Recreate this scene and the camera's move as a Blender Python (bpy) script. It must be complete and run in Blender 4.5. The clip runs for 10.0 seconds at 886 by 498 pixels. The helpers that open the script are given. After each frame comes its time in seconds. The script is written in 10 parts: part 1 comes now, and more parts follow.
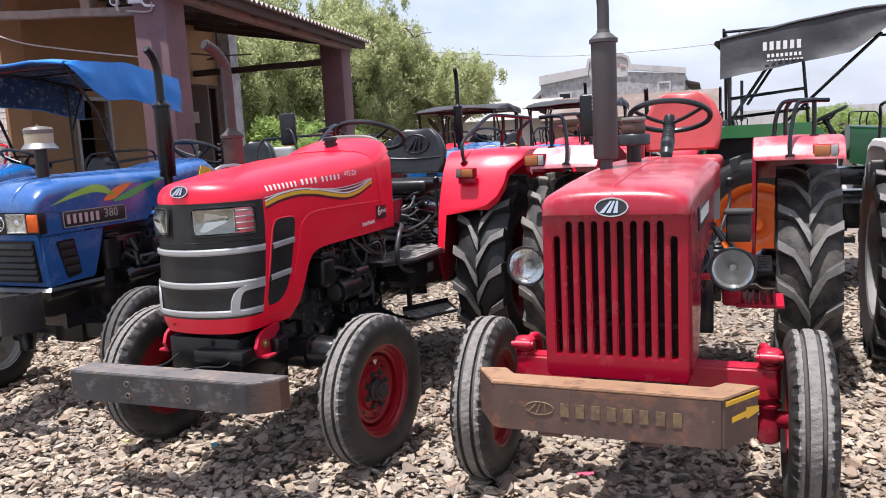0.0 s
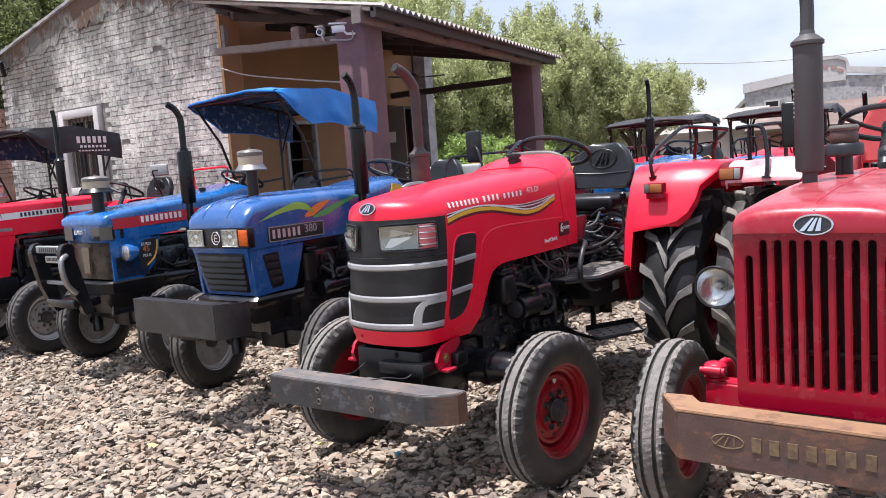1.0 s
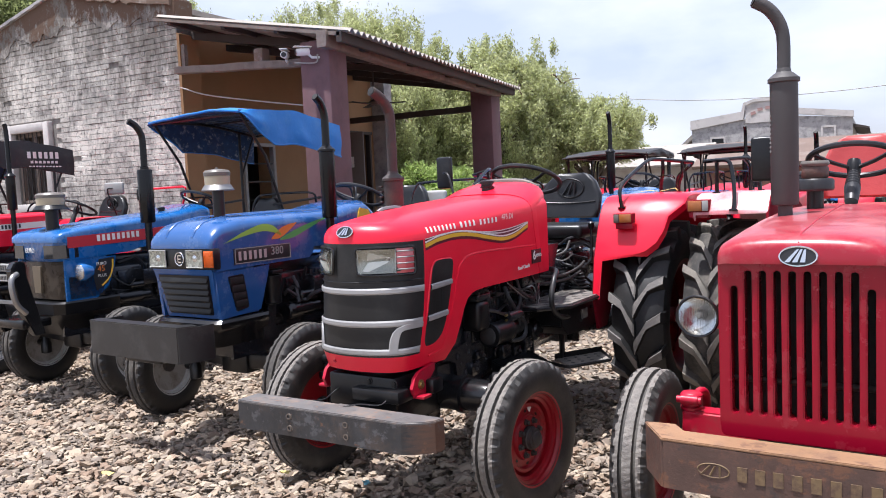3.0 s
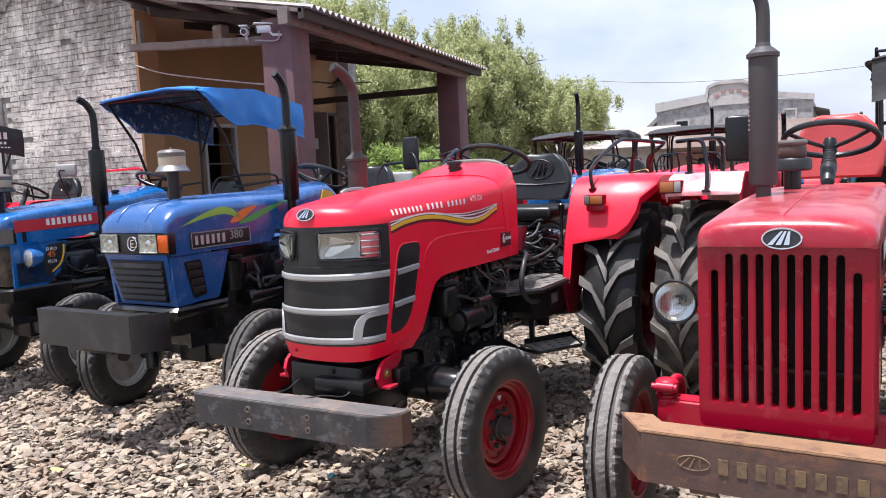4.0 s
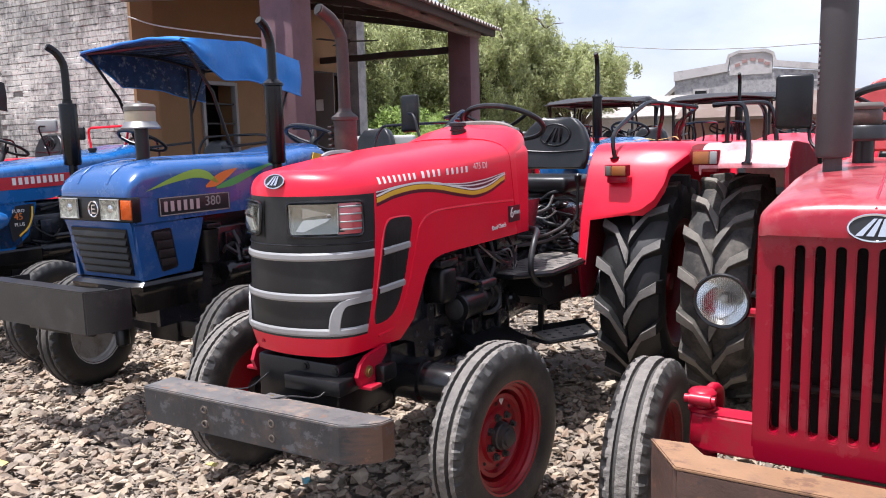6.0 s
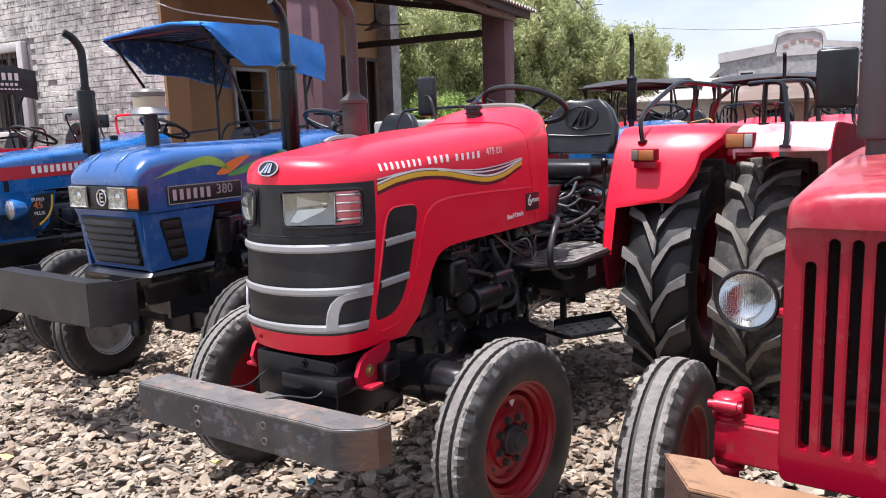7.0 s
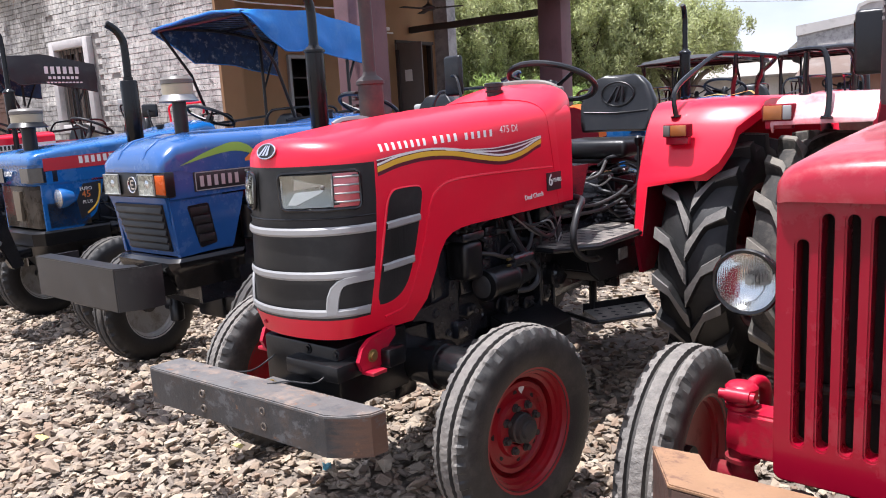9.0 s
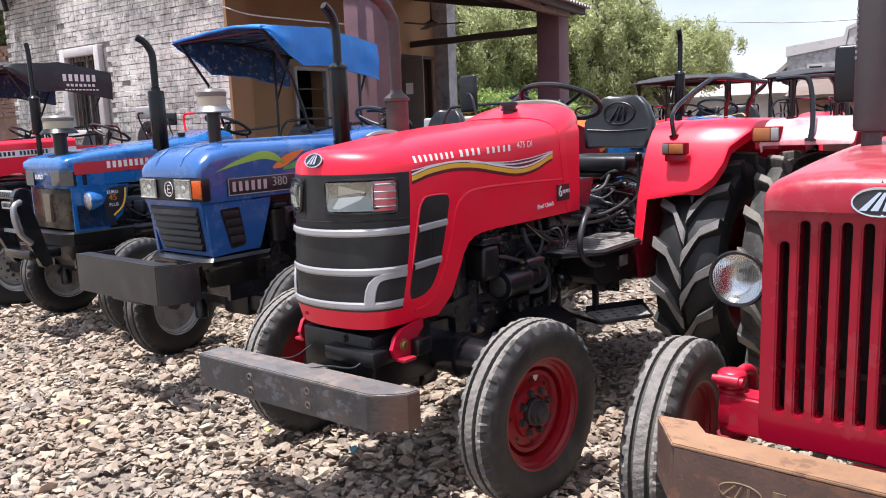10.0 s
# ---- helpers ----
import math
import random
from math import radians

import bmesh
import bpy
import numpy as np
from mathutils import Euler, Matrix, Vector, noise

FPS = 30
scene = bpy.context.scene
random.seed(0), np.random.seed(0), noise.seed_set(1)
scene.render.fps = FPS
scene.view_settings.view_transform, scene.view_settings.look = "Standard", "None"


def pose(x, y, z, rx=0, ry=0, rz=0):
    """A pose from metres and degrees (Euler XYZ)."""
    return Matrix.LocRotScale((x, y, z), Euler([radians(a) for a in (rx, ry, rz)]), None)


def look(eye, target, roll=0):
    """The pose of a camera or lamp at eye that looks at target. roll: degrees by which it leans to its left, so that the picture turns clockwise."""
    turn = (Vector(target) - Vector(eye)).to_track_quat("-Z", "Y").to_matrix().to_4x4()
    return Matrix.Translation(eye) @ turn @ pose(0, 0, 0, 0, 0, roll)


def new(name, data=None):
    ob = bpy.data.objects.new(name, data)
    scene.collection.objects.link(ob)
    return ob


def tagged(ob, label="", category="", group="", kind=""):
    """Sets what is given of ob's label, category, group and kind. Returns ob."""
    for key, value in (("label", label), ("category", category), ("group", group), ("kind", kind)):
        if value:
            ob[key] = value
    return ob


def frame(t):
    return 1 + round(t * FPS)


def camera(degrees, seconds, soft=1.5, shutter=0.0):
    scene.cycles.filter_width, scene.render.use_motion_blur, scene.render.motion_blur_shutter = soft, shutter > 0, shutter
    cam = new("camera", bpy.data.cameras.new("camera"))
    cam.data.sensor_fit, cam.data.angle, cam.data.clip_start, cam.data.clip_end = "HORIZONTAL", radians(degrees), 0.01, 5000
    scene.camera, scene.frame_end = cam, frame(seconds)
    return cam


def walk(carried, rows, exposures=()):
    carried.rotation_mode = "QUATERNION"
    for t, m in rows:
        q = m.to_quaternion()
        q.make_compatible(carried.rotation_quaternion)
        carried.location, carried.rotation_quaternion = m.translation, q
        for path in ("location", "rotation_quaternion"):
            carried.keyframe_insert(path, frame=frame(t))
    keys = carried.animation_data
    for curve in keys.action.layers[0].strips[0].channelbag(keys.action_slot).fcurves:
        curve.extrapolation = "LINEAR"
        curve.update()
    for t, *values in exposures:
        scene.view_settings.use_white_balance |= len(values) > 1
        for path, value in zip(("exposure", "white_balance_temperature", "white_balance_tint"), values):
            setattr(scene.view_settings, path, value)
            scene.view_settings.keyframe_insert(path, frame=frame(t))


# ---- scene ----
cam = camera(59.9, 10.0, 1.0)
METRES, EYE, TILT, LEAN, TURN = 2.1, 1.5626, 0.0, 0.0, 19.4
ROWS = [
    (0.0, 0.0, 0.0, 0.0, -0.43, -8.13, 2.99),
    (0.5, 0.0239, 0.0102, -0.001, 8.28, -7.24, 3.54),
    (1.0, 0.022, 0.0172, 0.0004, 13.71, -6.12, 4.07),
    (1.5, 0.0084, 0.0146, 0.0028, 15.82, -5.04, 3.78),
    (2.0, 0.0083, 0.0068, 0.001, 15.26, -4.26, 2.97),
    (2.5, -0.0152, -0.0007, -0.0003, 12.64, -3.86, 2.45),
    (4.0, -0.0551, 0.093, -0.0072, 7.61, -5.69, 2.61),
    (4.5, -0.0331, 0.1459, -0.0115, 7.57, -6.57, 2.32),
    (5.0, -0.0577, 0.22, -0.0223, 7.58, -7.31, 1.84),
    (5.5, -0.0873, 0.2981, -0.014, 7.73, -7.76, 1.5),
    (7.0, -0.018, 0.4608, -0.0225, 11.52, -9.09, 1.87),
    (7.5, -0.0351, 0.5086, -0.0161, 13.05, -9.79, 2.2),
    (8.0, 0.0132, 0.5355, -0.023, 14.44, -10.44, 2.78),
    (8.5, 0.0643, 0.5433, -0.0474, 15.71, -10.52, 3.13),
    (9.0, 0.0811, 0.5273, -0.0384, 16.57, -10.0, 3.26),
    (9.5, 0.072, 0.46, -0.0235, 16.68, -9.35, 2.81),
    (10.0, 0.0634, 0.3567, -0.0272, 16.01, -9.16, 2.15),
]
walk(cam, [(t, pose(0, 0, EYE, TILT, LEAN, TURN) @ pose(METRES * x, METRES * y, METRES * z, 90 + pitch, roll, yaw)) for t, x, y, z, yaw, pitch, roll in ROWS],
     [(0.0, 0.54, 6020, 13.0), (5.5, 0.54, 6020, 13.0), (7.0, 0.61, 6020, 13.0), (8.5, 0.67, 6020, 13.0), (10.0, 0.66, 6020, 13.0)])

# ---- world, sun, sky ----
SUN_AZ, SUN_EL = radians(215), radians(78)   # azimuth from +y towards +x
world = bpy.data.worlds.new("sky_world")
scene.world = world
world.use_nodes = True
wn, wl = world.node_tree.nodes, world.node_tree.links
for n in list(wn):
    wn.remove(n)
w_out, w_bg = wn.new("ShaderNodeOutputWorld"), wn.new("ShaderNodeBackground")
w_sky = wn.new("ShaderNodeTexSky")
w_sky.sky_type = 'NISHITA'
w_sky.sun_disc = False
w_sky.sun_elevation, w_sky.sun_rotation = SUN_EL, SUN_AZ
w_sky.dust_density, w_sky.air_density = 3.0, 1.0
w_co, w_map, w_noise, w_ramp, w_mix = (wn.new("ShaderNodeTexCoord"), wn.new("ShaderNodeMapping"), wn.new("ShaderNodeTexNoise"),
                                       wn.new("ShaderNodeValToRGB"), wn.new("ShaderNodeMix"))
w_map.inputs["Scale"].default_value = (1.6, 1.6, 4.0)
w_noise.inputs["Scale"].default_value, w_noise.inputs["Detail"].default_value = 2.2, 7.0
w_ramp.color_ramp.elements[0].position, w_ramp.color_ramp.elements[1].position = 0.40, 0.66
w_mix.data_type = 'RGBA'
w_mix.inputs[7].default_value = (6.8, 6.95, 7.7, 1)      # thin white cloud
w_soft = wn.new("ShaderNodeMath")
w_soft.operation = 'MULTIPLY_ADD'
w_soft.inputs[1].default_value, w_soft.inputs[2].default_value = 0.45, 0.45
wl.new(w_co.outputs["Generated"], w_map.inputs["Vector"])
wl.new(w_map.outputs[0], w_noise.inputs["Vector"])
wl.new(w_noise.outputs[0], w_ramp.inputs[0])
wl.new(w_ramp.outputs[0], w_soft.inputs[0])
w_sep, w_high, w_fac = wn.new("ShaderNodeSeparateXYZ"), wn.new("ShaderNodeMapRange"), wn.new("ShaderNodeMath")
w_high.inputs[1].default_value, w_high.inputs[2].default_value, w_high.inputs[3].default_value, w_high.inputs[4].default_value = 0.25, 1.0, 1.0, 0.45   # the cloud thins overhead
w_fac.operation = 'MULTIPLY'
wl.new(w_co.outputs["Generated"], w_sep.inputs[0])
wl.new(w_sep.outputs[2], w_high.inputs[0])
wl.new(w_soft.outputs[0], w_fac.inputs[0])
wl.new(w_high.outputs[0], w_fac.inputs[1])
wl.new(w_fac.outputs[0], w_mix.inputs[0])
wl.new(w_sky.outputs[0], w_mix.inputs[6])
wl.new(w_mix.outputs[2], w_bg.inputs["Color"])
w_bg.inputs["Strength"].default_value = 0.115
wl.new(w_bg.outputs[0], w_out.inputs["Surface"])

sun_data = bpy.data.lights.new("sun", 'SUN')
sun_data.energy, sun_data.angle, sun_data.color = 5.6, radians(0.8), (1.0, 0.96, 0.9)
sun = new("sun", sun_data)
sun_dir = Vector((math.sin(SUN_AZ) * math.cos(SUN_EL), math.cos(SUN_AZ) * math.cos(SUN_EL), math.sin(SUN_EL)))
sun.matrix_world = look(sun_dir * 60, (0, 0, 0))

# ---- materials ----
def mat(name, col, rough=0.5, metal=0.0, var=0.12, scale=6.0, bump=0.1, bscale=80.0, coat=0.0, dirt=None, damt=0.35, dscale=5.0,
        dlo=0.5, rand=0.0, island=False, space="Object", spec=0.5, droughness=0.85, tones=None):
    m = bpy.data.materials.new(name)
    m.use_nodes = True
    nt = m.node_tree
    n, l = nt.nodes, nt.links
    bsdf = n["Principled BSDF"]
    co = n.new("ShaderNodeTexCoord")
    vec = co.outputs["Object"]
    if space == "World":
        vec = n.new("ShaderNodeNewGeometry").outputs["Position"]

    def noise_tex(sc, detail=6.0, rg=0.6):
        t = n.new("ShaderNodeTexNoise")
        t.inputs["Scale"].default_value, t.inputs["Detail"].default_value, t.inputs["Roughness"].default_value = sc, detail, rg
        l.new(vec, t.inputs["Vector"])
        return t.outputs["Fac"]

    def mix(fac, a, b):
        x = n.new("ShaderNodeMix")
        x.data_type = 'RGBA'
        for sock, v in ((0, fac), (6, a), (7, b)):
            if isinstance(v, tuple):
                x.inputs[sock].default_value = (*v[:3], 1)
            elif isinstance(v, float):
                x.inputs[sock].default_value = v
            else:
                l.new(v, x.inputs[sock])
        return x.outputs[2]

    lo = tuple(max(0.0, c * (1 - var)) for c in col)
    hi = tuple(min(1.0, c * (1 + var)) for c in col)
    big = noise_tex(scale)
    colour = mix(big, lo, hi)
    fine = noise_tex(bscale, 3.0)
    if tones:
        tr = n.new("ShaderNodeValToRGB")
        tr.color_ramp.interpolation = 'CONSTANT'
        while len(tr.color_ramp.elements) < len(tones):
            tr.color_ramp.elements.new(0.5)
        for k, c in enumerate(tones):
            tr.color_ramp.elements[k].position = k / len(tones)
            tr.color_ramp.elements[k].color = (*c, 1)
        pick = n.new("ShaderNodeMath")
        pick.operation = 'FRACT'
        times = n.new("ShaderNodeMath")
        times.operation = 'MULTIPLY'
        times.inputs[1].default_value = 37.7
        l.new(n.new("ShaderNodeNewGeometry").outputs["Random Per Island"], times.inputs[0])
        l.new(times.outputs[0], pick.inputs[0])
        l.new(pick.outputs[0], tr.inputs[0])
        colour = mix(0.72, colour, tr.outputs[0])
    if rand or island:
        if island:
            r = n.new("ShaderNodeNewGeometry").outputs["Random Per Island"]
        else:
            r = n.new("ShaderNodeObjectInfo").outputs["Random"]
        h = n.new("ShaderNodeHueSaturation")
        mr = n.new("ShaderNodeMapRange")
        mr.inputs[3].default_value, mr.inputs[4].default_value = 1 - rand, 1 + rand
        l.new(r, mr.inputs[0])
        l.new(mr.outputs[0], h.inputs["Value"])
        l.new(colour, h.inputs["Color"])
        colour = h.outputs[0]
    rough_in = None
    if dirt:
        ramp = n.new("ShaderNodeValToRGB")
        ramp.color_ramp.elements[0].position, ramp.color_ramp.elements[1].position = dlo, min(1.0, dlo + 0.2)
        l.new(noise_tex(dscale, 10.0, 0.7), ramp.inputs[0])
        am = n.new("ShaderNodeMath")
        am.operation = 'MULTIPLY'
        am.inputs[1].default_value = damt
        l.new(ramp.outputs[0], am.inputs[0])
        colour = mix(am.outputs[0], colour, dirt)
        rr = n.new("ShaderNodeMapRange")
        rr.inputs[3].default_value, rr.inputs[4].default_value = rough, droughness
        l.new(am.outputs[0], rr.inputs[0])
        rough_in = rr.outputs[0]
    else:
        rr = n.new("ShaderNodeMapRange")
        rr.inputs[3].default_value, rr.inputs[4].default_value = max(0.02, rough - 0.08), min(1.0, rough + 0.1)
        l.new(big, rr.inputs[0])
        rough_in = rr.outputs[0]
    l.new(colour, bsdf.inputs["Base Color"])
    l.new(rough_in, bsdf.inputs["Roughness"])
    bsdf.inputs["Metallic"].default_value = metal
    bsdf.inputs["Coat Weight"].default_value = coat
    bsdf.inputs["Coat Roughness"].default_value = 0.08
    bsdf.inputs["Specular IOR Level"].default_value = spec
    if bump:
        b = n.new("ShaderNodeBump")
        b.inputs["Strength"].default_value, b.inputs["Distance"].default_value = bump, 0.01
        l.new(fine, b.inputs["Height"])
        l.new(b.outputs[0], bsdf.inputs["Normal"])
    return m


DUST = (0.42, 0.36, 0.30)
RED = mat("red_paint", (0.76, 0.006, 0.032), 0.36, var=0.06, bump=0.012, bscale=30, coat=0.22, dirt=(0.50, 0.09, 0.10), damt=0.10, dlo=0.54, dscale=7, spec=0.42)
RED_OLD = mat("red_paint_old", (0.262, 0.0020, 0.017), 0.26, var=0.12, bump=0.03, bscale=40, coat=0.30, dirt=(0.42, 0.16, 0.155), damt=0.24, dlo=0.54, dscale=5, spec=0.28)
RED_FLAT = mat("red_paint_chassis", (0.40, 0.004, 0.026), 0.36, var=0.15, bump=0.06, dirt=(0.16, 0.07, 0.05), damt=0.5, dscale=14, dlo=0.52)
# pale pink patches put the gloss of the sky into this paint's colour
RED_SHEEN = mat("red_paint_with_sheen", (0.52, 0.035, 0.055), 0.36, var=0.12, bump=0.04, bscale=40, coat=0.5, dirt=(0.74, 0.50, 0.46), damt=0.75, dlo=0.44, dscale=2.2, spec=0.6)
# bonnet: dust, and the sunlit look of its top put into a paler red
RED_HOOD = mat("dusty_sunlit_bonnet_paint", (0.30, 0.008, 0.022), 0.28, var=0.14, bump=0.03, bscale=40, coat=0.30, dirt=(0.46, 0.20, 0.19), damt=0.42, dlo=0.43, dscale=4, spec=0.4)
# near-white patches: sun glare put into the colour of one mudguard
RED_GLARE = mat("red_paint_with_white_glare", (0.58, 0.12, 0.135), 0.30, var=0.15, bump=0.04, bscale=40, coat=0.6, dirt=(0.80, 0.58, 0.57), damt=0.88, dlo=0.38, dscale=2.0, spec=0.6)
RIM_RED = mat("dusty_red_rim_paint", (0.27, 0.0035, 0.010), 0.38, var=0.2, bump=0.05, dirt=(0.11, 0.045, 0.035), damt=0.6, dscale=12, dlo=0.54)
BLUE_E = mat("blue_paint", (0.017, 0.085, 0.27), 0.24, var=0.10, bump=0.012, bscale=30, coat=0.7, dirt=(0.24, 0.32, 0.46), damt=0.16)
BLUE_P = mat("light_blue_paint", (0.010, 0.105, 0.33), 0.26, var=0.10, bump=0.012, bscale=30, coat=0.6, dirt=(0.22, 0.33, 0.42), damt=0.16)
GREEN = mat("green_paint", (0.02, 0.13, 0.035), 0.35, var=0.1, bump=0.02, coat=0.3)
ORANGE = mat("orange_paint", (0.62, 0.13, 0.015), 0.4, var=0.1, bump=0.02, coat=0.2)
WHITE = mat("white_paint", (0.74, 0.73, 0.70), 0.4, var=0.05, bump=0.02, dirt=DUST, damt=0.3)
DARK = mat("dark_grey_plastic", (0.014, 0.0137, 0.0134), 0.46, var=0.2, bump=0.05, bscale=200, dirt=(0.10, 0.092, 0.085), damt=0.14, dscale=9, spec=0.4)
BLACK = mat("black_paint", (0.008, 0.008, 0.009), 0.30, var=0.3, bump=0.05, dirt=(0.075, 0.067, 0.058), damt=0.24, dscale=9, dlo=0.55, spec=0.4)
BLACK_GLOSS = mat("black_gloss_paint", (0.009, 0.009, 0.010), 0.20, var=0.2, bump=0.02, coat=0.15, dirt=(0.085, 0.076, 0.068), damt=0.22, dlo=0.56, spec=0.4)
BUMPER_E = mat("dusty_black_plate_paint", (0.021, 0.021, 0.022), 0.34, var=0.3, scale=5, bump=0.04, coat=0.1, dirt=(0.12, 0.113, 0.104), damt=0.34, dscale=6, dlo=0.50)
ENGINE = mat("engine_black", (0.013, 0.0135, 0.017), 0.24, var=0.5, bump=0.3, bscale=50, coat=0.4, dirt=(0.085, 0.080, 0.078), damt=0.28, dscale=18, dlo=0.60)
HOSE = mat("rubber_hose", (0.016, 0.016, 0.018), 0.42, var=0.3, bump=0.05, dirt=(0.12, 0.11, 0.10), damt=0.25)
TYRE = mat("tyre_rubber", (0.010, 0.0098, 0.010), 0.55, var=0.3, bump=0.12, bscale=90, dirt=(0.075, 0.068, 0.062), damt=0.22, dscale=8, dlo=0.50)
TYRE_GREY = mat("greyed_tyre_rubber", (0.021, 0.020, 0.0195), 0.52, var=0.35, bump=0.12, bscale=90, dirt=(0.12, 0.108, 0.096), damt=0.45, dscale=7, dlo=0.48)
TREAD = mat("tyre_tread_worn", (0.128, 0.117, 0.107), 0.85, var=0.45, scale=7, bump=0.7, bscale=46, dirt=(0.27, 0.245, 0.215), damt=0.65, dscale=10, dlo=0.44)
TREAD_D = mat("dark_tyre_tread", (0.050, 0.046, 0.043), 0.8, var=0.4, scale=7, bump=0.4, bscale=46, dirt=(0.14, 0.125, 0.105), damt=0.6, dscale=9, dlo=0.46)
LUG_TOP = mat("worn_lug_top", (0.125, 0.116, 0.108), 0.75, var=0.35, scale=8, bump=0.35, bscale=60, dirt=(0.25, 0.23, 0.205), damt=0.6, dscale=9, dlo=0.44, rand=0.2)
RIM_GREY = mat("grey_rim_paint", (0.48, 0.475, 0.46), 0.45, var=0.12, bump=0.05, dirt=(0.30, 0.24, 0.17), damt=0.5, dscale=9, dlo=0.45)
# darker copy of the grey rim paint, with the wheels' shade in it
RIM_SHADED = mat("shaded_grey_rim_paint", (0.21, 0.20, 0.185), 0.5, var=0.15, bump=0.05, dirt=(0.13, 0.105, 0.08), damt=0.5, dscale=9, dlo=0.45)
# weathered grey, darkened so the shade inside the rim is in the colour
RIM_DISC = mat("weathered_shaded_disc_paint", (0.30, 0.29, 0.27), 0.5, var=0.2, bump=0.05, dirt=(0.12, 0.09, 0.065), damt=0.7, dscale=11, dlo=0.46)
STEEL = mat("dull_steel", (0.32, 0.31, 0.30), 0.38, metal=0.8, var=0.2, bump=0.05)
CHROME = mat("chrome", (0.75, 0.75, 0.76), 0.12, metal=1.0, var=0.05, bump=0.01)
SILVER = mat("silver_plastic", (0.36, 0.355, 0.35), 0.42, metal=0.3, var=0.12, bump=0.02, dirt=(0.2, 0.185, 0.17), damt=0.35)
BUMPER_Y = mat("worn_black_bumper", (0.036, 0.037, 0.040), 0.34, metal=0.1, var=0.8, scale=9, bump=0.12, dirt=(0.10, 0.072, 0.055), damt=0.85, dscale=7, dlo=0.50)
# bumper top: dust, plus the sunlight on it put into a paler colour
BUMPER_Y_TOP = mat("dusty_sunlit_bumper_top", (0.13, 0.122, 0.118), 0.5, metal=0.1, var=0.4, scale=12, bump=0.08, dirt=(0.30, 0.21, 0.155), damt=0.8, dscale=11, dlo=0.51)
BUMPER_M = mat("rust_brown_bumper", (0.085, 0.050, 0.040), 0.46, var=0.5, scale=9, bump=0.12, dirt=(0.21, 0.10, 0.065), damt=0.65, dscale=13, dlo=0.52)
BUMPER_TOP = mat("brown_orange_bumper_top", (0.25, 0.14, 0.075), 0.65, var=0.35, scale=8, bump=0.1, dirt=(0.15, 0.085, 0.06), damt=0.7, dscale=12, dlo=0.50)
EXH_BROWN = mat("heat_browned_steel", (0.050, 0.040, 0.038), 0.6, metal=0.2, var=0.25, bump=0.1, dirt=(0.17, 0.10, 0.07), damt=0.4)
EXH_GREY = mat("sooty_grey_muffler", (0.056, 0.052, 0.052), 0.55, metal=0.1, var=0.2, bump=0.08, dirt=(0.12, 0.092, 0.08), damt=0.35)
EXH_BLACK = mat("black_exhaust_enamel", (0.005, 0.005, 0.0055), 0.20, var=0.3, bump=0.02, spec=0.32)
VINYL = mat("black_vinyl", (0.010, 0.010, 0.011), 0.34, var=0.2, bump=0.12, bscale=150, dirt=(0.09, 0.082, 0.076), damt=0.12)
VINYL_RED = mat("red_vinyl", (0.40, 0.050, 0.050), 0.42, var=0.12, bump=0.2, bscale=25)
VINYL_GREY = mat("grey_vinyl", (0.30, 0.30, 0.29), 0.55, var=0.12, bump=0.1)
LENS = mat("headlight_reflector", (0.34, 0.335, 0.31), 0.12, metal=0.95, var=0.45, scale=26, bump=0.25, bscale=26, coat=0.5)
LENS_Y = mat("dull_headlight_reflector", (0.27, 0.268, 0.235), 0.14, metal=0.95, var=0.35, scale=18, bump=0.05, bscale=30)
WEDGE = mat("polished_wedge", (0.46, 0.46, 0.42), 0.20, metal=0.7, var=0.12, scale=30, bump=0.02)
LENS_DARK = mat("smoky_headlight", (0.07, 0.074, 0.080), 0.12, metal=0.8, var=0.4, scale=30, bump=0.08, bscale=40, coat=0.8)
LENS_CLEAR = mat("round_headlight_lens", (0.66, 0.66, 0.64), 0.12, metal=0.85, var=0.25, scale=18, bump=0.0, coat=1.0)
LENS_RED = mat("red_lens", (0.52, 0.10, 0.11), 0.15, var=0.2, scale=30, bump=0.1, coat=1.0)
AMBER = mat("amber_lens", (0.62, 0.105, 0.004), 0.28, var=0.25, scale=40, bump=0.15, bscale=180, coat=0.25)
AMBER_DULL = mat("dusty_amber_lens", (0.36, 0.12, 0.03), 0.35, var=0.25, scale=30, bump=0.1, coat=0.4)
CREAM = mat("cream_plastic", (0.40, 0.345, 0.245), 0.4, var=0.12, bump=0.03, dirt=(0.30, 0.24, 0.17), damt=0.5)
GREYCAP = mat("grey_cap_plastic", (0.15, 0.135, 0.12), 0.4, var=0.2, bump=0.03)
GRILLE_BROWN = mat("brown_tinted_grille", (0.036, 0.027, 0.019), 0.25, var=0.4, bump=0.05, dirt=(0.14, 0.105, 0.075), damt=0.35)
MESHBLK = mat("radiator_black", (0.012, 0.011, 0.011), 0.6, var=0.3, bump=0.3, bscale=300)
LETTER_W = mat("white_lettering", (0.75, 0.73, 0.70), 0.5, var=0.05, bump=0.0)
LETTER_G = mat("faded_gold_lettering", (0.17, 0.115, 0.06), 0.5, metal=0.1, var=0.4, scale=40, bump=0.0, dirt=(0.085, 0.05, 0.04), damt=0.8, dscale=30, dlo=0.45)
YELLOW = mat("yellow_decal", (0.72, 0.42, 0.03), 0.4, var=0.06, bump=0.0)
DECAL_G = mat("green_decal", (0.08, 0.36, 0.10), 0.35, var=0.1, bump=0.0)
DECAL_YG = mat("lime_decal", (0.27, 0.47, 0.07), 0.35, var=0.1, bump=0.0)
DECAL_O = mat("orange_decal", (0.72, 0.20, 0.04), 0.35, var=0.1, bump=0.0)
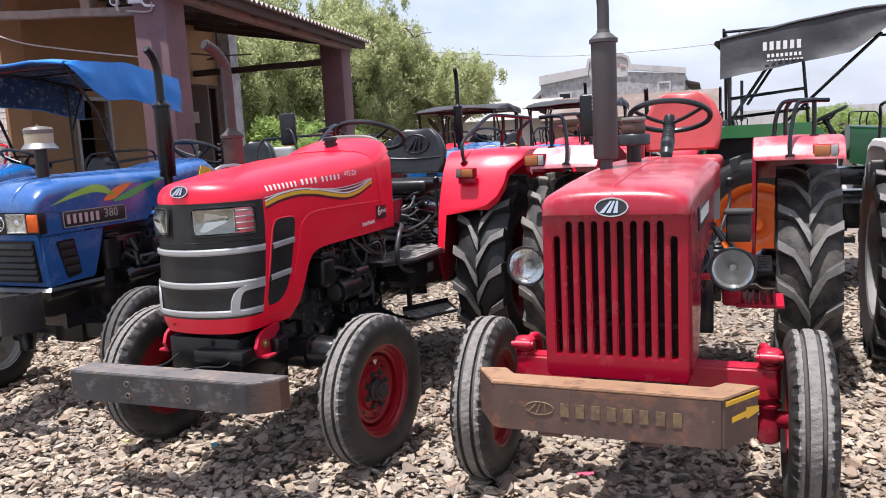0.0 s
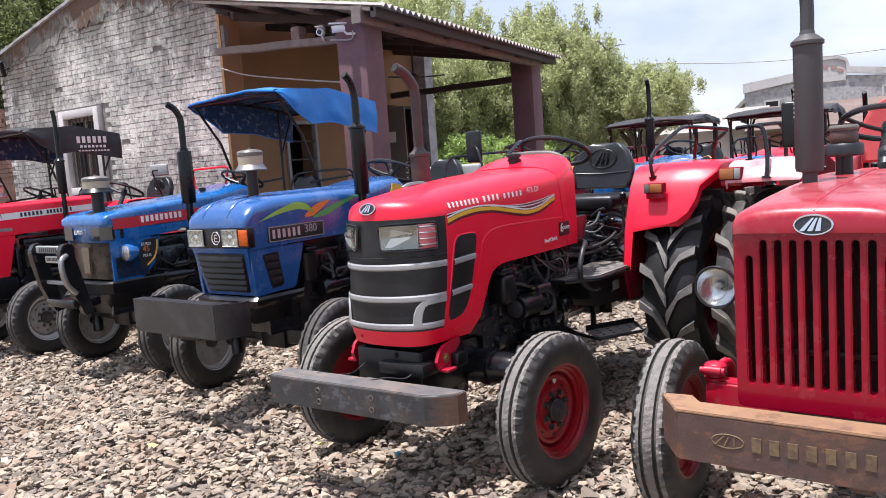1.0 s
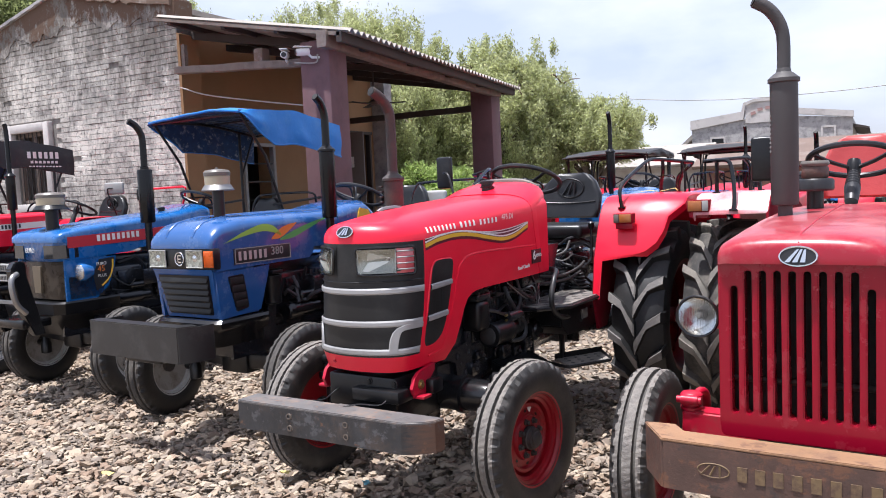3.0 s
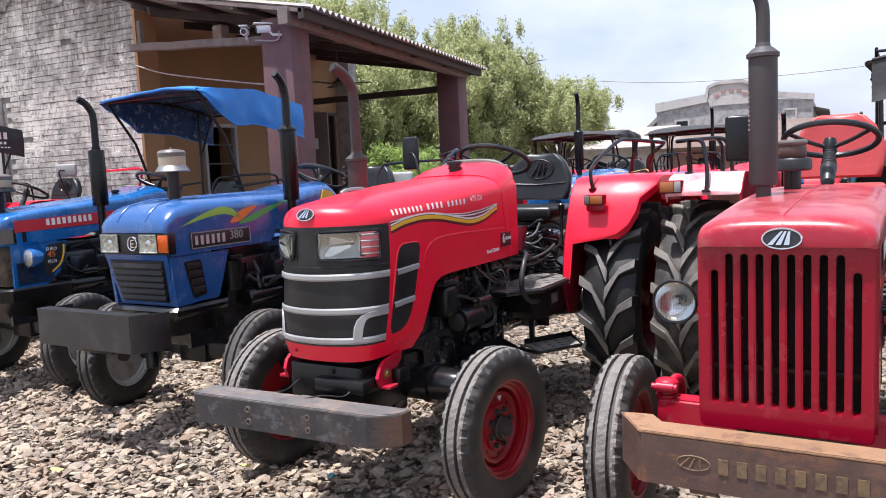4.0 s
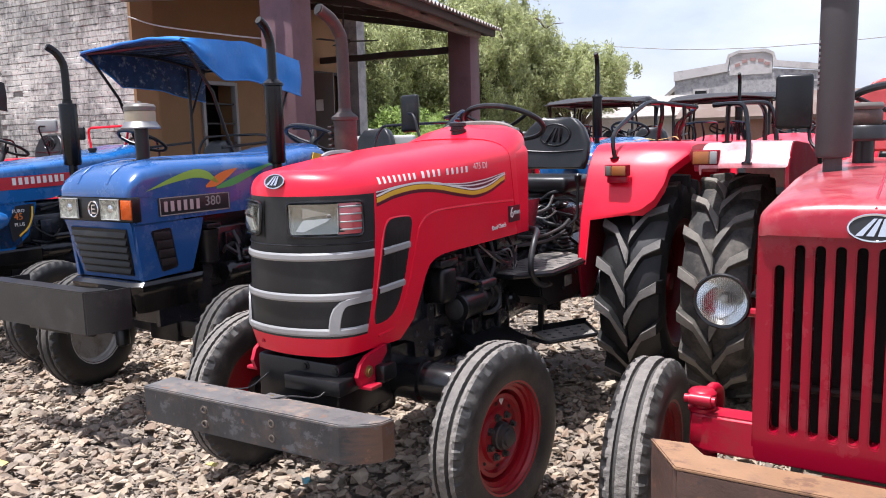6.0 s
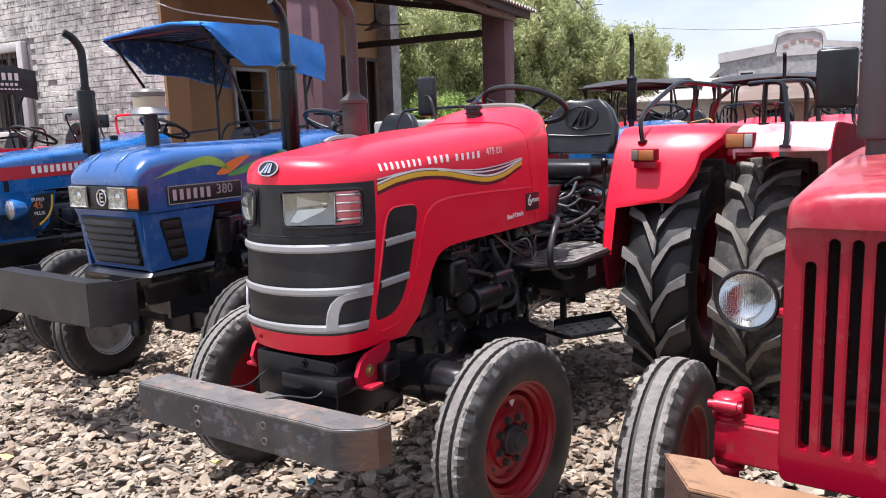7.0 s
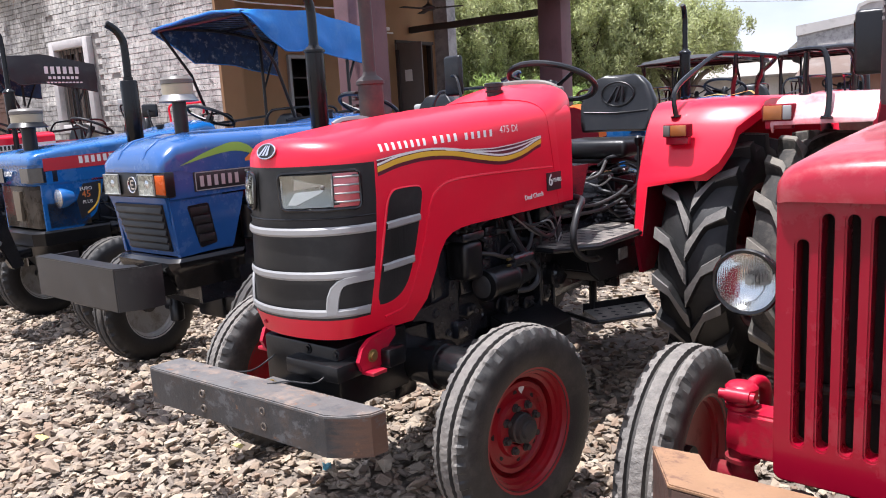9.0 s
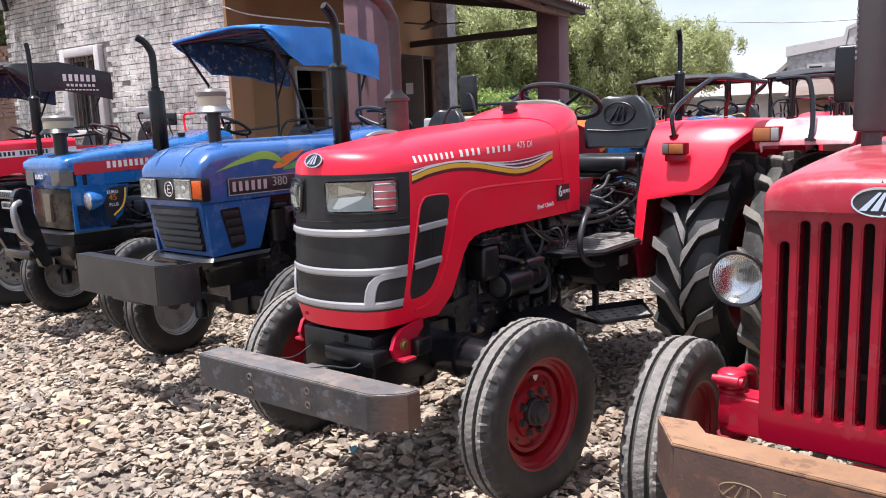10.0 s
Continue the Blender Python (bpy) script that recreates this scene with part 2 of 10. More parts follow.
DECAL_MAROON = mat("maroon_decal", (0.10, 0.008, 0.02), 0.35, var=0.1, bump=0.0)
DECAL_RED = mat("red_decal", (0.46, 0.02, 0.03), 0.4, var=0.05, bump=0.0)
DECAL_BK = mat("black_decal", (0.02, 0.02, 0.022), 0.35, var=0.1, bump=0.0)
TARP_BLUE = mat("blue_tarpaulin", (0.012, 0.165, 0.50), 0.42, var=0.18, bump=0.35, bscale=14, dirt=(0.2, 0.36, 0.5), damt=0.25)
TARP_CAMO = mat("camouflage_lining", (0.014, 0.050, 0.125), 0.7, var=0.95, scale=13, bump=0.1, dirt=(0.62, 0.68, 0.66), damt=0.9, dscale=11, dlo=0.535)
TARP_BLACK = mat("black_tarpaulin", (0.022, 0.021, 0.022), 0.55, var=0.25, bump=0.3, bscale=12, dirt=(0.09, 0.085, 0.08), damt=0.4)
BRICK_W = mat("whitewashed_brick", (0.69, 0.65, 0.59), 0.88, var=0.2, scale=7, bump=0.3, bscale=34, dirt=(0.20, 0.185, 0.175), damt=0.85, dscale=2.4, dlo=0.50, rand=0.015, space="World")
RENDER_W = mat("flaking_whitewashed_render", (0.69, 0.65, 0.59), 0.88, var=0.2, scale=7, bump=0.6, bscale=22, dirt=(0.20, 0.185, 0.175), damt=0.85, dscale=2.4, dlo=0.50, rand=0.015, space="World")
MORTAR = mat("whitewashed_mortar", (0.26, 0.24, 0.215), 0.9, var=0.25, scale=3, bump=0.7, bscale=40, dirt=(0.12, 0.11, 0.10), damt=0.75, dscale=2.4, dlo=0.47, space="World")
BRICK_RED = mat("bare_brick", (0.19, 0.105, 0.075), 0.9, var=0.35, scale=4, bump=0.6, bscale=40, dirt=(0.30, 0.25, 0.22), damt=0.5, dscale=5, rand=0.15, space="World")
OCHRE = mat("ochre_plaster", (0.29, 0.165, 0.078), 0.85, var=0.14, scale=1.2, bump=0.15, bscale=30, dirt=(0.24, 0.13, 0.06), damt=0.5, dscale=1.3, space="World")
MAUVE = mat("mauve_plaster", (0.145, 0.075, 0.080), 0.8, var=0.15, scale=2, bump=0.15, bscale=25, dirt=(0.07, 0.04, 0.04), damt=0.5, dscale=2.5, space="World")
OLDWOOD = mat("weathered_timber", (0.20, 0.16, 0.135), 0.85, var=0.35, scale=5, bump=0.5, bscale=25, dirt=(0.07, 0.055, 0.05), damt=0.6, dscale=4, space="World")
DARKWOOD = mat("dark_timber", (0.055, 0.042, 0.036), 0.85, var=0.35, scale=5, bump=0.4, bscale=25, space="World")
SHEET = mat("cement_roof_sheet", (0.33, 0.30, 0.27), 0.9, var=0.2, scale=2, bump=0.3, bscale=30, dirt=(0.12, 0.10, 0.09), damt=0.6, dscale=3, space="World")
CONCRETE = mat("grey_plaster", (0.40, 0.385, 0.38), 0.9, var=0.45, scale=4.0, bump=0.3, bscale=8, dirt=(0.15, 0.145, 0.15), damt=0.8, dscale=3.2, dlo=0.46, space="World")
CONCRETE_L = mat("pale_plaster", (0.52, 0.49, 0.47), 0.9, var=0.15, scale=0.8, bump=0.2, bscale=8, dirt=(0.24, 0.22, 0.21), damt=0.6, dscale=1.4, space="World")
BARK = mat("bark", (0.13, 0.095, 0.07), 0.9, var=0.3, scale=8, bump=0.6, bscale=30)
SOIL = mat("gravelly_soil", (0.215, 0.178, 0.142), 0.95, var=0.45, scale=16, bump=1.0, bscale=26, dirt=(0.085, 0.066, 0.052), damt=0.8, dscale=13, dlo=0.46, space="World")
STONE = mat("crushed_stone", (0.345, 0.283, 0.23), 0.9, var=0.25, scale=22, bump=0.5, bscale=70, rand=0.18, island=True, space="World", dirt=(0.19, 0.125, 0.082), damt=0.6, dscale=1.6, dlo=0.47,
            tones=((0.377, 0.304, 0.222), (0.177, 0.135, 0.102), (0.336, 0.254, 0.180), (0.260, 0.213, 0.165), (0.436, 0.362, 0.271), (0.235, 0.156, 0.105), (0.369, 0.287, 0.203), (0.125, 0.102, 0.083), (0.302, 0.254, 0.203)))
FOOTPLATE = mat("dusty_steel_plate", (0.11, 0.10, 0.092), 0.55, var=0.4, scale=10, bump=0.2, dirt=(0.42, 0.37, 0.31), damt=0.6, dscale=7, dlo=0.46)
STEP_TOP = mat("dusty_step_plate", (0.20, 0.185, 0.165), 0.7, var=0.4, scale=16, bump=0.5, bscale=40, dirt=(0.42, 0.37, 0.31), damt=0.7, dscale=9, dlo=0.44)
LENS_SQ = mat("square_headlight_reflector", (0.33, 0.33, 0.29), 0.26, metal=0.5, var=0.7, scale=26, bump=0.5, bscale=34, coat=0.4)
WORN_BOLT = mat("worn_bolt_steel", (0.16, 0.135, 0.115), 0.45, metal=0.5, var=0.4, scale=60, bump=0.1)
TYRE_DUSTY = mat("dusty_tyre_rubber", (0.030, 0.028, 0.026), 0.75, var=0.35, bump=0.15, bscale=90, dirt=(0.15, 0.13, 0.108), damt=0.7, dscale=6, dlo=0.44)
LUG_DUSTY = mat("dusty_lug_top", (0.15, 0.138, 0.12), 0.85, var=0.3, scale=8, bump=0.3, bscale=60, dirt=(0.25, 0.22, 0.18), damt=0.6, dscale=8, dlo=0.46, rand=0.15)
BRASS = mat("brass_bolt", (0.42, 0.30, 0.12), 0.35, metal=0.8, var=0.2, bump=0.05)
PLASTER_BR = mat("brown_plaster", (0.17, 0.118, 0.088), 0.92, var=0.35, scale=3, bump=0.6, bscale=20, dirt=(0.44, 0.40, 0.36), damt=0.7, dscale=4, dlo=0.50, space="World")
RUST_ROOF = mat("rusty_sheet", (0.15, 0.105, 0.085), 0.85, var=0.35, scale=0.8, bump=0.2, bscale=6, dirt=(0.26, 0.23, 0.21), damt=0.6, dscale=0.9, space="World")
# dusty red, darkened to hold the shade on inner cheeks and kingpins
RED_MATTE = mat("dusty_dark_red_paint", (0.20, 0.004, 0.016), 0.8, var=0.2, bump=0.05, dirt=(0.14, 0.08, 0.06), damt=0.5, dscale=6, spec=0.15)
CAMWHITE = mat("white_plastic", (0.7, 0.68, 0.64), 0.4, var=0.05, bump=0.0)
WIRE = mat("grey_cable", (0.34, 0.32, 0.30), 0.7, var=0.1, bump=0.0)
IRON = mat("dark_iron", (0.03, 0.028, 0.027), 0.6, var=0.3, bump=0.1, dirt=(0.13, 0.07, 0.045), damt=0.4)


def leaf_mat(name, col):
    m = mat(name, col, 0.6, var=0.25, scale=0.5, bump=0.0, rand=0.35, island=True, space="World")
    n, l = m.node_tree.nodes, m.node_tree.links
    b = n["Principled BSDF"]
    out = n["Material Output"]
    tr, ad = n.new("ShaderNodeBsdfTranslucent"), n.new("ShaderNodeMixShader")
    l.new(b.inputs["Base Color"].links[0].from_socket, tr.inputs["Color"])
    ad.inputs[0].default_value = 0.58
    l.new(b.outputs[0], ad.inputs[1])
    l.new(tr.outputs[0], ad.inputs[2])
    l.new(ad.outputs[0], out.inputs["Surface"])
    return m


LEAF = leaf_mat("light_green_leaves", (0.455, 0.48, 0.245))
LEAF_D = leaf_mat("dark_green_leaves", (0.40, 0.43, 0.22))
LEAF_S = leaf_mat("deep_green_leaves", (0.21, 0.245, 0.10))
LEAF_B = leaf_mat("bush_leaves", (0.34, 0.44, 0.14))


def rust_at(m, axis, lo, hi, colour):
    """Rust that sets in along one axis of the thing, with a ragged edge and scratches."""
    n, l = m.node_tree.nodes, m.node_tree.links
    b = n["Principled BSDF"]
    sep, tex, add, rmp, mx = n.new("ShaderNodeSeparateXYZ"), n.new("ShaderNodeTexNoise"), n.new("ShaderNodeMath"), n.new("ShaderNodeMapRange"), n.new("ShaderNodeMix")
    co, mp = n.new("ShaderNodeTexCoord"), n.new("ShaderNodeMapping")
    mp.inputs["Scale"].default_value = (14, 14, 90)
    tex.inputs["Scale"].default_value, tex.inputs["Detail"].default_value = 1.0, 6.0
    l.new(co.outputs["Object"], sep.inputs[0])
    l.new(co.outputs["Object"], mp.inputs[0])
    l.new(mp.outputs[0], tex.inputs["Vector"])
    add.operation = 'MULTIPLY_ADD'
    add.inputs[1].default_value = 0.16
    l.new(tex.outputs["Fac"], add.inputs[0])
    l.new(sep.outputs[axis], add.inputs[2])
    rmp.inputs[1].default_value, rmp.inputs[2].default_value = lo + 0.08, hi + 0.08
    rmp.inputs[4].default_value = 0.9
    l.new(add.outputs[0], rmp.inputs[0])
    mx.data_type = 'RGBA'
    l.new(rmp.outputs[0], mx.inputs[0])
    l.new(b.inputs["Base Color"].links[0].from_socket, mx.inputs[6])
    mx.inputs[7].default_value = (*colour, 1)
    l.new(mx.outputs[2], b.inputs["Base Color"])


rust_at(BUMPER_Y, 0, 0.43, 0.53, (0.125, 0.068, 0.046))


def scuffs(m, stretch, lo, hi, colour, amount=0.8):
    """Ragged patches and scrapes where the paint is rubbed through."""
    n, l = m.node_tree.nodes, m.node_tree.links
    b = n["Principled BSDF"]
    co, mp, tex, rmp, mx = n.new("ShaderNodeTexCoord"), n.new("ShaderNodeMapping"), n.new("ShaderNodeTexNoise"), n.new("ShaderNodeMapRange"), n.new("ShaderNodeMix")
    mp.inputs["Scale"].default_value = stretch
    tex.inputs["Scale"].default_value, tex.inputs["Detail"].default_value, tex.inputs["Roughness"].default_value = 1.0, 8.0, 0.72
    l.new(co.outputs["Object"], mp.inputs[0])
    l.new(mp.outputs[0], tex.inputs["Vector"])
    rmp.inputs[1].default_value, rmp.inputs[2].default_value, rmp.inputs[4].default_value = lo, hi, amount
    l.new(tex.outputs["Fac"], rmp.inputs[0])
    mx.data_type = 'RGBA'
    l.new(rmp.outputs[0], mx.inputs[0])
    l.new(b.inputs["Base Color"].links[0].from_socket, mx.inputs[6])
    mx.inputs[7].default_value = (*colour, 1)
    l.new(mx.outputs[2], b.inputs["Base Color"])


scuffs(BUMPER_Y, (9, 9, 12), 0.58, 0.63, (0.115, 0.118, 0.125), 0.65)
scuffs(BUMPER_Y, (13, 13, 16), 0.63, 0.66, (0.16, 0.085, 0.05), 0.85)
scuffs(BUMPER_Y, (70, 70, 26), 0.66, 0.70, (0.27, 0.24, 0.21), 0.7)
scuffs(BUMPER_M, (7, 7, 10), 0.54, 0.60, (0.19, 0.085, 0.045), 0.6)
scuffs(BUMPER_M, (12, 12, 16), 0.58, 0.63, (0.045, 0.038, 0.036), 0.7)
scuffs(BUMPER_M, (50, 50, 22), 0.65, 0.69, (0.30, 0.19, 0.12), 0.7)
scuffs(BUMPER_TOP, (12, 18, 12), 0.56, 0.61, (0.12, 0.06, 0.04), 0.7)
scuffs(BUMPER_Y_TOP, (10, 12, 10), 0.55, 0.60, (0.075, 0.075, 0.08), 0.7)
scuffs(BUMPER_Y_TOP, (16, 22, 16), 0.60, 0.65, (0.22, 0.12, 0.075), 0.8)
scuffs(BUMPER_Y_TOP, (60, 30, 60), 0.66, 0.70, (0.42, 0.39, 0.36), 0.7)


def fluted(m, scale):
    """Moulded flutes of a lamp glass, as relief."""
    n, l = m.node_tree.nodes, m.node_tree.links
    w, b, co = n.new("ShaderNodeTexWave"), n.new("ShaderNodeBump"), n.new("ShaderNodeTexCoord")
    w.inputs["Scale"].default_value, w.inputs["Distortion"].default_value = scale, 0.6
    b.inputs["Strength"].default_value, b.inputs["Distance"].default_value = 0.35, 0.002
    l.new(co.outputs["Object"], w.inputs["Vector"])
    l.new(w.outputs["Fac"], b.inputs["Height"])
    l.new(b.outputs[0], n["Principled BSDF"].inputs["Normal"])


fluted(LENS_CLEAR, 70)
LAMP_GLASS = bpy.data.materials.new("fluted_lamp_glass")
LAMP_GLASS.use_nodes = True
lb = LAMP_GLASS.node_tree.nodes["Principled BSDF"]
lb.inputs["Base Color"].default_value = (0.93, 0.95, 0.93, 1)
lb.inputs["Transmission Weight"].default_value, lb.inputs["Roughness"].default_value, lb.inputs["IOR"].default_value = 1.0, 0.04, 1.2
fluted(LAMP_GLASS, 55)
GLASS = bpy.data.materials.new("clear_glass")
GLASS.use_nodes = True
gb = GLASS.node_tree.nodes["Principled BSDF"]
gb.inputs["Base Color"].default_value = (0.95, 0.96, 0.95, 1)
gb.inputs["Transmission Weight"].default_value, gb.inputs["Roughness"].default_value, gb.inputs["IOR"].default_value = 1.0, 0.02, 1.15


def whitewash(m, peel):
    """Old limewash: fine flaking, broad grey weather stains, and brown render laid bare under the sloping top of the gable."""
    n, l = m.node_tree.nodes, m.node_tree.links
    b = n["Principled BSDF"]
    pos = n.new("ShaderNodeNewGeometry").outputs["Position"]

    def tex(scale, detail, rough, stretch=(1, 1, 1)):
        mp, t = n.new("ShaderNodeMapping"), n.new("ShaderNodeTexNoise")
        mp.inputs["Scale"].default_value = stretch
        t.inputs["Scale"].default_value, t.inputs["Detail"].default_value, t.inputs["Roughness"].default_value = scale, detail, rough
        l.new(pos, mp.inputs[0])
        l.new(mp.outputs[0], t.inputs["Vector"])
        return t.outputs["Fac"]

    def calc(op, a, b_, c=None):
        x = n.new("ShaderNodeMath")
        x.operation = op
        for i, v in enumerate((a, b_, c)):
            if v is None:
                continue
            if isinstance(v, (int, float)):
                x.inputs[i].default_value = v
            else:
                l.new(v, x.inputs[i])
        return x.outputs[0]

    def step(v, lo, hi, top=1.0):
        x = n.new("ShaderNodeMapRange")
        x.inputs[1].default_value, x.inputs[2].default_value, x.inputs[4].default_value = lo, hi, top
        l.new(v, x.inputs[0])
        return x.outputs[0]

    def mix(f, a, c):
        x = n.new("ShaderNodeMix")
        x.data_type = 'RGBA'
        l.new(f, x.inputs[0])
        l.new(a, x.inputs[6])
        x.inputs[7].default_value = (*c, 1)
        return x.outputs[2]

    base = b.inputs["Base Color"].links[0].from_socket
    broad = tex(0.55, 4, 0.6, (1, 1, 1.5))
    streak = tex(2.2, 9, 0.75, (2.2, 1, 0.55))
    fine = tex(11.0, 9, 0.8, (1.4, 1, 0.8))
    grit = tex(26.0, 5, 0.7)
    stain = calc('ADD', calc('MULTIPLY', broad, 0.9), calc('MULTIPLY', streak, 0.7))
    base = mix(step(calc('ADD', stain, calc('MULTIPLY', fine, 0.8)), 1.08, 1.36, 0.85), base, (0.17, 0.16, 0.152))
    base = mix(step(calc('ADD', calc('MULTIPLY', fine, 0.8), calc('MULTIPLY', grit, 0.7)), 0.815, 0.87, 0.8), base, (0.11, 0.097, 0.088))
    # distance below the sloping top
    sep = n.new("ShaderNodeSeparateXYZ")
    l.new(pos, sep.inputs[0])
    top = calc('SUBTRACT', 5.03, calc('MULTIPLY', calc('ABSOLUTE', calc('ADD', sep.outputs[0], 11.6), 0), 0.207))
    below = calc('SUBTRACT', top, sep.outputs[2])
    bare = calc('SUBTRACT', calc('ADD', calc('MULTIPLY', tex(1.1, 3, 0.5), 0.8), calc('MULTIPLY', tex(5.0, 12, 0.85, (1.4, 1, 0.8)), 1.5)), calc('MULTIPLY', below, 0.30))
    mould = calc('SUBTRACT', calc('ADD', calc('MULTIPLY', tex(0.9, 4, 0.6, (1, 1, 0.6)), 1.1), calc('MULTIPLY', tex(4.5, 9, 0.8, (2.4, 1, 0.7)), 0.9)), calc('MULTIPLY', below, 0.24))
    base = mix(step(mould, 0.66, 0.90, 0.85), base, (0.10, 0.088, 0.075))
    base = mix(step(bare, peel, peel + 0.02, 0.97), base, (0.115, 0.068, 0.044))
    l.new(base, b.inputs["Base Color"])


whitewash(BRICK_W, 1.09)
whitewash(MORTAR, 1.07)
whitewash(RENDER_W, 1.07)

# ---- mesh helpers ----
def part(name, bm, material, parent=None, label="", m=None, angle=38):
    me = bpy.data.meshes.new(name)
    bmesh.ops.recalc_face_normals(bm, faces=bm.faces)
    for f in bm.faces:
        f.smooth = True
    bm.to_mesh(me)
    bm.free()
    me.set_sharp_from_angle(angle=radians(angle))
    for one in (material if isinstance(material, (list, tuple)) else [material]):
        me.materials.append(one)
    ob = new(name, me)
    if parent is not None:
        ob.parent = parent
    if m is not None:
        ob.matrix_basis = m
    if label:
        ob["label"] = label
    if "lettering" in name:
        ob["kind"] = "stuff"
    return ob


def shared(name, me, parent, m=None):
    """Another object on a mesh that is there already."""
    ob = new(name, me)
    ob.parent = parent
    if m is not None:
        ob.matrix_basis = m
    return ob


def thing(name, m, label, category, group="", kind=""):
    ob = new(name)
    ob.empty_display_size = 0.2
    ob.matrix_basis = m
    return tagged(ob, label, category, group, kind)


def box(bm, c, s, bev=0.0, rot=None, seg=2):
    m = Matrix.Translation(c) @ (rot if rot is not None else Matrix()) @ Matrix.Diagonal((*s, 1))
    got = bmesh.ops.create_cube(bm, size=1, matrix=m)
    if bev:
        edges = list({e for v in got["verts"] for e in v.link_edges})
        bmesh.ops.bevel(bm, geom=edges, offset=bev, segments=seg, affect='EDGES', profile=0.5, clamp_overlap=True)
    return bm


def loft(bm, rings, closed=True, caps=True):
    vs = [[bm.verts.new(p) for p in r] for r in rings]
    k = len(vs[0])
    for a, b in zip(vs, vs[1:]):
        for i in range(k if closed else k - 1):
            j = (i + 1) % k
            quad = [a[i], a[j], b[j], b[i]]
            try:
                bm.faces.new(quad)
            except ValueError:
                pass
    if caps and closed:
        bm.faces.new(vs[0][::-1])
        bm.faces.new(vs[-1])
    return vs


def basis(d):
    d = Vector(d).normalized()
    u = d.orthogonal().normalized()
    return u, d.cross(u)


def cyl(bm, p0, p1, r0, r1=None, n=16, caps=True):
    p0, p1 = Vector(p0), Vector(p1)
    r1 = r0 if r1 is None else r1
    u, v = basis(p1 - p0)
    rings = [[p + (u * math.cos(2 * math.pi * i / n) + v * math.sin(2 * math.pi * i / n)) * r for i in range(n)] for p, r in ((p0, r0), (p1, r1))]
    loft(bm, rings, True, caps)
    return bm


def spin(bm, axis_p, axis_d, prof, n=24):
    """A turned body: prof holds (distance along the axis, radius)."""
    p, d = Vector(axis_p), Vector(axis_d).normalized()
    u, v = basis(d)
    rings = [[p + d * h + (u * math.cos(2 * math.pi * i / n) + v * math.sin(2 * math.pi * i / n)) * max(r, 1e-4) for i in range(n)] for h, r in prof]
    loft(bm, rings)
    return bm


def curve_pts(pts, k=5):
    """Catmull-Rom points through pts."""
    P = [Vector(p) for p in pts]
    P = [P[0] * 2 - P[1]] + P + [P[-1] * 2 - P[-2]]
    out = []
    for a, b, c, d in zip(P, P[1:], P[2:], P[3:]):
        for i in range(k):
            t = i / k
            out.append(0.5 * ((2 * b) + (c - a) * t + (2 * a - 5 * b + 4 * c - d) * t * t + (3 * b - a - 3 * c + d) * t ** 3))
    out.append(P[-2])
    return out


def tube(bm, pts, r, n=8, k=0, loop=False):
    pts = curve_pts(pts, k) if k else [Vector(p) for p in pts]
    rings, u = [], None
    m = len(pts)
    for i, p in enumerate(pts):
        a = pts[(i - 1) % m] if (loop or i) else p
        b = pts[(i + 1) % m] if (loop or i < m - 1) else p
        d = (b - a).normalized()
        if u is None:
            u = d.orthogonal().normalized()
        u = (u - d * u.dot(d)).normalized()
        v = d.cross(u)
        rr = r[i] if isinstance(r, (list, tuple)) else r
        rings.append([p + (u * math.cos(2 * math.pi * j / n) + v * math.sin(2 * math.pi * j / n)) * rr for j in range(n)])
    if loop:
        rings.append(rings[0])
        vs = [[bm.verts.new(p) for p in q] for q in rings[:-1]]
        vs.append(vs[0])
        for a, b in zip(vs, vs[1:]):
            for i in range(n):
                bm.faces.new([a[i], a[(i + 1) % n], b[(i + 1) % n], b[i]])
    else:
        loft(bm, rings)
    return bm


def prism(bm, poly, axis, a, b):
    """A flat polygon pushed from a to b along an axis: poly holds the other two coordinates in order."""
    def at(p, w):
        q = list(p)
        q.insert("xyz".index(axis), w)
        return Vector(q)
    lo, hi = [bm.verts.new(at(p, a)) for p in poly], [bm.verts.new(at(p, b)) for p in poly]
    k = len(poly)
    for i in range(k):
        j = (i + 1) % k
        bm.faces.new([lo[i], lo[j], hi[j], hi[i]])
    bm.faces.new(lo[::-1])
    bm.faces.new(hi)
    return bm


def bent_plate(bm, outer, inner, z0, z1):
    """An upright plate bent along a plan line, from z0 to z1."""
    loft(bm, [[Vector((*o, z0)), Vector((*o, z1)), Vector((*i, z1)), Vector((*i, z0))] for o, i in zip(outer, inner)])
    return bm


def ring_pts(c, axis, r, n=24, squash=1.0):
    u, v = basis(axis)
    c = Vector(c)
    return [c + u * math.cos(2 * math.pi * i / n) * r + v * math.sin(2 * math.pi * i / n) * r * squash for i in range(n)]


def text_part(name, s, size, material, parent, m, label="", depth=0.002):
    cu = bpy.data.curves.new(name, 'FONT')
    cu.body, cu.size, cu.extrude, cu.align_x, cu.align_y = s, size, depth, 'LEFT', 'BOTTOM'
    cu.resolution_u = 2
    tmp = new(name + "_src", cu)
    me = bpy.data.meshes.new_from_object(tmp.evaluated_get(bpy.context.evaluated_depsgraph_get()))
    bpy.data.objects.remove(tmp)
    bpy.data.curves.remove(cu)
    me.materials.clear()
    me.materials.append(material)
    ob = new(name, me)
    ob.parent = parent
    ob.matrix_basis = m
    if label:
        ob["label"] = label
    return ob


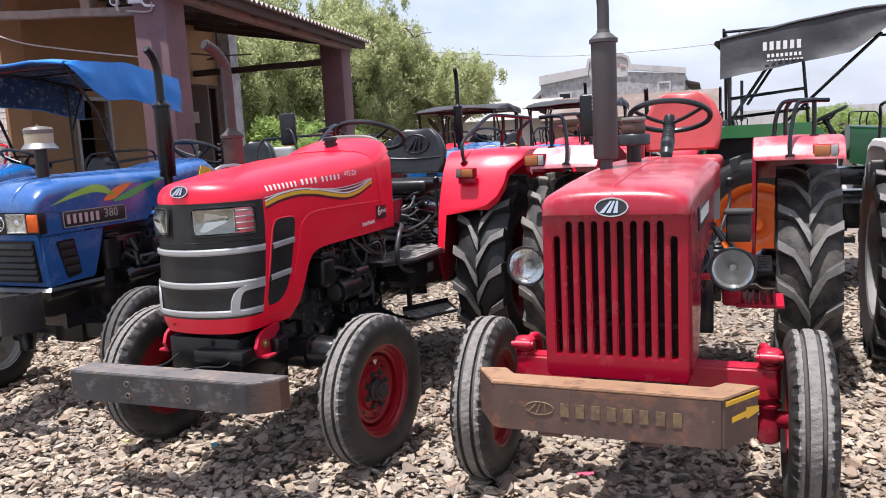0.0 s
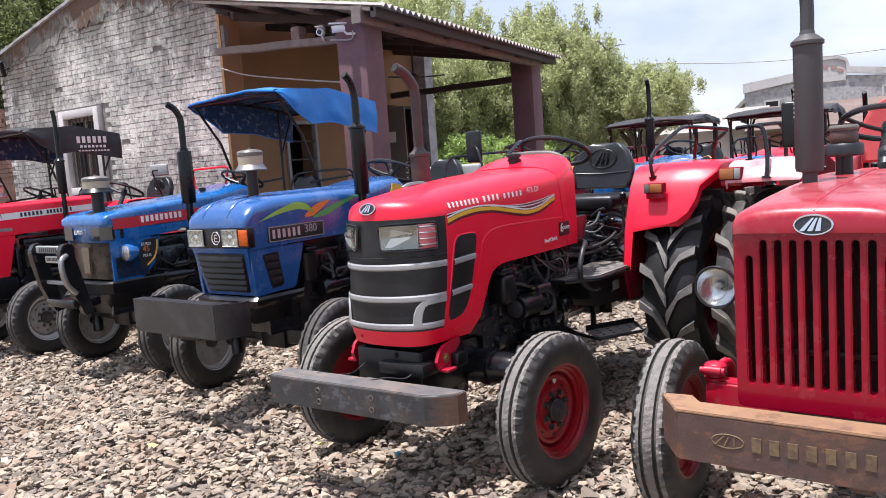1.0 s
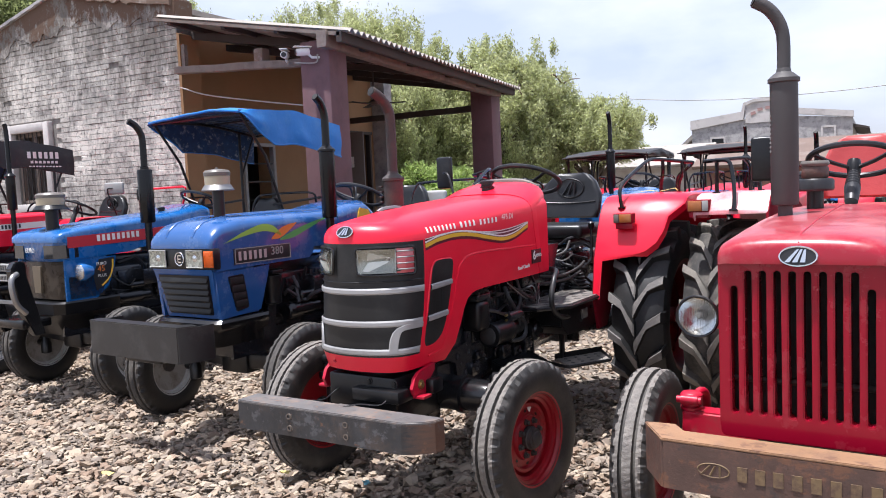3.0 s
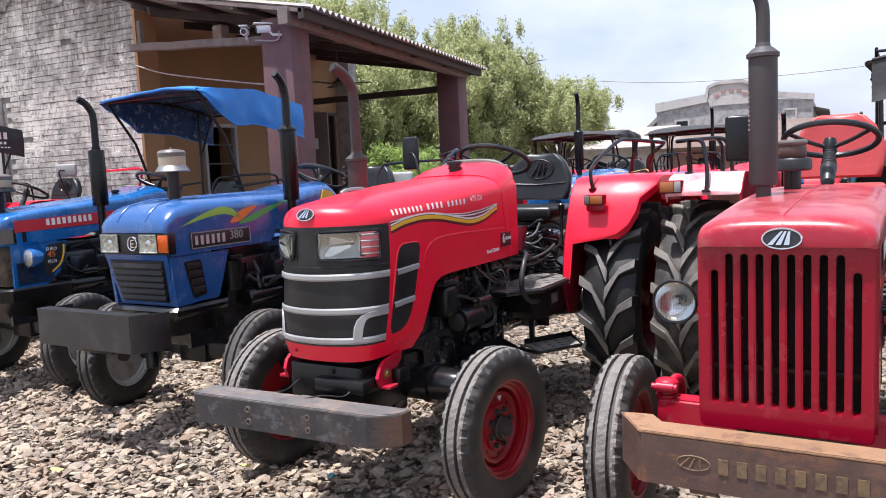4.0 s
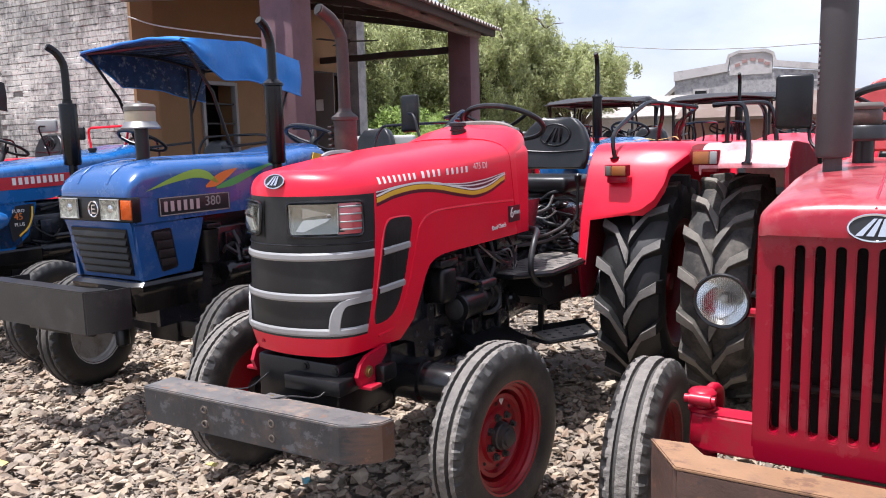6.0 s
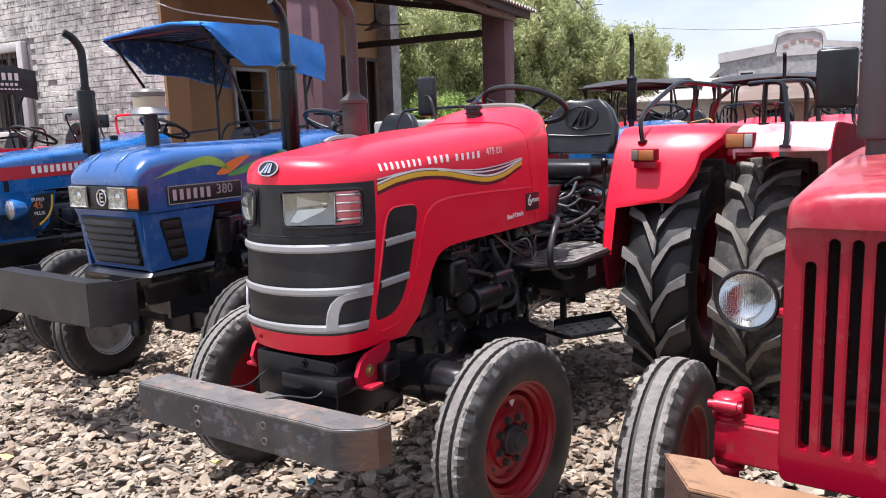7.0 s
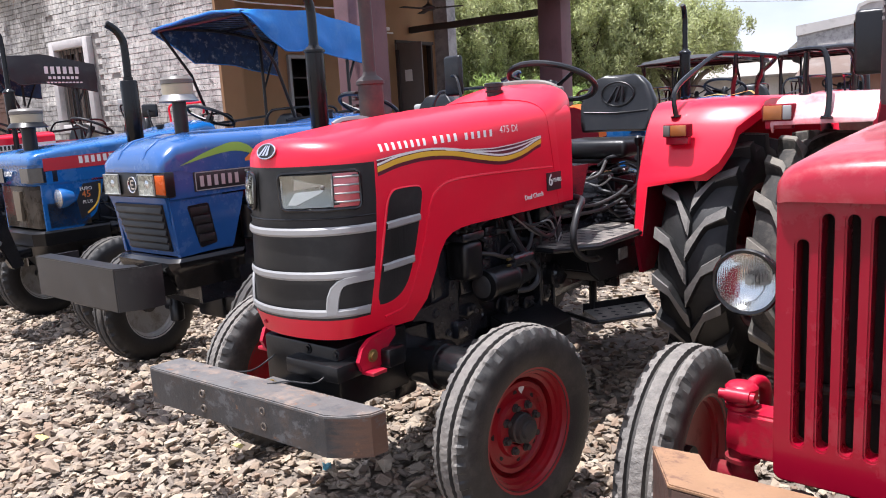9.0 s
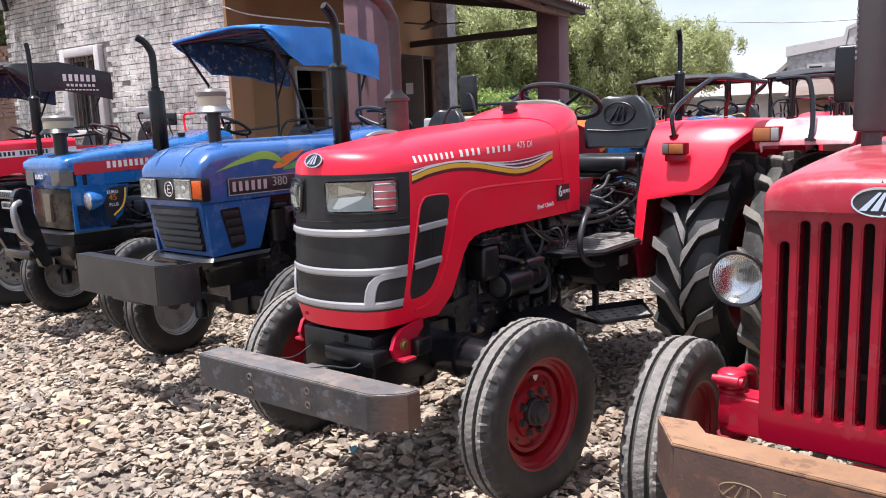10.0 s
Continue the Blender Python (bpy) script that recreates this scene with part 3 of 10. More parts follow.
def bars(bm, x0, x1, z0, z1, count, m, gap=0.28, depth=0.003):
    """A word as a row of plain upright bars."""
    w = (x1 - x0) / count
    for i in range(count):
        bmesh.ops.create_cube(bm, size=1, matrix=m @ Matrix.Translation((x0 + w * (i + 0.5), 0, (z0 + z1) / 2)) @ Matrix.Diagonal((w * (1 - gap) * 0.78, depth, z1 - z0, 1)))
    return bm


SIDE_TEXT = Matrix(((0, 0, 1, 0), (1, 0, 0, 0), (0, 1, 0, 0), (0, 0, 0, 1)))   # text that reads along +y on a face towards +x
FRONT_TEXT = Matrix(((1, 0, 0, 0), (0, 0, -1, 0), (0, 1, 0, 0), (0, 0, 0, 1)))  # text that reads along +x on a face towards -y

# ---- ground, shed, distance ----
def grid_ground():
    xs = np.concatenate([[-900, -300, -120, -60, -30], np.linspace(-16, 6, 111), [12, 30, 60, 120, 300, 900]])
    ys = np.concatenate([[-900, -300, -100, -40, -12, -3], np.linspace(0, 18, 91), [24, 40, 70, 150, 350, 900]])
    X, Y = np.meshgrid(xs, ys)
    Z = 0.012 * np.sin(X * 2.1 + 0.7 * np.sin(Y * 1.3)) * np.sin(Y * 1.7 + X * 0.6) + 0.008 * np.sin(X * 5.3 + Y * 3.1)
    Z = np.where((X < -15) | (X > 5.5) | (Y < 0) | (Y > 17.5), 0, Z) - 0.03
    nx, ny = len(xs), len(ys)
    idx = np.arange(nx * ny).reshape(ny, nx)
    quads = np.stack([idx[:-1, :-1], idx[:-1, 1:], idx[1:, 1:], idx[1:, :-1]], -1).reshape(-1, 4)
    me = bpy.data.meshes.new("ground")
    me.from_pydata(np.stack([X, Y, Z], -1).reshape(-1, 3).tolist(), [], quads.tolist())
    me.materials.append(SOIL)
    return tagged(new("ground", me), "grey-brown gravelly soil of the yard", "ground", kind="structure")


ground = grid_ground()

# plan of the shed
BW_Y, BW_X = 8.0, -8.95          # brick gable wall: its face and its right end
VER_X = -5.95                    # outer face of the veranda posts
IN_X = -9.4                      # ochre wall inside the veranda
EAVE_Z, HIGH_Z = 3.42, 4.08      # roof edge over the posts, and where it meets the brick wall
SHED_END = 14.65                  # far end of the rooms
ROOF_END = 14.15


def back(x, y):
    """The veranda runs a little askew: x of a plan point as it stands."""
    return x - 0.11 * (y - 7.8)


def askew(*obs):
    for ob in obs:
        for v in ob.data.vertices:
            v.co.x = back(v.co.x, v.co.y)
    return obs[0]


def gable_z(x):
    return 5.03 - 0.20 * abs(x + 11.6) if x > -11.6 else 5.03 - 0.232 * abs(x + 11.6)


bm = bmesh.new()
# wall with a window opening: built of four blocks round the opening
wx0, wx1, wz0, wz1 = -13.05, -12.15, 1.65, 2.86
prism(bm, [(-15.1, 0.0), (wx0, 0.0), (wx0, gable_z(wx0)), (-13.4, gable_z(-13.4)), (-15.1, gable_z(-15.1))], "y", BW_Y + 0.040, BW_Y + 0.35)
prism(bm, [(wx1, 0.0), (BW_X, 0.0), (BW_X, gable_z(BW_X)), (-11.6, 5.03), (wx1, gable_z(wx1))], "y", BW_Y + 0.040, BW_Y + 0.35)
prism(bm, [(wx0, 0.0), (wx1, 0.0), (wx1, wz0), (wx0, wz0)], "y", BW_Y + 0.040, BW_Y + 0.35)
prism(bm, [(wx0, wz1), (wx1, wz1), (wx1, gable_z(wx1)), (wx0, gable_z(wx0))], "y", BW_Y + 0.040, BW_Y + 0.35)
wall_brick = tagged(part("wall_south", bm, MORTAR, angle=20), "whitewashed brick gable wall, stained grey and peeling", "wall", kind="structure")

bm = bmesh.new()
for c, s in (((wx0 - 0.07, BW_Y - 0.01, (wz0 + wz1) / 2), (0.14, 0.1, wz1 - wz0 + 0.28)), ((wx1 + 0.07, BW_Y - 0.01, (wz0 + wz1) / 2), (0.14, 0.1, wz1 - wz0 + 0.28)),
             (((wx0 + wx1) / 2, BW_Y - 0.01, wz1 + 0.07), (wx1 - wx0, 0.1, 0.14)), (((wx0 + wx1) / 2, BW_Y - 0.01, wz0 - 0.07), (wx1 - wx0, 0.1, 0.14))):
    box(bm, c, s, 0.01)
window_1 = tagged(part("window_1", bm, CONCRETE_L), "barred window with a pale plastered surround", "window", kind="structure")
bm = bmesh.new()
for fx in (0.0, 0.5, 1.0):
    box(bm, (wx0 + 0.04 + (wx1 - wx0 - 0.08) * fx, BW_Y + 0.10, (wz0 + wz1) / 2), (0.07, 0.06, wz1 - wz0), 0.005)
for fz in (0.0, 1.0):
    box(bm, ((wx0 + wx1) / 2, BW_Y + 0.10, wz0 + 0.035 + (wz1 - wz0 - 0.07) * fz), (wx1 - wx0 - 0.15, 0.055, 0.07), 0.005)
part("window_frame", bm, OLDWOOD, window_1)
for i in range(7):
    bm = bmesh.new()
    x = wx0 + 0.1 + i * (wx1 - wx0 - 0.2) / 6
    cyl(bm, (x, BW_Y + 0.05, wz0), (x, BW_Y + 0.05, wz1), 0.009, n=6)
    part("window_bar", bm, IRON, window_1)
bm = bmesh.new()
box(bm, ((wx0 + wx1) / 2, BW_Y + 0.25, (wz0 + wz1) / 2), (wx1 - wx0 - 0.01, 0.02, wz1 - wz0 - 0.01))
part("shutter", bm, DARKWOOD, window_1)

# brown plaster cap along the sloping top of the gable
for xa, xb, th in ((-11.6, -9.0, 0.13), (-15.1, -11.6, 0.05)):
    bm = bmesh.new()
    k = 40
    top, low = [], []
    for i in range(k + 1):
        x = xa + (xb - xa) * i / k
        zt = gable_z(x) + 0.03 + 0.012 * noise.noise(Vector((x * 3, 1, 0)))
        top.append((x, zt))
        low.append((x, zt - th * (1 + 0.5 * noise.noise(Vector((x * 2.2, 4, 0))) + 0.4 * noise.noise(Vector((x * 7, 9, 0))))))
    prism(bm, top + low[::-1], "y", BW_Y - 0.035, BW_Y + 0.36)
    tagged(part("gable_cap", bm, PLASTER_BR if th > 0.1 else CONCRETE), "crumbling brown plaster cap on the gable", "trim", kind="structure")
# old render that still clings under the sloping top, its lower edge broken away
bm = bmesh.new()
cols = []
for i in range(241):
    x = -15.08 + (BW_X - 0.01 + 15.08) * i / 240
    ztop = gable_z(x) - 0.02
    depth = 0.42 + 0.34 * noise.noise(Vector((x * 0.8, 3, 0))) + 0.22 * noise.noise(Vector((x * 2.7, 5, 0))) + 0.07 * noise.noise(Vector((x * 11, 7, 0)))
    zl = ztop - max(0.10, depth)
    col = [Vector((x, BW_Y + 0.018 + 0.006 * noise.noise(Vector((x * 3, 2, zz * 3))), zz)) for zz in [ztop + (zl - ztop) * r / 8 for r in range(9)]]
    cols.append([Vector((x, BW_Y + 0.045, ztop))] + col + [Vector((x, BW_Y + 0.045, zl - 0.006))])
loft(bm, cols)
part("render_coat", bm, RENDER_W, wall_brick, "flaking limewashed render, brown where it is bare")
flood = thing("floodlight", pose(-14.93, BW_Y - 0.10, 3.98, 0, 10, 30), "black floodlight on the wall corner", "lamp")
bm = bmesh.new()
box(bm, (0, -0.12, 0), (0.42, 0.09, 0.30), 0.02, rot=Matrix.Rotation(radians(32), 4, 'X'))
fl_body = part("housing", bm, BLACK, flood)
bm = bmesh.new()
box(bm, (0, -0.158, -0.026), (0.34, 0.012, 0.22), 0.004, rot=Matrix.Rotation(radians(32), 4, 'X'))
part("lens", bm, VINYL_GREY, fl_body, "pale lamp glass")
bm = bmesh.new()
tube(bm, [(-0.22, -0.12, 0.0), (-0.22, 0.02, 0.05), (0.0, 0.09, 0.05), (0.22, 0.02, 0.05), (0.22, -0.12, 0.0)], 0.012, 6)
part("bracket", bm, IRON, flood)

# rooms behind: ochre wall of the veranda, end wall, back, roof
dy0, dy1, dz1 = 13.1, 14.45, 2.95
oy0, oy1, oz0, oz1 = 9.9, 10.7, 1.2, 2.55
for ya, yb, za, zb in ((BW_Y + 0.352, oy0, 0, 4.2), (oy0, oy1, 0, oz0), (oy0, oy1, oz1, 4.2), (oy1, dy0, 0, 4.2), (dy0, dy1, dz1, 4.2), (dy1, SHED_END, 0, 4.2)):
    bm = bmesh.new()
    prism(bm, [(ya, za), (yb, za), (yb, zb), (ya, zb)], "x", IN_X - 0.3, IN_X)
    tagged(askew(part("wall_veranda", bm, OCHRE)), "ochre plastered veranda wall, dusty", "wall", kind="structure")
bm = bmesh.new()
prism(bm, [(BW_X - 0.002, 0), (BW_X + 0.05, 0), (BW_X + 0.05, 4.0), (BW_X - 0.002, 4.02)], "y", BW_Y + 0.02, BW_Y + 0.36)
prism(bm, [(IN_X, 0), (BW_X + 0.05, 0), (BW_X + 0.05, 4.0), (IN_X, 4.0)], "y", BW_Y + 0.362, BW_Y + 0.40)
tagged(part("wall_return", bm, OCHRE), "ochre plastered end of the brick wall", "wall", kind="structure")
bm = bmesh.new()
box(bm, (-12.5, SHED_END + 0.15, 2.1), (5.4, 0.3, 4.2))
box(bm, (-15.05, 11.5, 2.0), (0.3, 6.2, 4.0))
tagged(part("wall_north", bm, CONCRETE), "plain plastered back walls of the shed", "wall", kind="structure")
bm = bmesh.new()
box(bm, (IN_X - 0.9, 11.4, 1.9), (0.04, 5.8, 3.8))
tagged(askew(part("wall_inner", bm, DARKWOOD)), "dark wall inside the rooms", "wall", kind="structure")
bm = bmesh.new()
box(bm, (-7.6, 11.0, 0.2), (3.5, 6.3, 0.4), 0.02)
tagged(askew(part("veranda_floor", bm, CONCRETE)), "raised concrete veranda floor", "floor", kind="structure")

door_1 = thing("door_1", pose(back(IN_X, dy0), dy0, 0), "half-open grey steel door in the ochre wall", "door", kind="structure")
bm = bmesh.new()
for c, s in (((0.0, 0.03, 1.55), (0.12, 0.06, 2.4)), ((-0.15, 1.32, 1.65), (0.12, 0.06, 2.6)), ((-0.07, 0.67, 2.92), (0.12, 1.24, 0.06))):
    box(bm, c, s, 0.006)
part("door_frame", bm, DARKWOOD, door_1)
bm = bmesh.new()
box(bm, (0.28, 0.10, 1.62), (0.55, 0.04, 2.5), 0.006, rot=Matrix.Rotation(radians(8), 4, 'Z'))
leaf = part("door_leaf", bm, mat("grey_brown_steel", (0.14, 0.115, 0.10), 0.6, var=0.2, bump=0.05), door_1)
bm = bmesh.new()
box(bm, (0.25, 0.065, 2.25), (0.16, 0.006, 0.22), rot=Matrix.Rotation(radians(8), 4, 'Z'))
part("paper_notice", bm, CAMWHITE, leaf, "pale paper notice")
window_2 = thing("window_2", pose(back(IN_X, oy0), oy0, oz0), "dark open window with a grey steel frame", "window", kind="structure")
bm = bmesh.new()
for c, s in (((0.0, 0.03, 0.67), (0.1, 0.06, 1.35)), ((0.0, 0.77, 0.67), (0.1, 0.06, 1.35)), ((0.0, 0.4, 0.03), (0.1, 0.68, 0.06)), ((0.0, 0.4, 1.32), (0.1, 0.68, 0.06))):
    box(bm, c, s, 0.006)
part("window_frame", bm, VINYL_GREY, window_2)
for i in range(3):
    bm = bmesh.new()
    box(bm, (0.0, 0.4, 0.35 + i * 0.32), (0.03, 0.68, 0.025))
    part("window_bar", bm, IRON, window_2)

# posts
for y0, y1 in ((7.62, 8.05), (13.45, 13.95)):
    bm = bmesh.new()
    box(bm, (VER_X - 0.21, (y0 + y1) / 2, 1.74), (0.46, y1 - y0, 3.48), 0.03)
    tagged(askew(part("post", bm, MAUVE)), "square mauve plastered veranda post", "post", "veranda posts", "structure")

# roof: corrugated sheets falling from the brick wall to the posts
def roof_z(x):
    return HIGH_Z + (EAVE_Z - HIGH_Z) * (x - BW_X) / (VER_X + 0.35 - BW_X)


ny = 420
ys = np.linspace(BW_Y - 0.5, ROOF_END, ny)
bm = bmesh.new()
rows = []
for x in (-9.14, -8.4, -7.2, VER_X + 0.4):
    z = roof_z(x) + 0.10
    rows.append([Vector((x if x > -9 or y > BW_Y + 0.37 else -8.82, y, (z if x > -9 or y > BW_Y + 0.37 else roof_z(-8.82) + 0.10) + 0.026 * math.cos(2 * math.pi * y / 0.146))) for y in ys])
under = [[p - Vector((0, 0, 0.012)) for p in r] for r in rows]
loft(bm, rows, closed=False, caps=False)
loft(bm, under, closed=False, caps=False)
loft(bm, [rows[-1], under[-1]], closed=False, caps=False)
tagged(askew(part("roof", bm, SHEET, angle=60)), "old corrugated cement sheet roof over the veranda", "roof", kind="structure")
bm = bmesh.new()
prism(bm, [(-8.82, roof_z(-8.82) + 0.03), (VER_X + 0.30, roof_z(VER_X + 0.30) + 0.02), (VER_X + 0.30, roof_z(VER_X + 0.30) + 0.065), (-8.82, roof_z(-8.82) + 0.065)], "y", BW_Y - 0.5, BW_Y - 0.44)
tagged(part("verge_board", bm, OLDWOOD), "weathered board along the roof edge", "trim", kind="structure")
# main roof over the brick rooms
bm = bmesh.new()
for a, b in ((-11.6, -9.2), (-11.6, -15.4)):
    prism(bm, [(a, gable_z(a) - 0.14), (b, gable_z(b) - 0.14), (b, gable_z(b) - 0.06), (a, gable_z(a) - 0.06)], "y", BW_Y + 0.36, SHED_END + 0.4)
tagged(part("roof_main", bm, SHEET), "dull cement roof over the brick rooms", "roof", kind="structure")


def beam(name, p0, p1, w, h, material, label):
    bm = bmesh.new()
    p0, p1 = Vector(p0), Vector(p1)
    d = (p1 - p0).normalized()
    side = d.cross(Vector((0, 0, 1))).normalized()
    up = side.cross(d)
    rings = []
    k = 7
    for i in range(k):
        p = p0.lerp(p1, i / (k - 1)) + up * 0.005 * math.sin(i * 2.3) + side * 0.005 * math.cos(i * 1.7)
        rings.append([p + side * sx * w / 2 + up * sz * h / 2 for sx, sz in ((-1, -0.85), (-0.85, -1), (0.85, -1), (1, -0.85), (1, 0.85), (0.85, 1), (-0.85, 1), (-1, 0.85))])
    loft(bm, rings)
    return tagged(askew(part(name, bm, material)), label, "beam", "roof timbers", "structure")


beam("tie_beam", (BW_X + 0.22, 7.78, 3.42), (VER_X - 0.35, 7.78, 3.25), 0.10, 0.10, OLDWOOD, "grey weathered timber tie beam under the eave")
beam("eave_beam", (VER_X + 0.02, 7.45, roof_z(VER_X) - 0.05), (VER_X + 0.02, ROOF_END - 0.3, roof_z(VER_X) - 0.05), 0.14, 0.20, OLDWOOD, "cracked weathered timber eave beam")
beam("eave_batten", (VER_X + 0.25, 7.5, roof_z(VER_X + 0.25) + 0.0), (VER_X + 0.25, ROOF_END - 0.02, roof_z(VER_X + 0.25) + 0.0), 0.08, 0.12, DARKWOOD, "dark timber batten under the sheets")
beam("cross_beam", (IN_X, 13.7, 3.16), (VER_X - 0.4, 13.7, 3.16), 0.10, 0.12, DARKWOOD, "dark timber cross beam")
for y in (8.3, 9.7, 11.1, 12.5, 13.9):
    beam("rafter", (IN_X - 0.2, y, roof_z(IN_X) - 0.02), (VER_X + 0.2, y, roof_z(VER_X + 0.2) - 0.02), 0.09, 0.11, DARKWOOD, "dark timber rafter")
for x in (-8.6, -7.6, -6.7):
    beam("purlin", (x, 7.55, roof_z(x) + 0.02), (x, ROOF_END - 0.1, roof_z(x) + 0.02), 0.07, 0.07, DARKWOOD, "dark timber purlin")
bm = bmesh.new()
box(bm, (-8.55, 7.78, 3.56), (0.06, 0.06, 0.40))
tagged(part("strut", bm, OLDWOOD), "short weathered timber strut on the tie beam", "strut", kind="structure")
bm = bmesh.new()
box(bm, (-7.15, 7.80, 3.44), (0.16, 0.16, 0.18), 0.03)
tagged(part("bearing_block", bm, PLASTER_BR), "cement bearing block on the tie beam", "block", kind="structure")


def cctv(x, y, z, aim):
    c = thing("security_camera", pose(x, y, z, 0, 0, aim), "small white bullet security camera", "camera", "security cameras")
    bm = bmesh.new()
    spin(bm, (0, 0.02, 0), (0, -1, -0.1), [(0, 0.02), (0.01, 0.045), (0.16, 0.045), (0.165, 0.038), (0.168, 0.001)], 16)
    body = part("camera_body", bm, CAMWHITE, c)
    bm = bmesh.new()
    box(bm, (0, -0.07, 0.05), (0.1, 0.22, 0.01), 0.004)
    part("sun_hood", bm, CAMWHITE, body)
    bm = bmesh.new()
    spin(bm, (0, -0.151, -0.016), (0, -1, -0.1), [(0, 0.030), (0.006, 0.030), (0.007, 0.001)], 14)
    part("glass", bm, DECAL_BK, body)
    bm = bmesh.new()
    tube(bm, [(0, 0.0, -0.03), (0, 0.04, -0.07), (0, 0.24, -0.07)], 0.016, 8)
    part("bracket", bm, CAMWHITE, c)


cctv(VER_X - 0.20, 7.52, 3.33, -40)
cctv(VER_X - 0.62, 7.60, 3.345, 30)


def cable(name, pts, r, label, material=WIRE):
    bm = bmesh.new()
    tube(bm, pts, r, 6, 8)
    return tagged(part(name, bm, material), label, "cable", kind="structure")


cable("cable", [(BW_X + 0.08, 7.95, 3.22), (-8.3, 7.95, 3.05), (-7.2, 7.95, 2.85), (VER_X - 0.45, 7.90, 2.72)], 0.010, "thin pale cable sagging along the veranda")
cable("cable", [(VER_X - 0.12, 7.60, 3.30), (VER_X - 0.16, 7.60, 3.20), (VER_X - 0.5, 7.62, 3.24)], 0.010, "short pale camera cable on the post")
cable("overhead_wire", [(-32.99, 33, 5.68), (-12.99, 30, 5.18), (-1.08, 28, 4.20), (23.92, 25, 5.40)], 0.013, "thin overhead wire across the sky")
ceiling_fan = thing("ceiling_fan", pose(-8.0, 11.6, 3.15), "brown ceiling fan at rest under the veranda roof", "fan")
bm = bmesh.new()
spin(bm, (0, 0, 0), (0, 0, 1), [(0, 0.02), (0.01, 0.10), (0.06, 0.11), (0.09, 0.05), (0.12, 0.015), (0.74, 0.015)], 18)
part("motor", bm, EXH_BROWN, ceiling_fan)
for i in range(3):
    bm = bmesh.new()
    box(bm, (0.34, 0, 0.03), (0.48, 0.12, 0.01), 0.003)
    part("blade", bm, EXH_BROWN, ceiling_fan, m=pose(0, 0, 0, 0, 0, 20 + 120 * i))
wall_lamp = thing("wall_lamp", pose(back(IN_X, 12.6) + 0.03, 12.6, 3.12), "white tube lamp and box on the ochre wall", "lamp")
bm = bmesh.new()
box(bm, (0.03, 0, 0), (0.06, 0.42, 0.06), 0.01)
part("lamp_box", bm, CAMWHITE, wall_lamp)
bm = bmesh.new()
cyl(bm, (0.09, -0.25, -0.08), (0.09, 0.25, -0.08), 0.016, n=10)
part("tube", bm, CAMWHITE, wall_lamp)

# ---- distance ----
def far_house():
    h = thing("house", pose(-5.3, 45.0, 0, 0, 0, 0), "old grey plastered house with a stepped parapet gable", "house")
    bm = bmesh.new()
    prism(bm, [(-4.0, 0), (4.0, 0), (4.0, 4.42), (1.0, 4.75), (-1.2, 4.75), (-4.0, 4.40)], "y", 0.0, 9.0)
    w = part("wall", bm, CONCRETE, h)
    bm = bmesh.new()
    prism(bm, [(-4.05, 4.35), (-1.25, 4.72), (-1.15, 5.45), (-0.7, 5.62), (0.6, 5.62), (0.95, 5.45), (1.0, 4.85), (4.05, 4.42), (4.05, 4.74), (1.15, 5.15), (1.0, 5.6), (0.62, 5.78), (-0.72, 5.78), (-1.25, 5.6), (-1.35, 5.15), (-4.05, 4.86)], "y", -0.12, 0.3)
    part("parapet", bm, CONCRETE_L, h, "pale weathered parapet moulding")
    bm = bmesh.new()
    prism(bm, [(-1.15, 4.5), (0.95, 4.5), (0.95, 5.5), (0.6, 5.64), (-0.7, 5.64), (-1.15, 5.5)], "y", -0.05, 0.25)
    part("gable_panel", bm, CONCRETE_L, h)
    bm = bmesh.new()
    for i, c in enumerate(((-0.75, 5.02), (-0.4, 5.2), (0.0, 5.26), (0.4, 5.2), (0.7, 5.02))):
        box(bm, (c[0], -0.06, c[1]), (0.26, 0.03, 0.16), rot=Matrix.Rotation(radians((c[0]) * 22), 4, 'Y'))
    part("faded_sign_lettering", bm, mat("faded_red_sign", (0.36, 0.22, 0.20), 0.9, var=0.2, bump=0.0), h, "faded reddish lettering bars")
    for x, z, ww in ((-2.6, 3.55, 0.62), (2.9, 3.75, 0.5)):
        bm = bmesh.new()
        for c, s in (((x, -0.03, z + 0.28), (ww + 0.2, 0.1, 0.1)), ((x, -0.03, z - 0.28), (ww + 0.2, 0.1, 0.1)), ((x - ww / 2 - 0.05, -0.03, z), (0.1, 0.1, 0.47)), ((x + ww / 2 + 0.05, -0.03, z), (0.1, 0.1, 0.47))):
            box(bm, c, s)
        win = part("window", bm, CONCRETE_L, h)
        bm = bmesh.new()
        box(bm, (x, -0.01, z), (ww, 0.04, 0.46))
        part("pane", bm, DECAL_BK if x < 0 else CONCRETE, win)
    bm = bmesh.new()
    prism(bm, [(-4.9, 3.1), (-4.02, 3.9), (-4.02, 4.15), (-5.0, 3.3)], "y", 0.3, 9.0)
    part("side_roof", bm, SHEET, h)
    bm = bmesh.new()
    prism(bm, [(4.02, 3.95), (4.75, 3.80), (4.75, 3.90), (4.02, 4.10)], "y", 0.3, 9.0)
    part("eave", bm, DARKWOOD, h)


far_house()


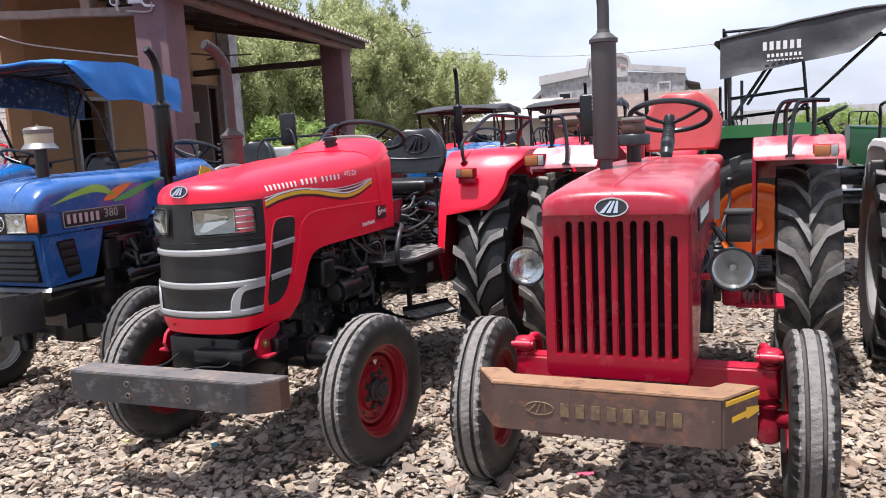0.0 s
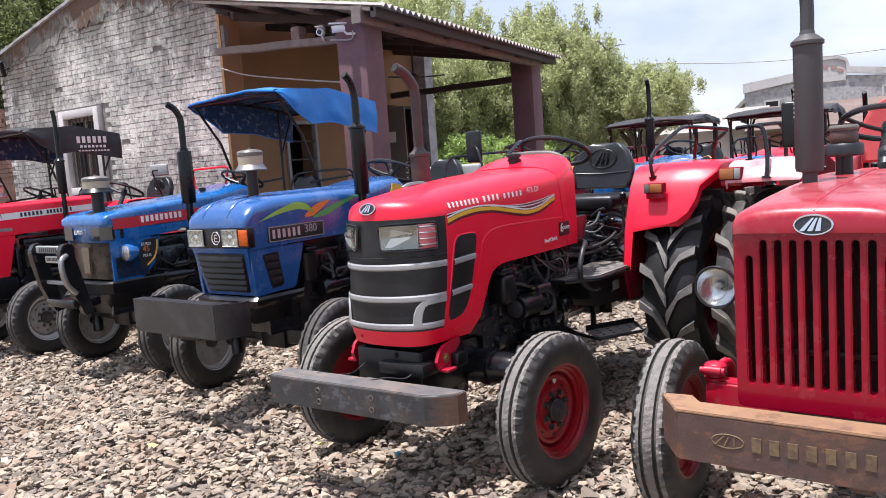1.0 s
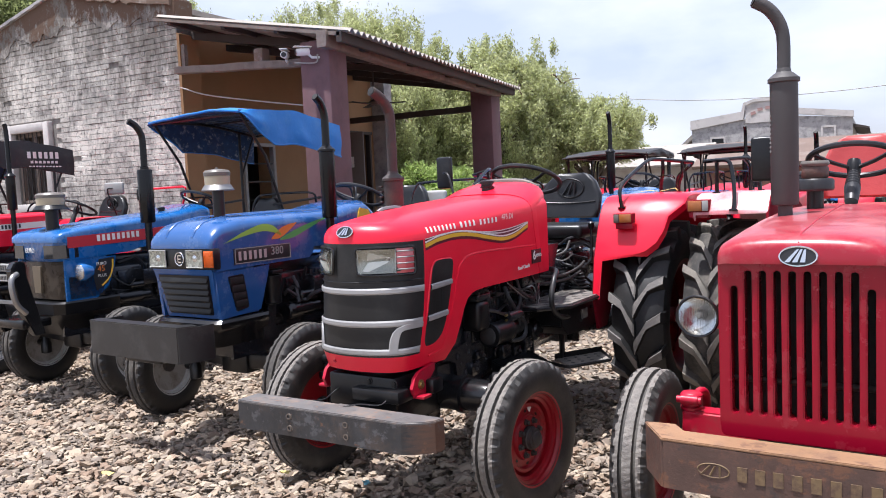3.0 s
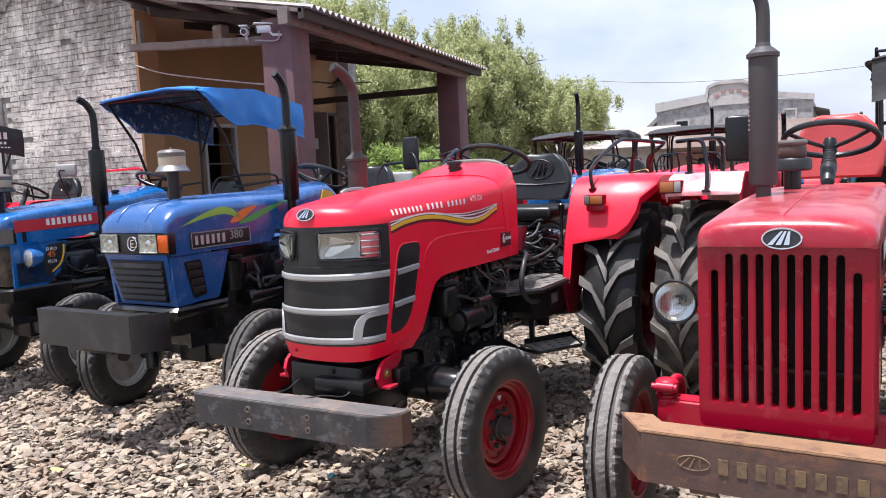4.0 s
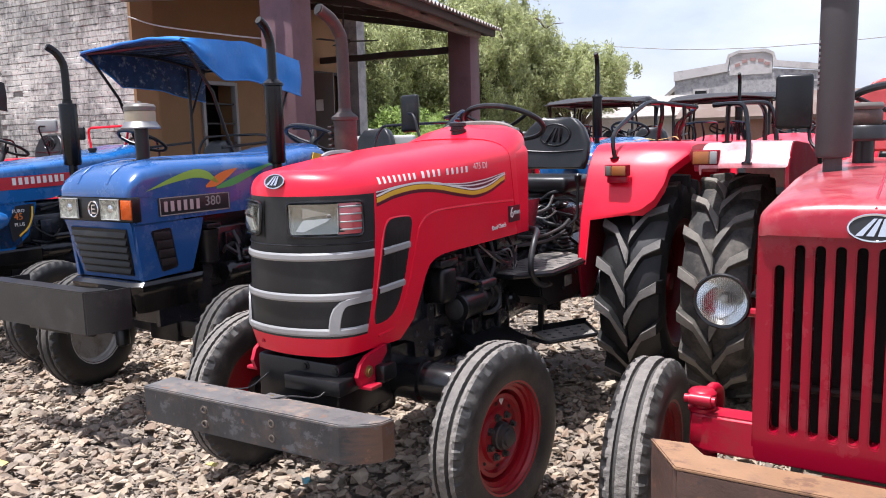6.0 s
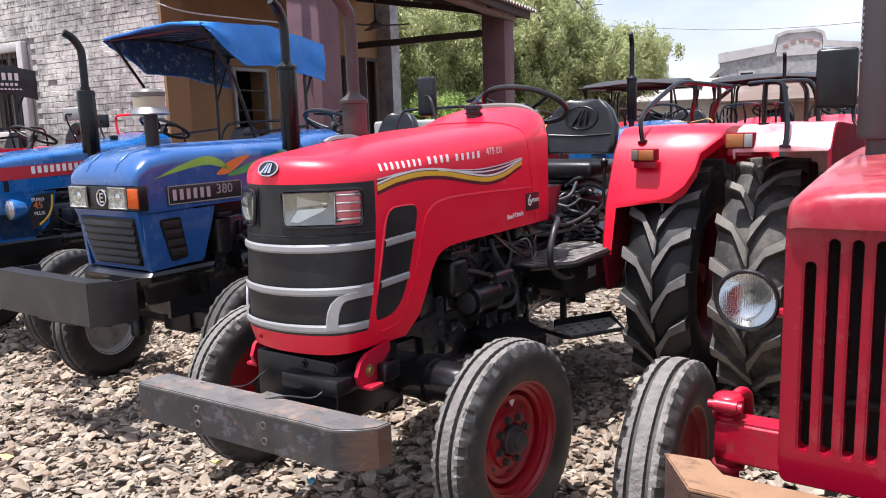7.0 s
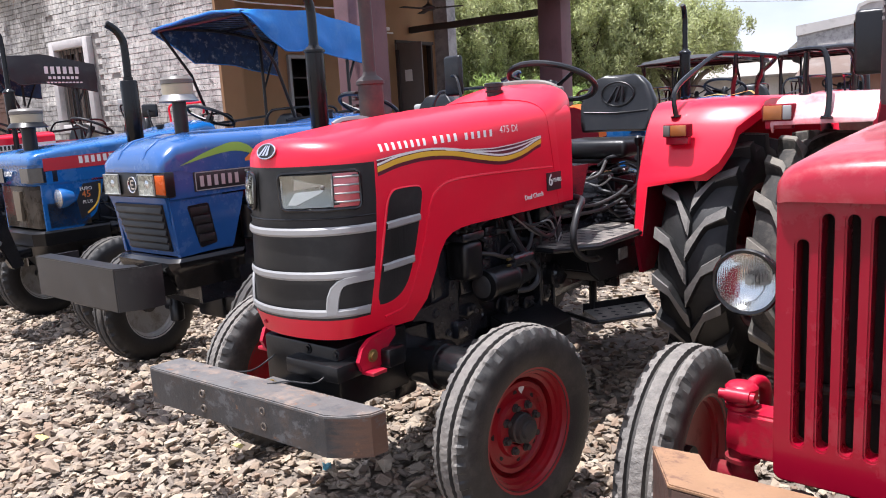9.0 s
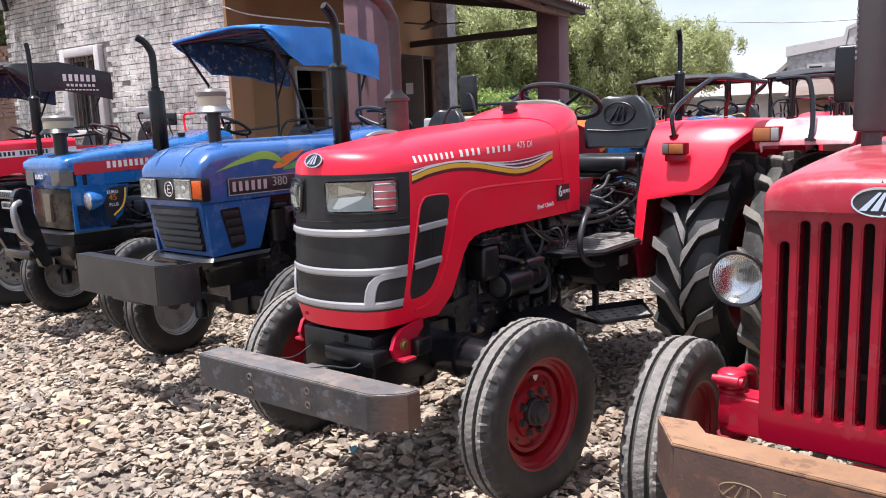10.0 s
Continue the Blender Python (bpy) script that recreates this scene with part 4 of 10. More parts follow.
def low_shed(x, y, w, h, d, wall, label, sheet=RUST_ROOF):
    s = thing("shed", pose(x, y, 0), label, "shed", "low sheds beyond the yard")
    bm = bmesh.new()
    prism(bm, [(-w / 2, 0), (w / 2, 0), (w / 2, h), (-w / 2, h)], "y", 0, d)
    part("wall", bm, wall, s)
    bm = bmesh.new()
    prism(bm, [(-0.5, h - 0.12), (d * 0.5, h + 0.9), (d * 0.5, h + 1.0), (-0.55, h)], "x", -w / 2 - 0.3, w / 2 + 0.3)
    part("roof", bm, sheet, s)


low_shed(-12.2, 36, 10.1, 2.3, 5, CONCRETE_L, "low whitewashed shed with a dull sheet roof", SHEET)
low_shed(-3.2, 33, 6.5, 2.1, 5, mat("brick_dull", (0.24, 0.13, 0.10), 0.9, var=0.2, scale=2, bump=0.3, bscale=20, space="World"), "low brick shed with a rusty roof")
bm = bmesh.new()
box(bm, (10, 58, 1.2), (120, 0.4, 2.4))
tagged(part("boundary_wall", bm, CONCRETE_L), "long pale boundary wall at the yard's far side", "wall", kind="structure")
bm = bmesh.new()
prism(bm, [(-26.0, 0), (-15.12, 0), (-15.12, 3.28), (-16.0, 3.34), (-16.6, 3.22), (-18, 3.3), (-26.0, 3.3)], "y", 8.3, 8.6)
tagged(part("brick_side_wall", bm, BRICK_RED), "bare red brick wall beside the gable", "wall", kind="structure")


def tree(x, y, h, spread, leaf, seed, label, n_leaf=26000, low=0.3, droop=0.6, leaf_len=0.062, name="tree"):
    rnd = random.Random(seed)
    rs = np.random.RandomState(seed)
    t = thing(name, pose(x, y, 0), label, "tree")
    bm = bmesh.new()
    tips = []
    trunk_top = h * 0.34
    lean = rnd.uniform(-0.4, 0.4)
    trunk = [(0, 0, -0.1), (lean * 0.3, 0.1, trunk_top * 0.5), (lean, 0.0, trunk_top)]
    tube(bm, trunk, [0.30, 0.27, 0.25, 0.24, 0.22, 0.21, 0.20], 10, 3)
    limbs = []
    for i in range(9):
        a = 2 * math.pi * i / 9 + rnd.uniform(-0.3, 0.3)
        reach = spread * rnd.uniform(0.45, 0.82)
        top = h * rnd.uniform(0.5, 0.84)
        p = [Vector((lean, 0, trunk_top * rnd.uniform(0.7, 1.0))), Vector((lean + reach * 0.35 * math.cos(a), reach * 0.35 * math.sin(a), trunk_top + (top - trunk_top) * 0.5)),
             Vector((lean + reach * 0.8 * math.cos(a), reach * 0.8 * math.sin(a), top * 0.93)), Vector((lean + reach * math.cos(a), reach * math.sin(a), top * 0.88))]
        cp = curve_pts(p, 4)
        tube(bm, cp, [0.12 * (1 - 0.85 * j / (len(cp) - 1)) for j in range(len(cp))], 7)
        limbs.append(cp)
        for _ in range(4):
            q = cp[rnd.randrange(4, len(cp))]
            b = rnd.uniform(0, 6.28)
            e = q + Vector((math.cos(b), math.sin(b), rnd.uniform(-0.3, 0.8))) * spread * rnd.uniform(0.2, 0.4)
            tube(bm, [q, q.lerp(e, 0.25) + Vector((0, 0, 0.06)), q.lerp(e, 0.5)], [0.03, 0.02, 0.008], 5)
            tips.append(e)
        tips += cp[5:]
    part("trunk", bm, BARK, t)
    # leaves hang in sprays round the twigs and fill the crown
    tips = np.array([[*p] for p in tips])
    clusters = max(160, n_leaf // 190)
    base = tips[rs.randint(0, len(tips), clusters)] + rs.normal(0, 1, (clusters, 3)) * np.array([spread * 0.17, spread * 0.17, h * 0.085])
    q = rs.normal(0, 1, (clusters, 3))
    q *= (rs.uniform(0.25, 1.0, clusters) ** 0.5 / np.linalg.norm(q, axis=1))[:, None]
    fill = q * np.array([spread * 0.95, spread * 0.95, h * (1 - low) * 0.48]) + np.array([lean, 0, h * (low + (1 - low) * 0.5)])
    base = np.where((rs.uniform(0, 1, clusters) < 0.6)[:, None], fill, base)
    # no spray strays past the crown's outline
    mid, ext = np.array([lean, 0, h * (low + (1 - low) * 0.5)]), np.array([spread, spread, h * (1 - low) * 0.5])
    far = np.linalg.norm((base - mid) / ext, axis=1) / rs.uniform(0.70, 1.10, clusters)
    base = mid + (base - mid) / np.maximum(far, 1.0)[:, None]
    base[:, 2] = np.clip(base[:, 2], h * low, h * 1.02)
    which = rs.randint(0, clusters, n_leaf)
    size = rs.uniform(0.35, 0.85, clusters) * (0.28 + spread * 0.10)
    off = rs.normal(0, 1, (n_leaf, 3))
    off *= (rs.uniform(0.2, 1.0, n_leaf) / np.maximum(np.linalg.norm(off, axis=1), 1e-3))[:, None]
    pos = base[which] + off * size[which][:, None] * (np.array([0.72, 0.72, 1.15]) if droop > 0.4 else np.array([1, 1, 0.75]))
    pos[:, 2] -= droop * rs.uniform(0, 1, n_leaf) ** 2 * size[which]
    d = rs.normal(0, 1, (n_leaf, 3)) + np.array([0, 0, -0.9 * droop])
    d /= np.linalg.norm(d, axis=1)[:, None]
    s = np.cross(d, rs.normal(0, 1, (n_leaf, 3)))
    s /= np.maximum(np.linalg.norm(s, axis=1), 1e-3)[:, None]
    ln = leaf_len * rs.uniform(0.6, 1.5, n_leaf)[:, None]
    wd = ln * 0.36
    v = np.stack([pos - d * ln - s * wd, pos - d * ln + s * wd, pos + d * ln], 1).reshape(-1, 3)
    me = bpy.data.meshes.new("crown")
    me.vertices.add(n_leaf * 3)
    me.vertices.foreach_set("co", v.astype(np.float32).ravel())
    me.loops.add(n_leaf * 3)
    me.loops.foreach_set("vertex_index", np.arange(n_leaf * 3, dtype=np.int32))
    me.polygons.add(n_leaf)
    me.polygons.foreach_set("loop_start", np.arange(0, n_leaf * 3, 3, dtype=np.int32))
    me.update(calc_edges=True)
    me.materials.append(leaf)
    c = new("crown", me)
    c.parent = t
    return t


TREE_L = "tall feathery tree with light green drooping foliage"
tree(-14.2, 20.5, 7.7, 3.5, LEAF, 3, TREE_L, 190000, droop=1.0, low=0.05, leaf_len=0.052)
tree(-11.2, 23.5, 6.7, 2.9, LEAF, 5, TREE_L, 150000, droop=1.0, low=0.04, leaf_len=0.052)
tree(-8.5, 24.5, 4.4, 2.1, LEAF, 6, TREE_L, 45000, low=0.56, leaf_len=0.052)
tree(-22.7, 20.0, 9.8, 2.5, LEAF, 25, TREE_L, 60000, droop=1.0, low=0.35, leaf_len=0.055)
tree(-18.8, 24, 9.2, 4.2, LEAF, 9, TREE_L, 110000, droop=1.0, low=0.2, leaf_len=0.058)
tree(-13.6, 29.0, 6.6, 3.6, LEAF_D, 12, "broad tree with duller green foliage", 60000, low=0.08, leaf_len=0.085)
tree(-15.4, 41.0, 5.9, 3.6, LEAF_D, 14, "broad tree with duller green foliage", 60000, low=0.05, leaf_len=0.085)
tree(-13.3, 43.0, 4.7, 2.2, LEAF_D, 15, "small tree with duller green foliage", 26000, low=0.05, leaf_len=0.085)
tree(-18.6, 9.6, 9.6, 4.0, LEAF_S, 21, "dark green tree behind the brick wall", 170000, low=0.22, leaf_len=0.055)
tree(-24.0, 17.0, 8.4, 4.2, LEAF_S, 22, "dark green tree behind the brick wall", 60000, low=0.3, leaf_len=0.09)
for i, (x, y, h, sp) in enumerate(((-10.8, 19.2, 2.6, 1.8), (-10.3, 20.8, 2.2, 1.5), (-13.3, 18.6, 2.6, 1.7), (-12.0, 25, 3.0, 2.2), (6.5, 48, 2.4, 2.6), (11.5, 50, 2.8, 3.0))):
    tree(x, y, h, sp, LEAF_B, 40 + i, "leafy light green bush", 16000, low=0.03, droop=0.2, leaf_len=0.06, name="bush")

# ---- tractor parts ----
def turned(prof, n, mod=None):
    """Rings of a body turned round x: prof holds (radius, x)."""
    rings = []
    for j in range(n):
        a = 2 * math.pi * j / n
        ring = []
        for i, (r, h) in enumerate(prof):
            if mod:
                r, h = mod(i, j, r, h)
            ring.append(Vector((h, r * math.cos(a), r * math.sin(a))))
        rings.append(ring)
    return rings


def turned_mesh(bm, prof, n, mod=None):
    rings = turned(prof, n, mod)
    vs = [[bm.verts.new(p) for p in r] for r in rings]
    vs.append(vs[0])
    for a, b in zip(vs, vs[1:]):
        for i in range(len(prof) - 1):
            bm.faces.new([a[i], a[i + 1], b[i + 1], b[i]])
    return bm


def front_wheel(parent, x, y, steer, rim_mat, r=0.37, w=0.172, hub_mat=None, lean=0.0, tread=TREAD_D, cuts=2):
    out = 1 if x > 0 else -1
    s, hw = r / 0.37, w / 2
    wheel_m = pose(x, y, r - 0.012, 0, lean, steer)
    bm = bmesh.new()
    # dished disc with two raised rings
    turned_mesh(bm, [(0.001, out * 0.004), (0.060 * s, out * 0.004), (0.066 * s, out * 0.016), (0.104 * s, out * 0.016), (0.111 * s, out * 0.002), (0.142 * s, -out * 0.004), (0.150 * s, out * 0.010), (0.166 * s, out * 0.010),
                     (0.174 * s, -out * 0.008), (0.196 * s, -out * 0.018), (0.196 * s, -out * 0.024), (0.13 * s, -out * 0.012), (0.001, -out * 0.006)], 40)
    wheel = part("front_wheel", bm, RIM_DISC if rim_mat == RIM_GREY else rim_mat, parent, m=wheel_m)
    bm = bmesh.new()
    step_rim = [(0.184, 0.0), (0.184, 0.22), (0.198, 0.30), (0.201, 0.46), (0.214, 0.50), (0.218, 0.64), (0.231, 0.69), (0.240, 0.76), (0.238, 0.84), (0.220, 0.78)]
    turned_mesh(bm, [(a * s, -b * hw) for a, b in step_rim[:0:-1]] + [(a * s, b * hw) for a, b in step_rim] + [(0.214 * s, hw * 0.5), (0.190 * s, 0.0), (0.214 * s, -hw * 0.5), (0.210 * s, -hw * 0.76)], 48)
    part("rim", bm, rim_mat, wheel)
    # wheel nuts, and black dots that paint the dark of the holes near the rim
    bm = bmesh.new()
    spin(bm, (0, 0, 0), (1, 0, 0), [(0, 0.017), (0.006, 0.017), (0.007, 0.012), (0.020, 0.0115), (0.021, 0.001)], 6)
    nut = part("wheel_nut", bm, hub_mat or IRON, wheel)
    me = nut.data
    bm = bmesh.new()
    spin(bm, (0, 0, 0), (1, 0, 0), [(0, 0.011), (0.0015, 0.011), (0.002, 0.001)], 10)
    hole_dot = part("disc_hole", bm, MESHBLK, wheel)
    me2 = hole_dot.data
    for i in range(8):
        a = math.pi * i / 4 + 0.3
        mi = pose(out * 0.015, 0.085 * s * math.cos(a), 0.085 * s * math.sin(a), 0, 0, 0 if out > 0 else 180)
        h_i = pose(-out * 0.002, 0.125 * s * math.cos(a + 0.5), 0.125 * s * math.sin(a + 0.5), 0, 0, 0 if out > 0 else 180)
        if i:
            shared("wheel_nut", me, wheel, mi)
            shared("disc_hole", me2, wheel, h_i)
        else:
            nut.matrix_basis, hole_dot.matrix_basis = mi, h_i
    # tyre: side walls, then three ribs with notched shoulders
    k = hw / 0.086
    side = [(0.216, -0.064), (0.238, -0.074), (0.266, -0.086), (0.300, -0.0875), (0.326, -0.084), (0.338, -0.080), (0.350, -0.075), (0.363, -0.067), (0.369, -0.059), (0.371, -0.048),
            (0.3705, -0.037), (0.355, -0.034), (0.355, -0.0225), (0.372, -0.0190), (0.3745, -0.009), (0.3748, 0.0)]
    prof = side + [(rr, -h) for rr, h in side[-2::-1]]
    prof = [(rr * s, h * k) for rr, h in prof]
    last = len(prof) - 1
    period = 2 * cuts

    def notch(i, j, rr, h):
        left, right = i in (6, 7, 8), last - i in (6, 7, 8)
        if (left and j % period < cuts) or (right and (j + cuts) % period < cuts):
            deep = (0.5, 1.0, 0.9)[min(i, last - i) - 6] * (0.85 + 0.25 * math.sin(j // period * 2.4))
            rr, h = rr - 0.008 * s * deep, h * (1 - 0.10 * deep)
        elif i not in (0, last) and rr > 0.36 * s:
            rr += 0.0015 * math.sin(j * 1.7 + i) * s
        return rr, h
    bm = bmesh.new()
    turned_mesh(bm, prof, 36 * period, notch)
    nf = len(prof) - 1
    for idx, f in enumerate(bm.faces):
        q = idx % nf
        if q in (10, 11, 12, nf - 11, nf - 12, nf - 13):
            f.material_index = 2
        elif 8 <= q <= nf - 9:
            f.material_index = 1
    part("tyre", bm, [TYRE_GREY if tread == TREAD else TYRE, tread, TREAD_D], wheel, angle=24)
    bm = bmesh.new()
    spin(bm, (0, 0, 0), (out, 0, 0), [(-0.03, 0.056), (0.030, 0.056), (0.034, 0.050), (0.052, 0.048), (0.054, 0.036), (0.066, 0.034), (0.072, 0.022), (0.074, 0.001)], 20)
    part("hub", bm, hub_mat or IRON, wheel)
    return wheel


def rear_wheel(parent, x, y, rim_mat, r=0.655, w=0.35, lugs=17, phase=0.0, rubber=TYRE, crest=LUG_TOP):
    out = 1 if x > 0 else -1
    wheel_m = pose(x, y, r - 0.015)
    hw = w / 2
    bm = bmesh.new()
    turned_mesh(bm, [(0.001, 0), (0.14, 0), (0.16, out * 0.02), (0.24, out * 0.035), (0.29, out * 0.01), (0.345, out * 0.0), (0.345, -out * 0.012), (0.24, out * 0.02), (0.001, -out * 0.012)], 40)
    for i in range(8):
        a = math.pi * i / 4
        c = Vector((0, 0.105 * math.cos(a), 0.105 * math.sin(a)))
        cyl(bm, c - Vector((0.012, 0, 0)), c + Vector((out * 0.025, 0, 0)), 0.015, n=6)
    wheel = part("rear_wheel", bm, rim_mat, parent, m=wheel_m)
    bm = bmesh.new()
    q = 0.36
    turned_mesh(bm, [(q, -hw * 0.80), (q + 0.028, -hw * 0.84), (q + 0.028, -hw * 0.76), (q - 0.004, -hw * 0.66), (q - 0.03, -hw * 0.3), (q - 0.03, hw * 0.3), (q - 0.004, hw * 0.66), (q + 0.028, hw * 0.76),
                     (q + 0.028, hw * 0.84), (q, hw * 0.80), (q - 0.045, hw * 0.3), (q - 0.045, -hw * 0.3), (q, -hw * 0.80)], 44)
    for i in range(6):
        a = math.pi * i / 3
        c = Vector((0, 0.325 * math.cos(a), 0.325 * math.sin(a)))
        box(bm, c, (0.05, 0.05, 0.05), 0.006, rot=Matrix.Rotation(a, 4, 'X'))
    part("rim", bm, rim_mat, wheel)
    rc = r - 0.042                                   # carcass radius

    def carcass(u):
        return rc - 0.018 * u * u - 0.020 * u ** 6
    prof = [(0.365, -hw * 0.74), (0.42, -hw * 0.93), (0.49, -hw * 1.0), (0.55, -hw * 0.99)]
    prof += [(carcass(u), hw * 0.95 * u) for u in (-1, -0.8, -0.5, -0.2, 0.2, 0.5, 0.8, 1)]
    prof += [(0.55, hw * 0.99), (0.49, hw * 1.0), (0.42, hw * 0.93), (0.365, hw * 0.74)]
    bm = bmesh.new()
    turned_mesh(bm, prof, 60)
    part("tyre", bm, rubber, wheel, angle=30)
    step = 2 * math.pi / lugs
    for side in (-1, 1):
        bm = bmesh.new()
        rows = []
        for t in (0.0, 0.05, 0.2, 0.40, 0.5, 0.58, 0.75, 0.93, 1.0, 1.06):
            u = side * (-0.03 + 1.03 * min(t, 1.0))
            a = -step * 0.92 * (t * 1.42 if t < 0.5 else 0.71 + (t - 0.5) * 0.50)   # the bars run down towards the middle at the front
            half = (0.0245 + 0.020 * max(0.0, 1 - t / 0.36) + 0.012 * max(0.0, t - 0.6)) / r
            if t < 0.03:
                half *= 0.90
            lo = carcass(min(abs(u), 1.0)) - 0.012
            hi = r - 0.010 * u * u - (0.008 if t < 0.03 else 0)
            if t > 1.0:
                hi, lo = 0.560, 0.53
            xx = hw * 0.97 * u * (1.0 if t <= 1 else 1.045)
            ring = []
            for aa, rr in ((a - half * 1.5, lo), (a - half * 1.08, hi - 0.008), (a - half * 0.92, hi), (a + half * 0.92, hi), (a + half * 1.08, hi - 0.008), (a + half * 1.5, lo)):
                ring.append(Vector((xx, -rr * math.sin(aa), rr * math.cos(aa))))
            rows.append(ring)
        loft(bm, rows)
        lug = part("lug", bm, [rubber, crest], wheel, angle=32)
        for p in lug.data.polygons:
            if math.hypot(p.center.y, p.center.z) > r - 0.020 and abs(p.normal.x) < 0.7:
                p.material_index = 1
        for j in range(lugs):
            turn = pose(0, 0, 0, math.degrees(step * (j + (0.5 if side > 0 else 0)) + phase))
            if j:
                shared("lug", lug.data, wheel, turn)
            else:
                lug.matrix_basis = turn
    bm = bmesh.new()
    spin(bm, (0, 0, 0), (out, 0, 0), [(-0.12, 0.07), (0.03, 0.07), (0.05, 0.055), (0.08, 0.05), (0.085, 0.001)], 20)
    part("hub", bm, rim_mat, wheel)
    return wheel


def fender(parent, side, material, x0=0.44, x1=0.80, y0=1.38, top=1.475, ylen=1.25, low=0.84, flat=False, face=1.0):
    """Rear mudguard: a swept plate that widens as it rises from the footboard, and its inner cheek."""
    if flat:
        line = [(y0 + 0.015, top - 0.115, 1.0), (y0 + 0.02, top - 0.105, 1.0), (y0 + 0.065, top - 0.055, 1.0), (y0 + 0.12, top - 0.010, 1.0), (y0 + 0.17, top, 1.0), (y0 + 0.3, top, 1.0), (y0 + 0.8, top - 0.02, 1.0), (y0 + ylen, top - 0.12, 1.0), (y0 + ylen + 0.12, top - 0.3, 1.0)]
    else:
        rise = top - low
        line = [(y0, low, 0.09), (y0 + 0.045, low + rise * 0.38, 0.11), (y0 + 0.060, low + rise * 0.43, 0.55), (y0 + 0.070, low + rise * 0.47, 0.72), (y0 + 0.090, low + rise * 0.55, 0.86), (y0 + 0.125, low + rise * 0.675, 0.95), (y0 + 0.165, low + rise * 0.80, 0.985),
                (y0 + 0.23, top - 0.050, 1.0), (y0 + 0.30, top - 0.010, 1.0), (y0 + 0.40, top, 1.0), (y0 + 0.75, top, 1.0), (y0 + 1.0, top - 0.006, 1.0), (y0 + ylen - 0.04, top - 0.05, 1.0), (y0 + ylen + 0.06, top - 0.18, 1.0), (y0 + ylen + 0.10, top - 0.40, 1.0)]
    bm = bmesh.new()
    rings = []
    for y, z, w in line:
        xo = x0 + (x1 - x0) * w * (face if w < 0.99 else 1.0)
        lip = 0.05 if w > 0.7 else 0.02
        q = [(x0, z), (x0 + (xo - x0) * 0.5, z + 0.006 * w), (xo - 0.012, z - 0.002), (xo, z - 0.012), (xo + 0.002, z - lip), (xo - 0.006, z - lip), (xo - 0.014, z - 0.016), (x0 + 0.01, z - 0.012)]
        rings.append([Vector((side * a, y + (0.03 if b < z - 0.03 else 0), b)) for a, b in q])
    loft(bm, rings)
    f = part("fender", bm, material, parent)
    bm = bmesh.new()
    pts = [(y, z - 0.006) for y, z, _ in line]
    yb = y0 + ylen
    arch = [(yb - 0.05, 0.95), (yb - 0.45, 1.05), (y0 + 0.42, 0.9), (y0 + 0.2, 0.62), (y0 + 0.06, 0.62)] if not flat else [(yb, 1.0), (y0 + 0.12, 0.75), (y0 + 0.08, 0.75)]
    prism(bm, pts + arch, "x", side * (x0 - 0.006), side * (x0 + 0.012))
    # red and green guards get darker cheeks: shade beneath them put into colour
    part("inner_cheek", bm, BLACK if material == GREEN else RED_MATTE if material in (RED, RED_OLD, RED_SHEEN, RED_GLARE) else material, f)
    return f


def grab_rail(parent, side, y0, x0, x1, z0, h=0.20, r=0.011, back=0.42, posts=True):
    bm = bmesh.new()
    tube(bm, [(side * (x0 + 0.01), y0, z0 - 0.02), (side * (x0 + 0.01), y0 + 0.02, z0 + h * 0.55), (side * (x0 + 0.04), y0 + 0.06, z0 + h * 0.92), (side * (x0 + 0.10), y0 + 0.10, z0 + h),
              (side * (x1 - 0.05), y0 + back * 0.5, z0 + h + 0.01), (side * x1, y0 + back, z0 + h), (side * x1, y0 + back + 0.05, z0 + h * 0.6), (side * x1, y0 + back + 0.06, z0 - 0.02)], r, 8, 4)
    if posts:
        for f in (0.35, 0.6):
            px, py = x0 + (x1 - x0) * f, y0 + back * (0.25 + f * 0.6)
            tube(bm, [(side * px, py, z0 + h), (side * (px + 0.02), py + 0.02, z0 + h * 0.4), (side * px, py + 0.05, z0 - 0.02)], r, 8, 3)
    return part("grab_rail", bm, BLACK_GLOSS, parent)


def bar_rail(parent, bars_, r=0.012):
    """A hand rail of bent tubes; each bar ends on a small round foot."""
    bm = bmesh.new()
    for pts, foot in bars_:
        tube(bm, pts, r, 8, 4)
        if foot:
            p, q = Vector(pts[-1]), Vector(pts[-2])
            cyl(bm, p, p + (q - p).normalized() * 0.008, r * 2.1, n=12)
    return part("grab_rail", bm, BLACK_GLOSS, parent)


def indicator(parent, c, s=(0.11, 0.05, 0.06), shell=None, flip=1, clear=None):
    bm = bmesh.new()
    box(bm, c, s, 0.006)
    b = part("indicator_lamp", bm, shell or BLACK, parent)
    bm = bmesh.new()
    box(bm, (c[0] - flip * s[0] * 0.14, c[1] - s[1] * 0.5, c[2]), (s[0] * 0.62, 0.012, s[2] * 0.84), 0.004)
    part("amber_lens", bm, AMBER_DULL, b, "dusty amber lens")
    bm = bmesh.new()
    box(bm, (c[0] + flip * s[0] * 0.33, c[1] - s[1] * 0.5, c[2]), (s[0] * 0.28, 0.012, s[2] * 0.84), 0.004)
    part("clear_lens", bm, clear or VINYL_GREY, b, "cloudy clear lens")
    bm = bmesh.new()
    box(bm, (c[0], c[1] + s[1] * 0.15, c[2] - s[2] * 0.5 - 0.018), (s[0] * 0.9, s[1] * 0.6, 0.036), 0.004)
    part("lamp_bracket", bm, RED_FLAT, b)


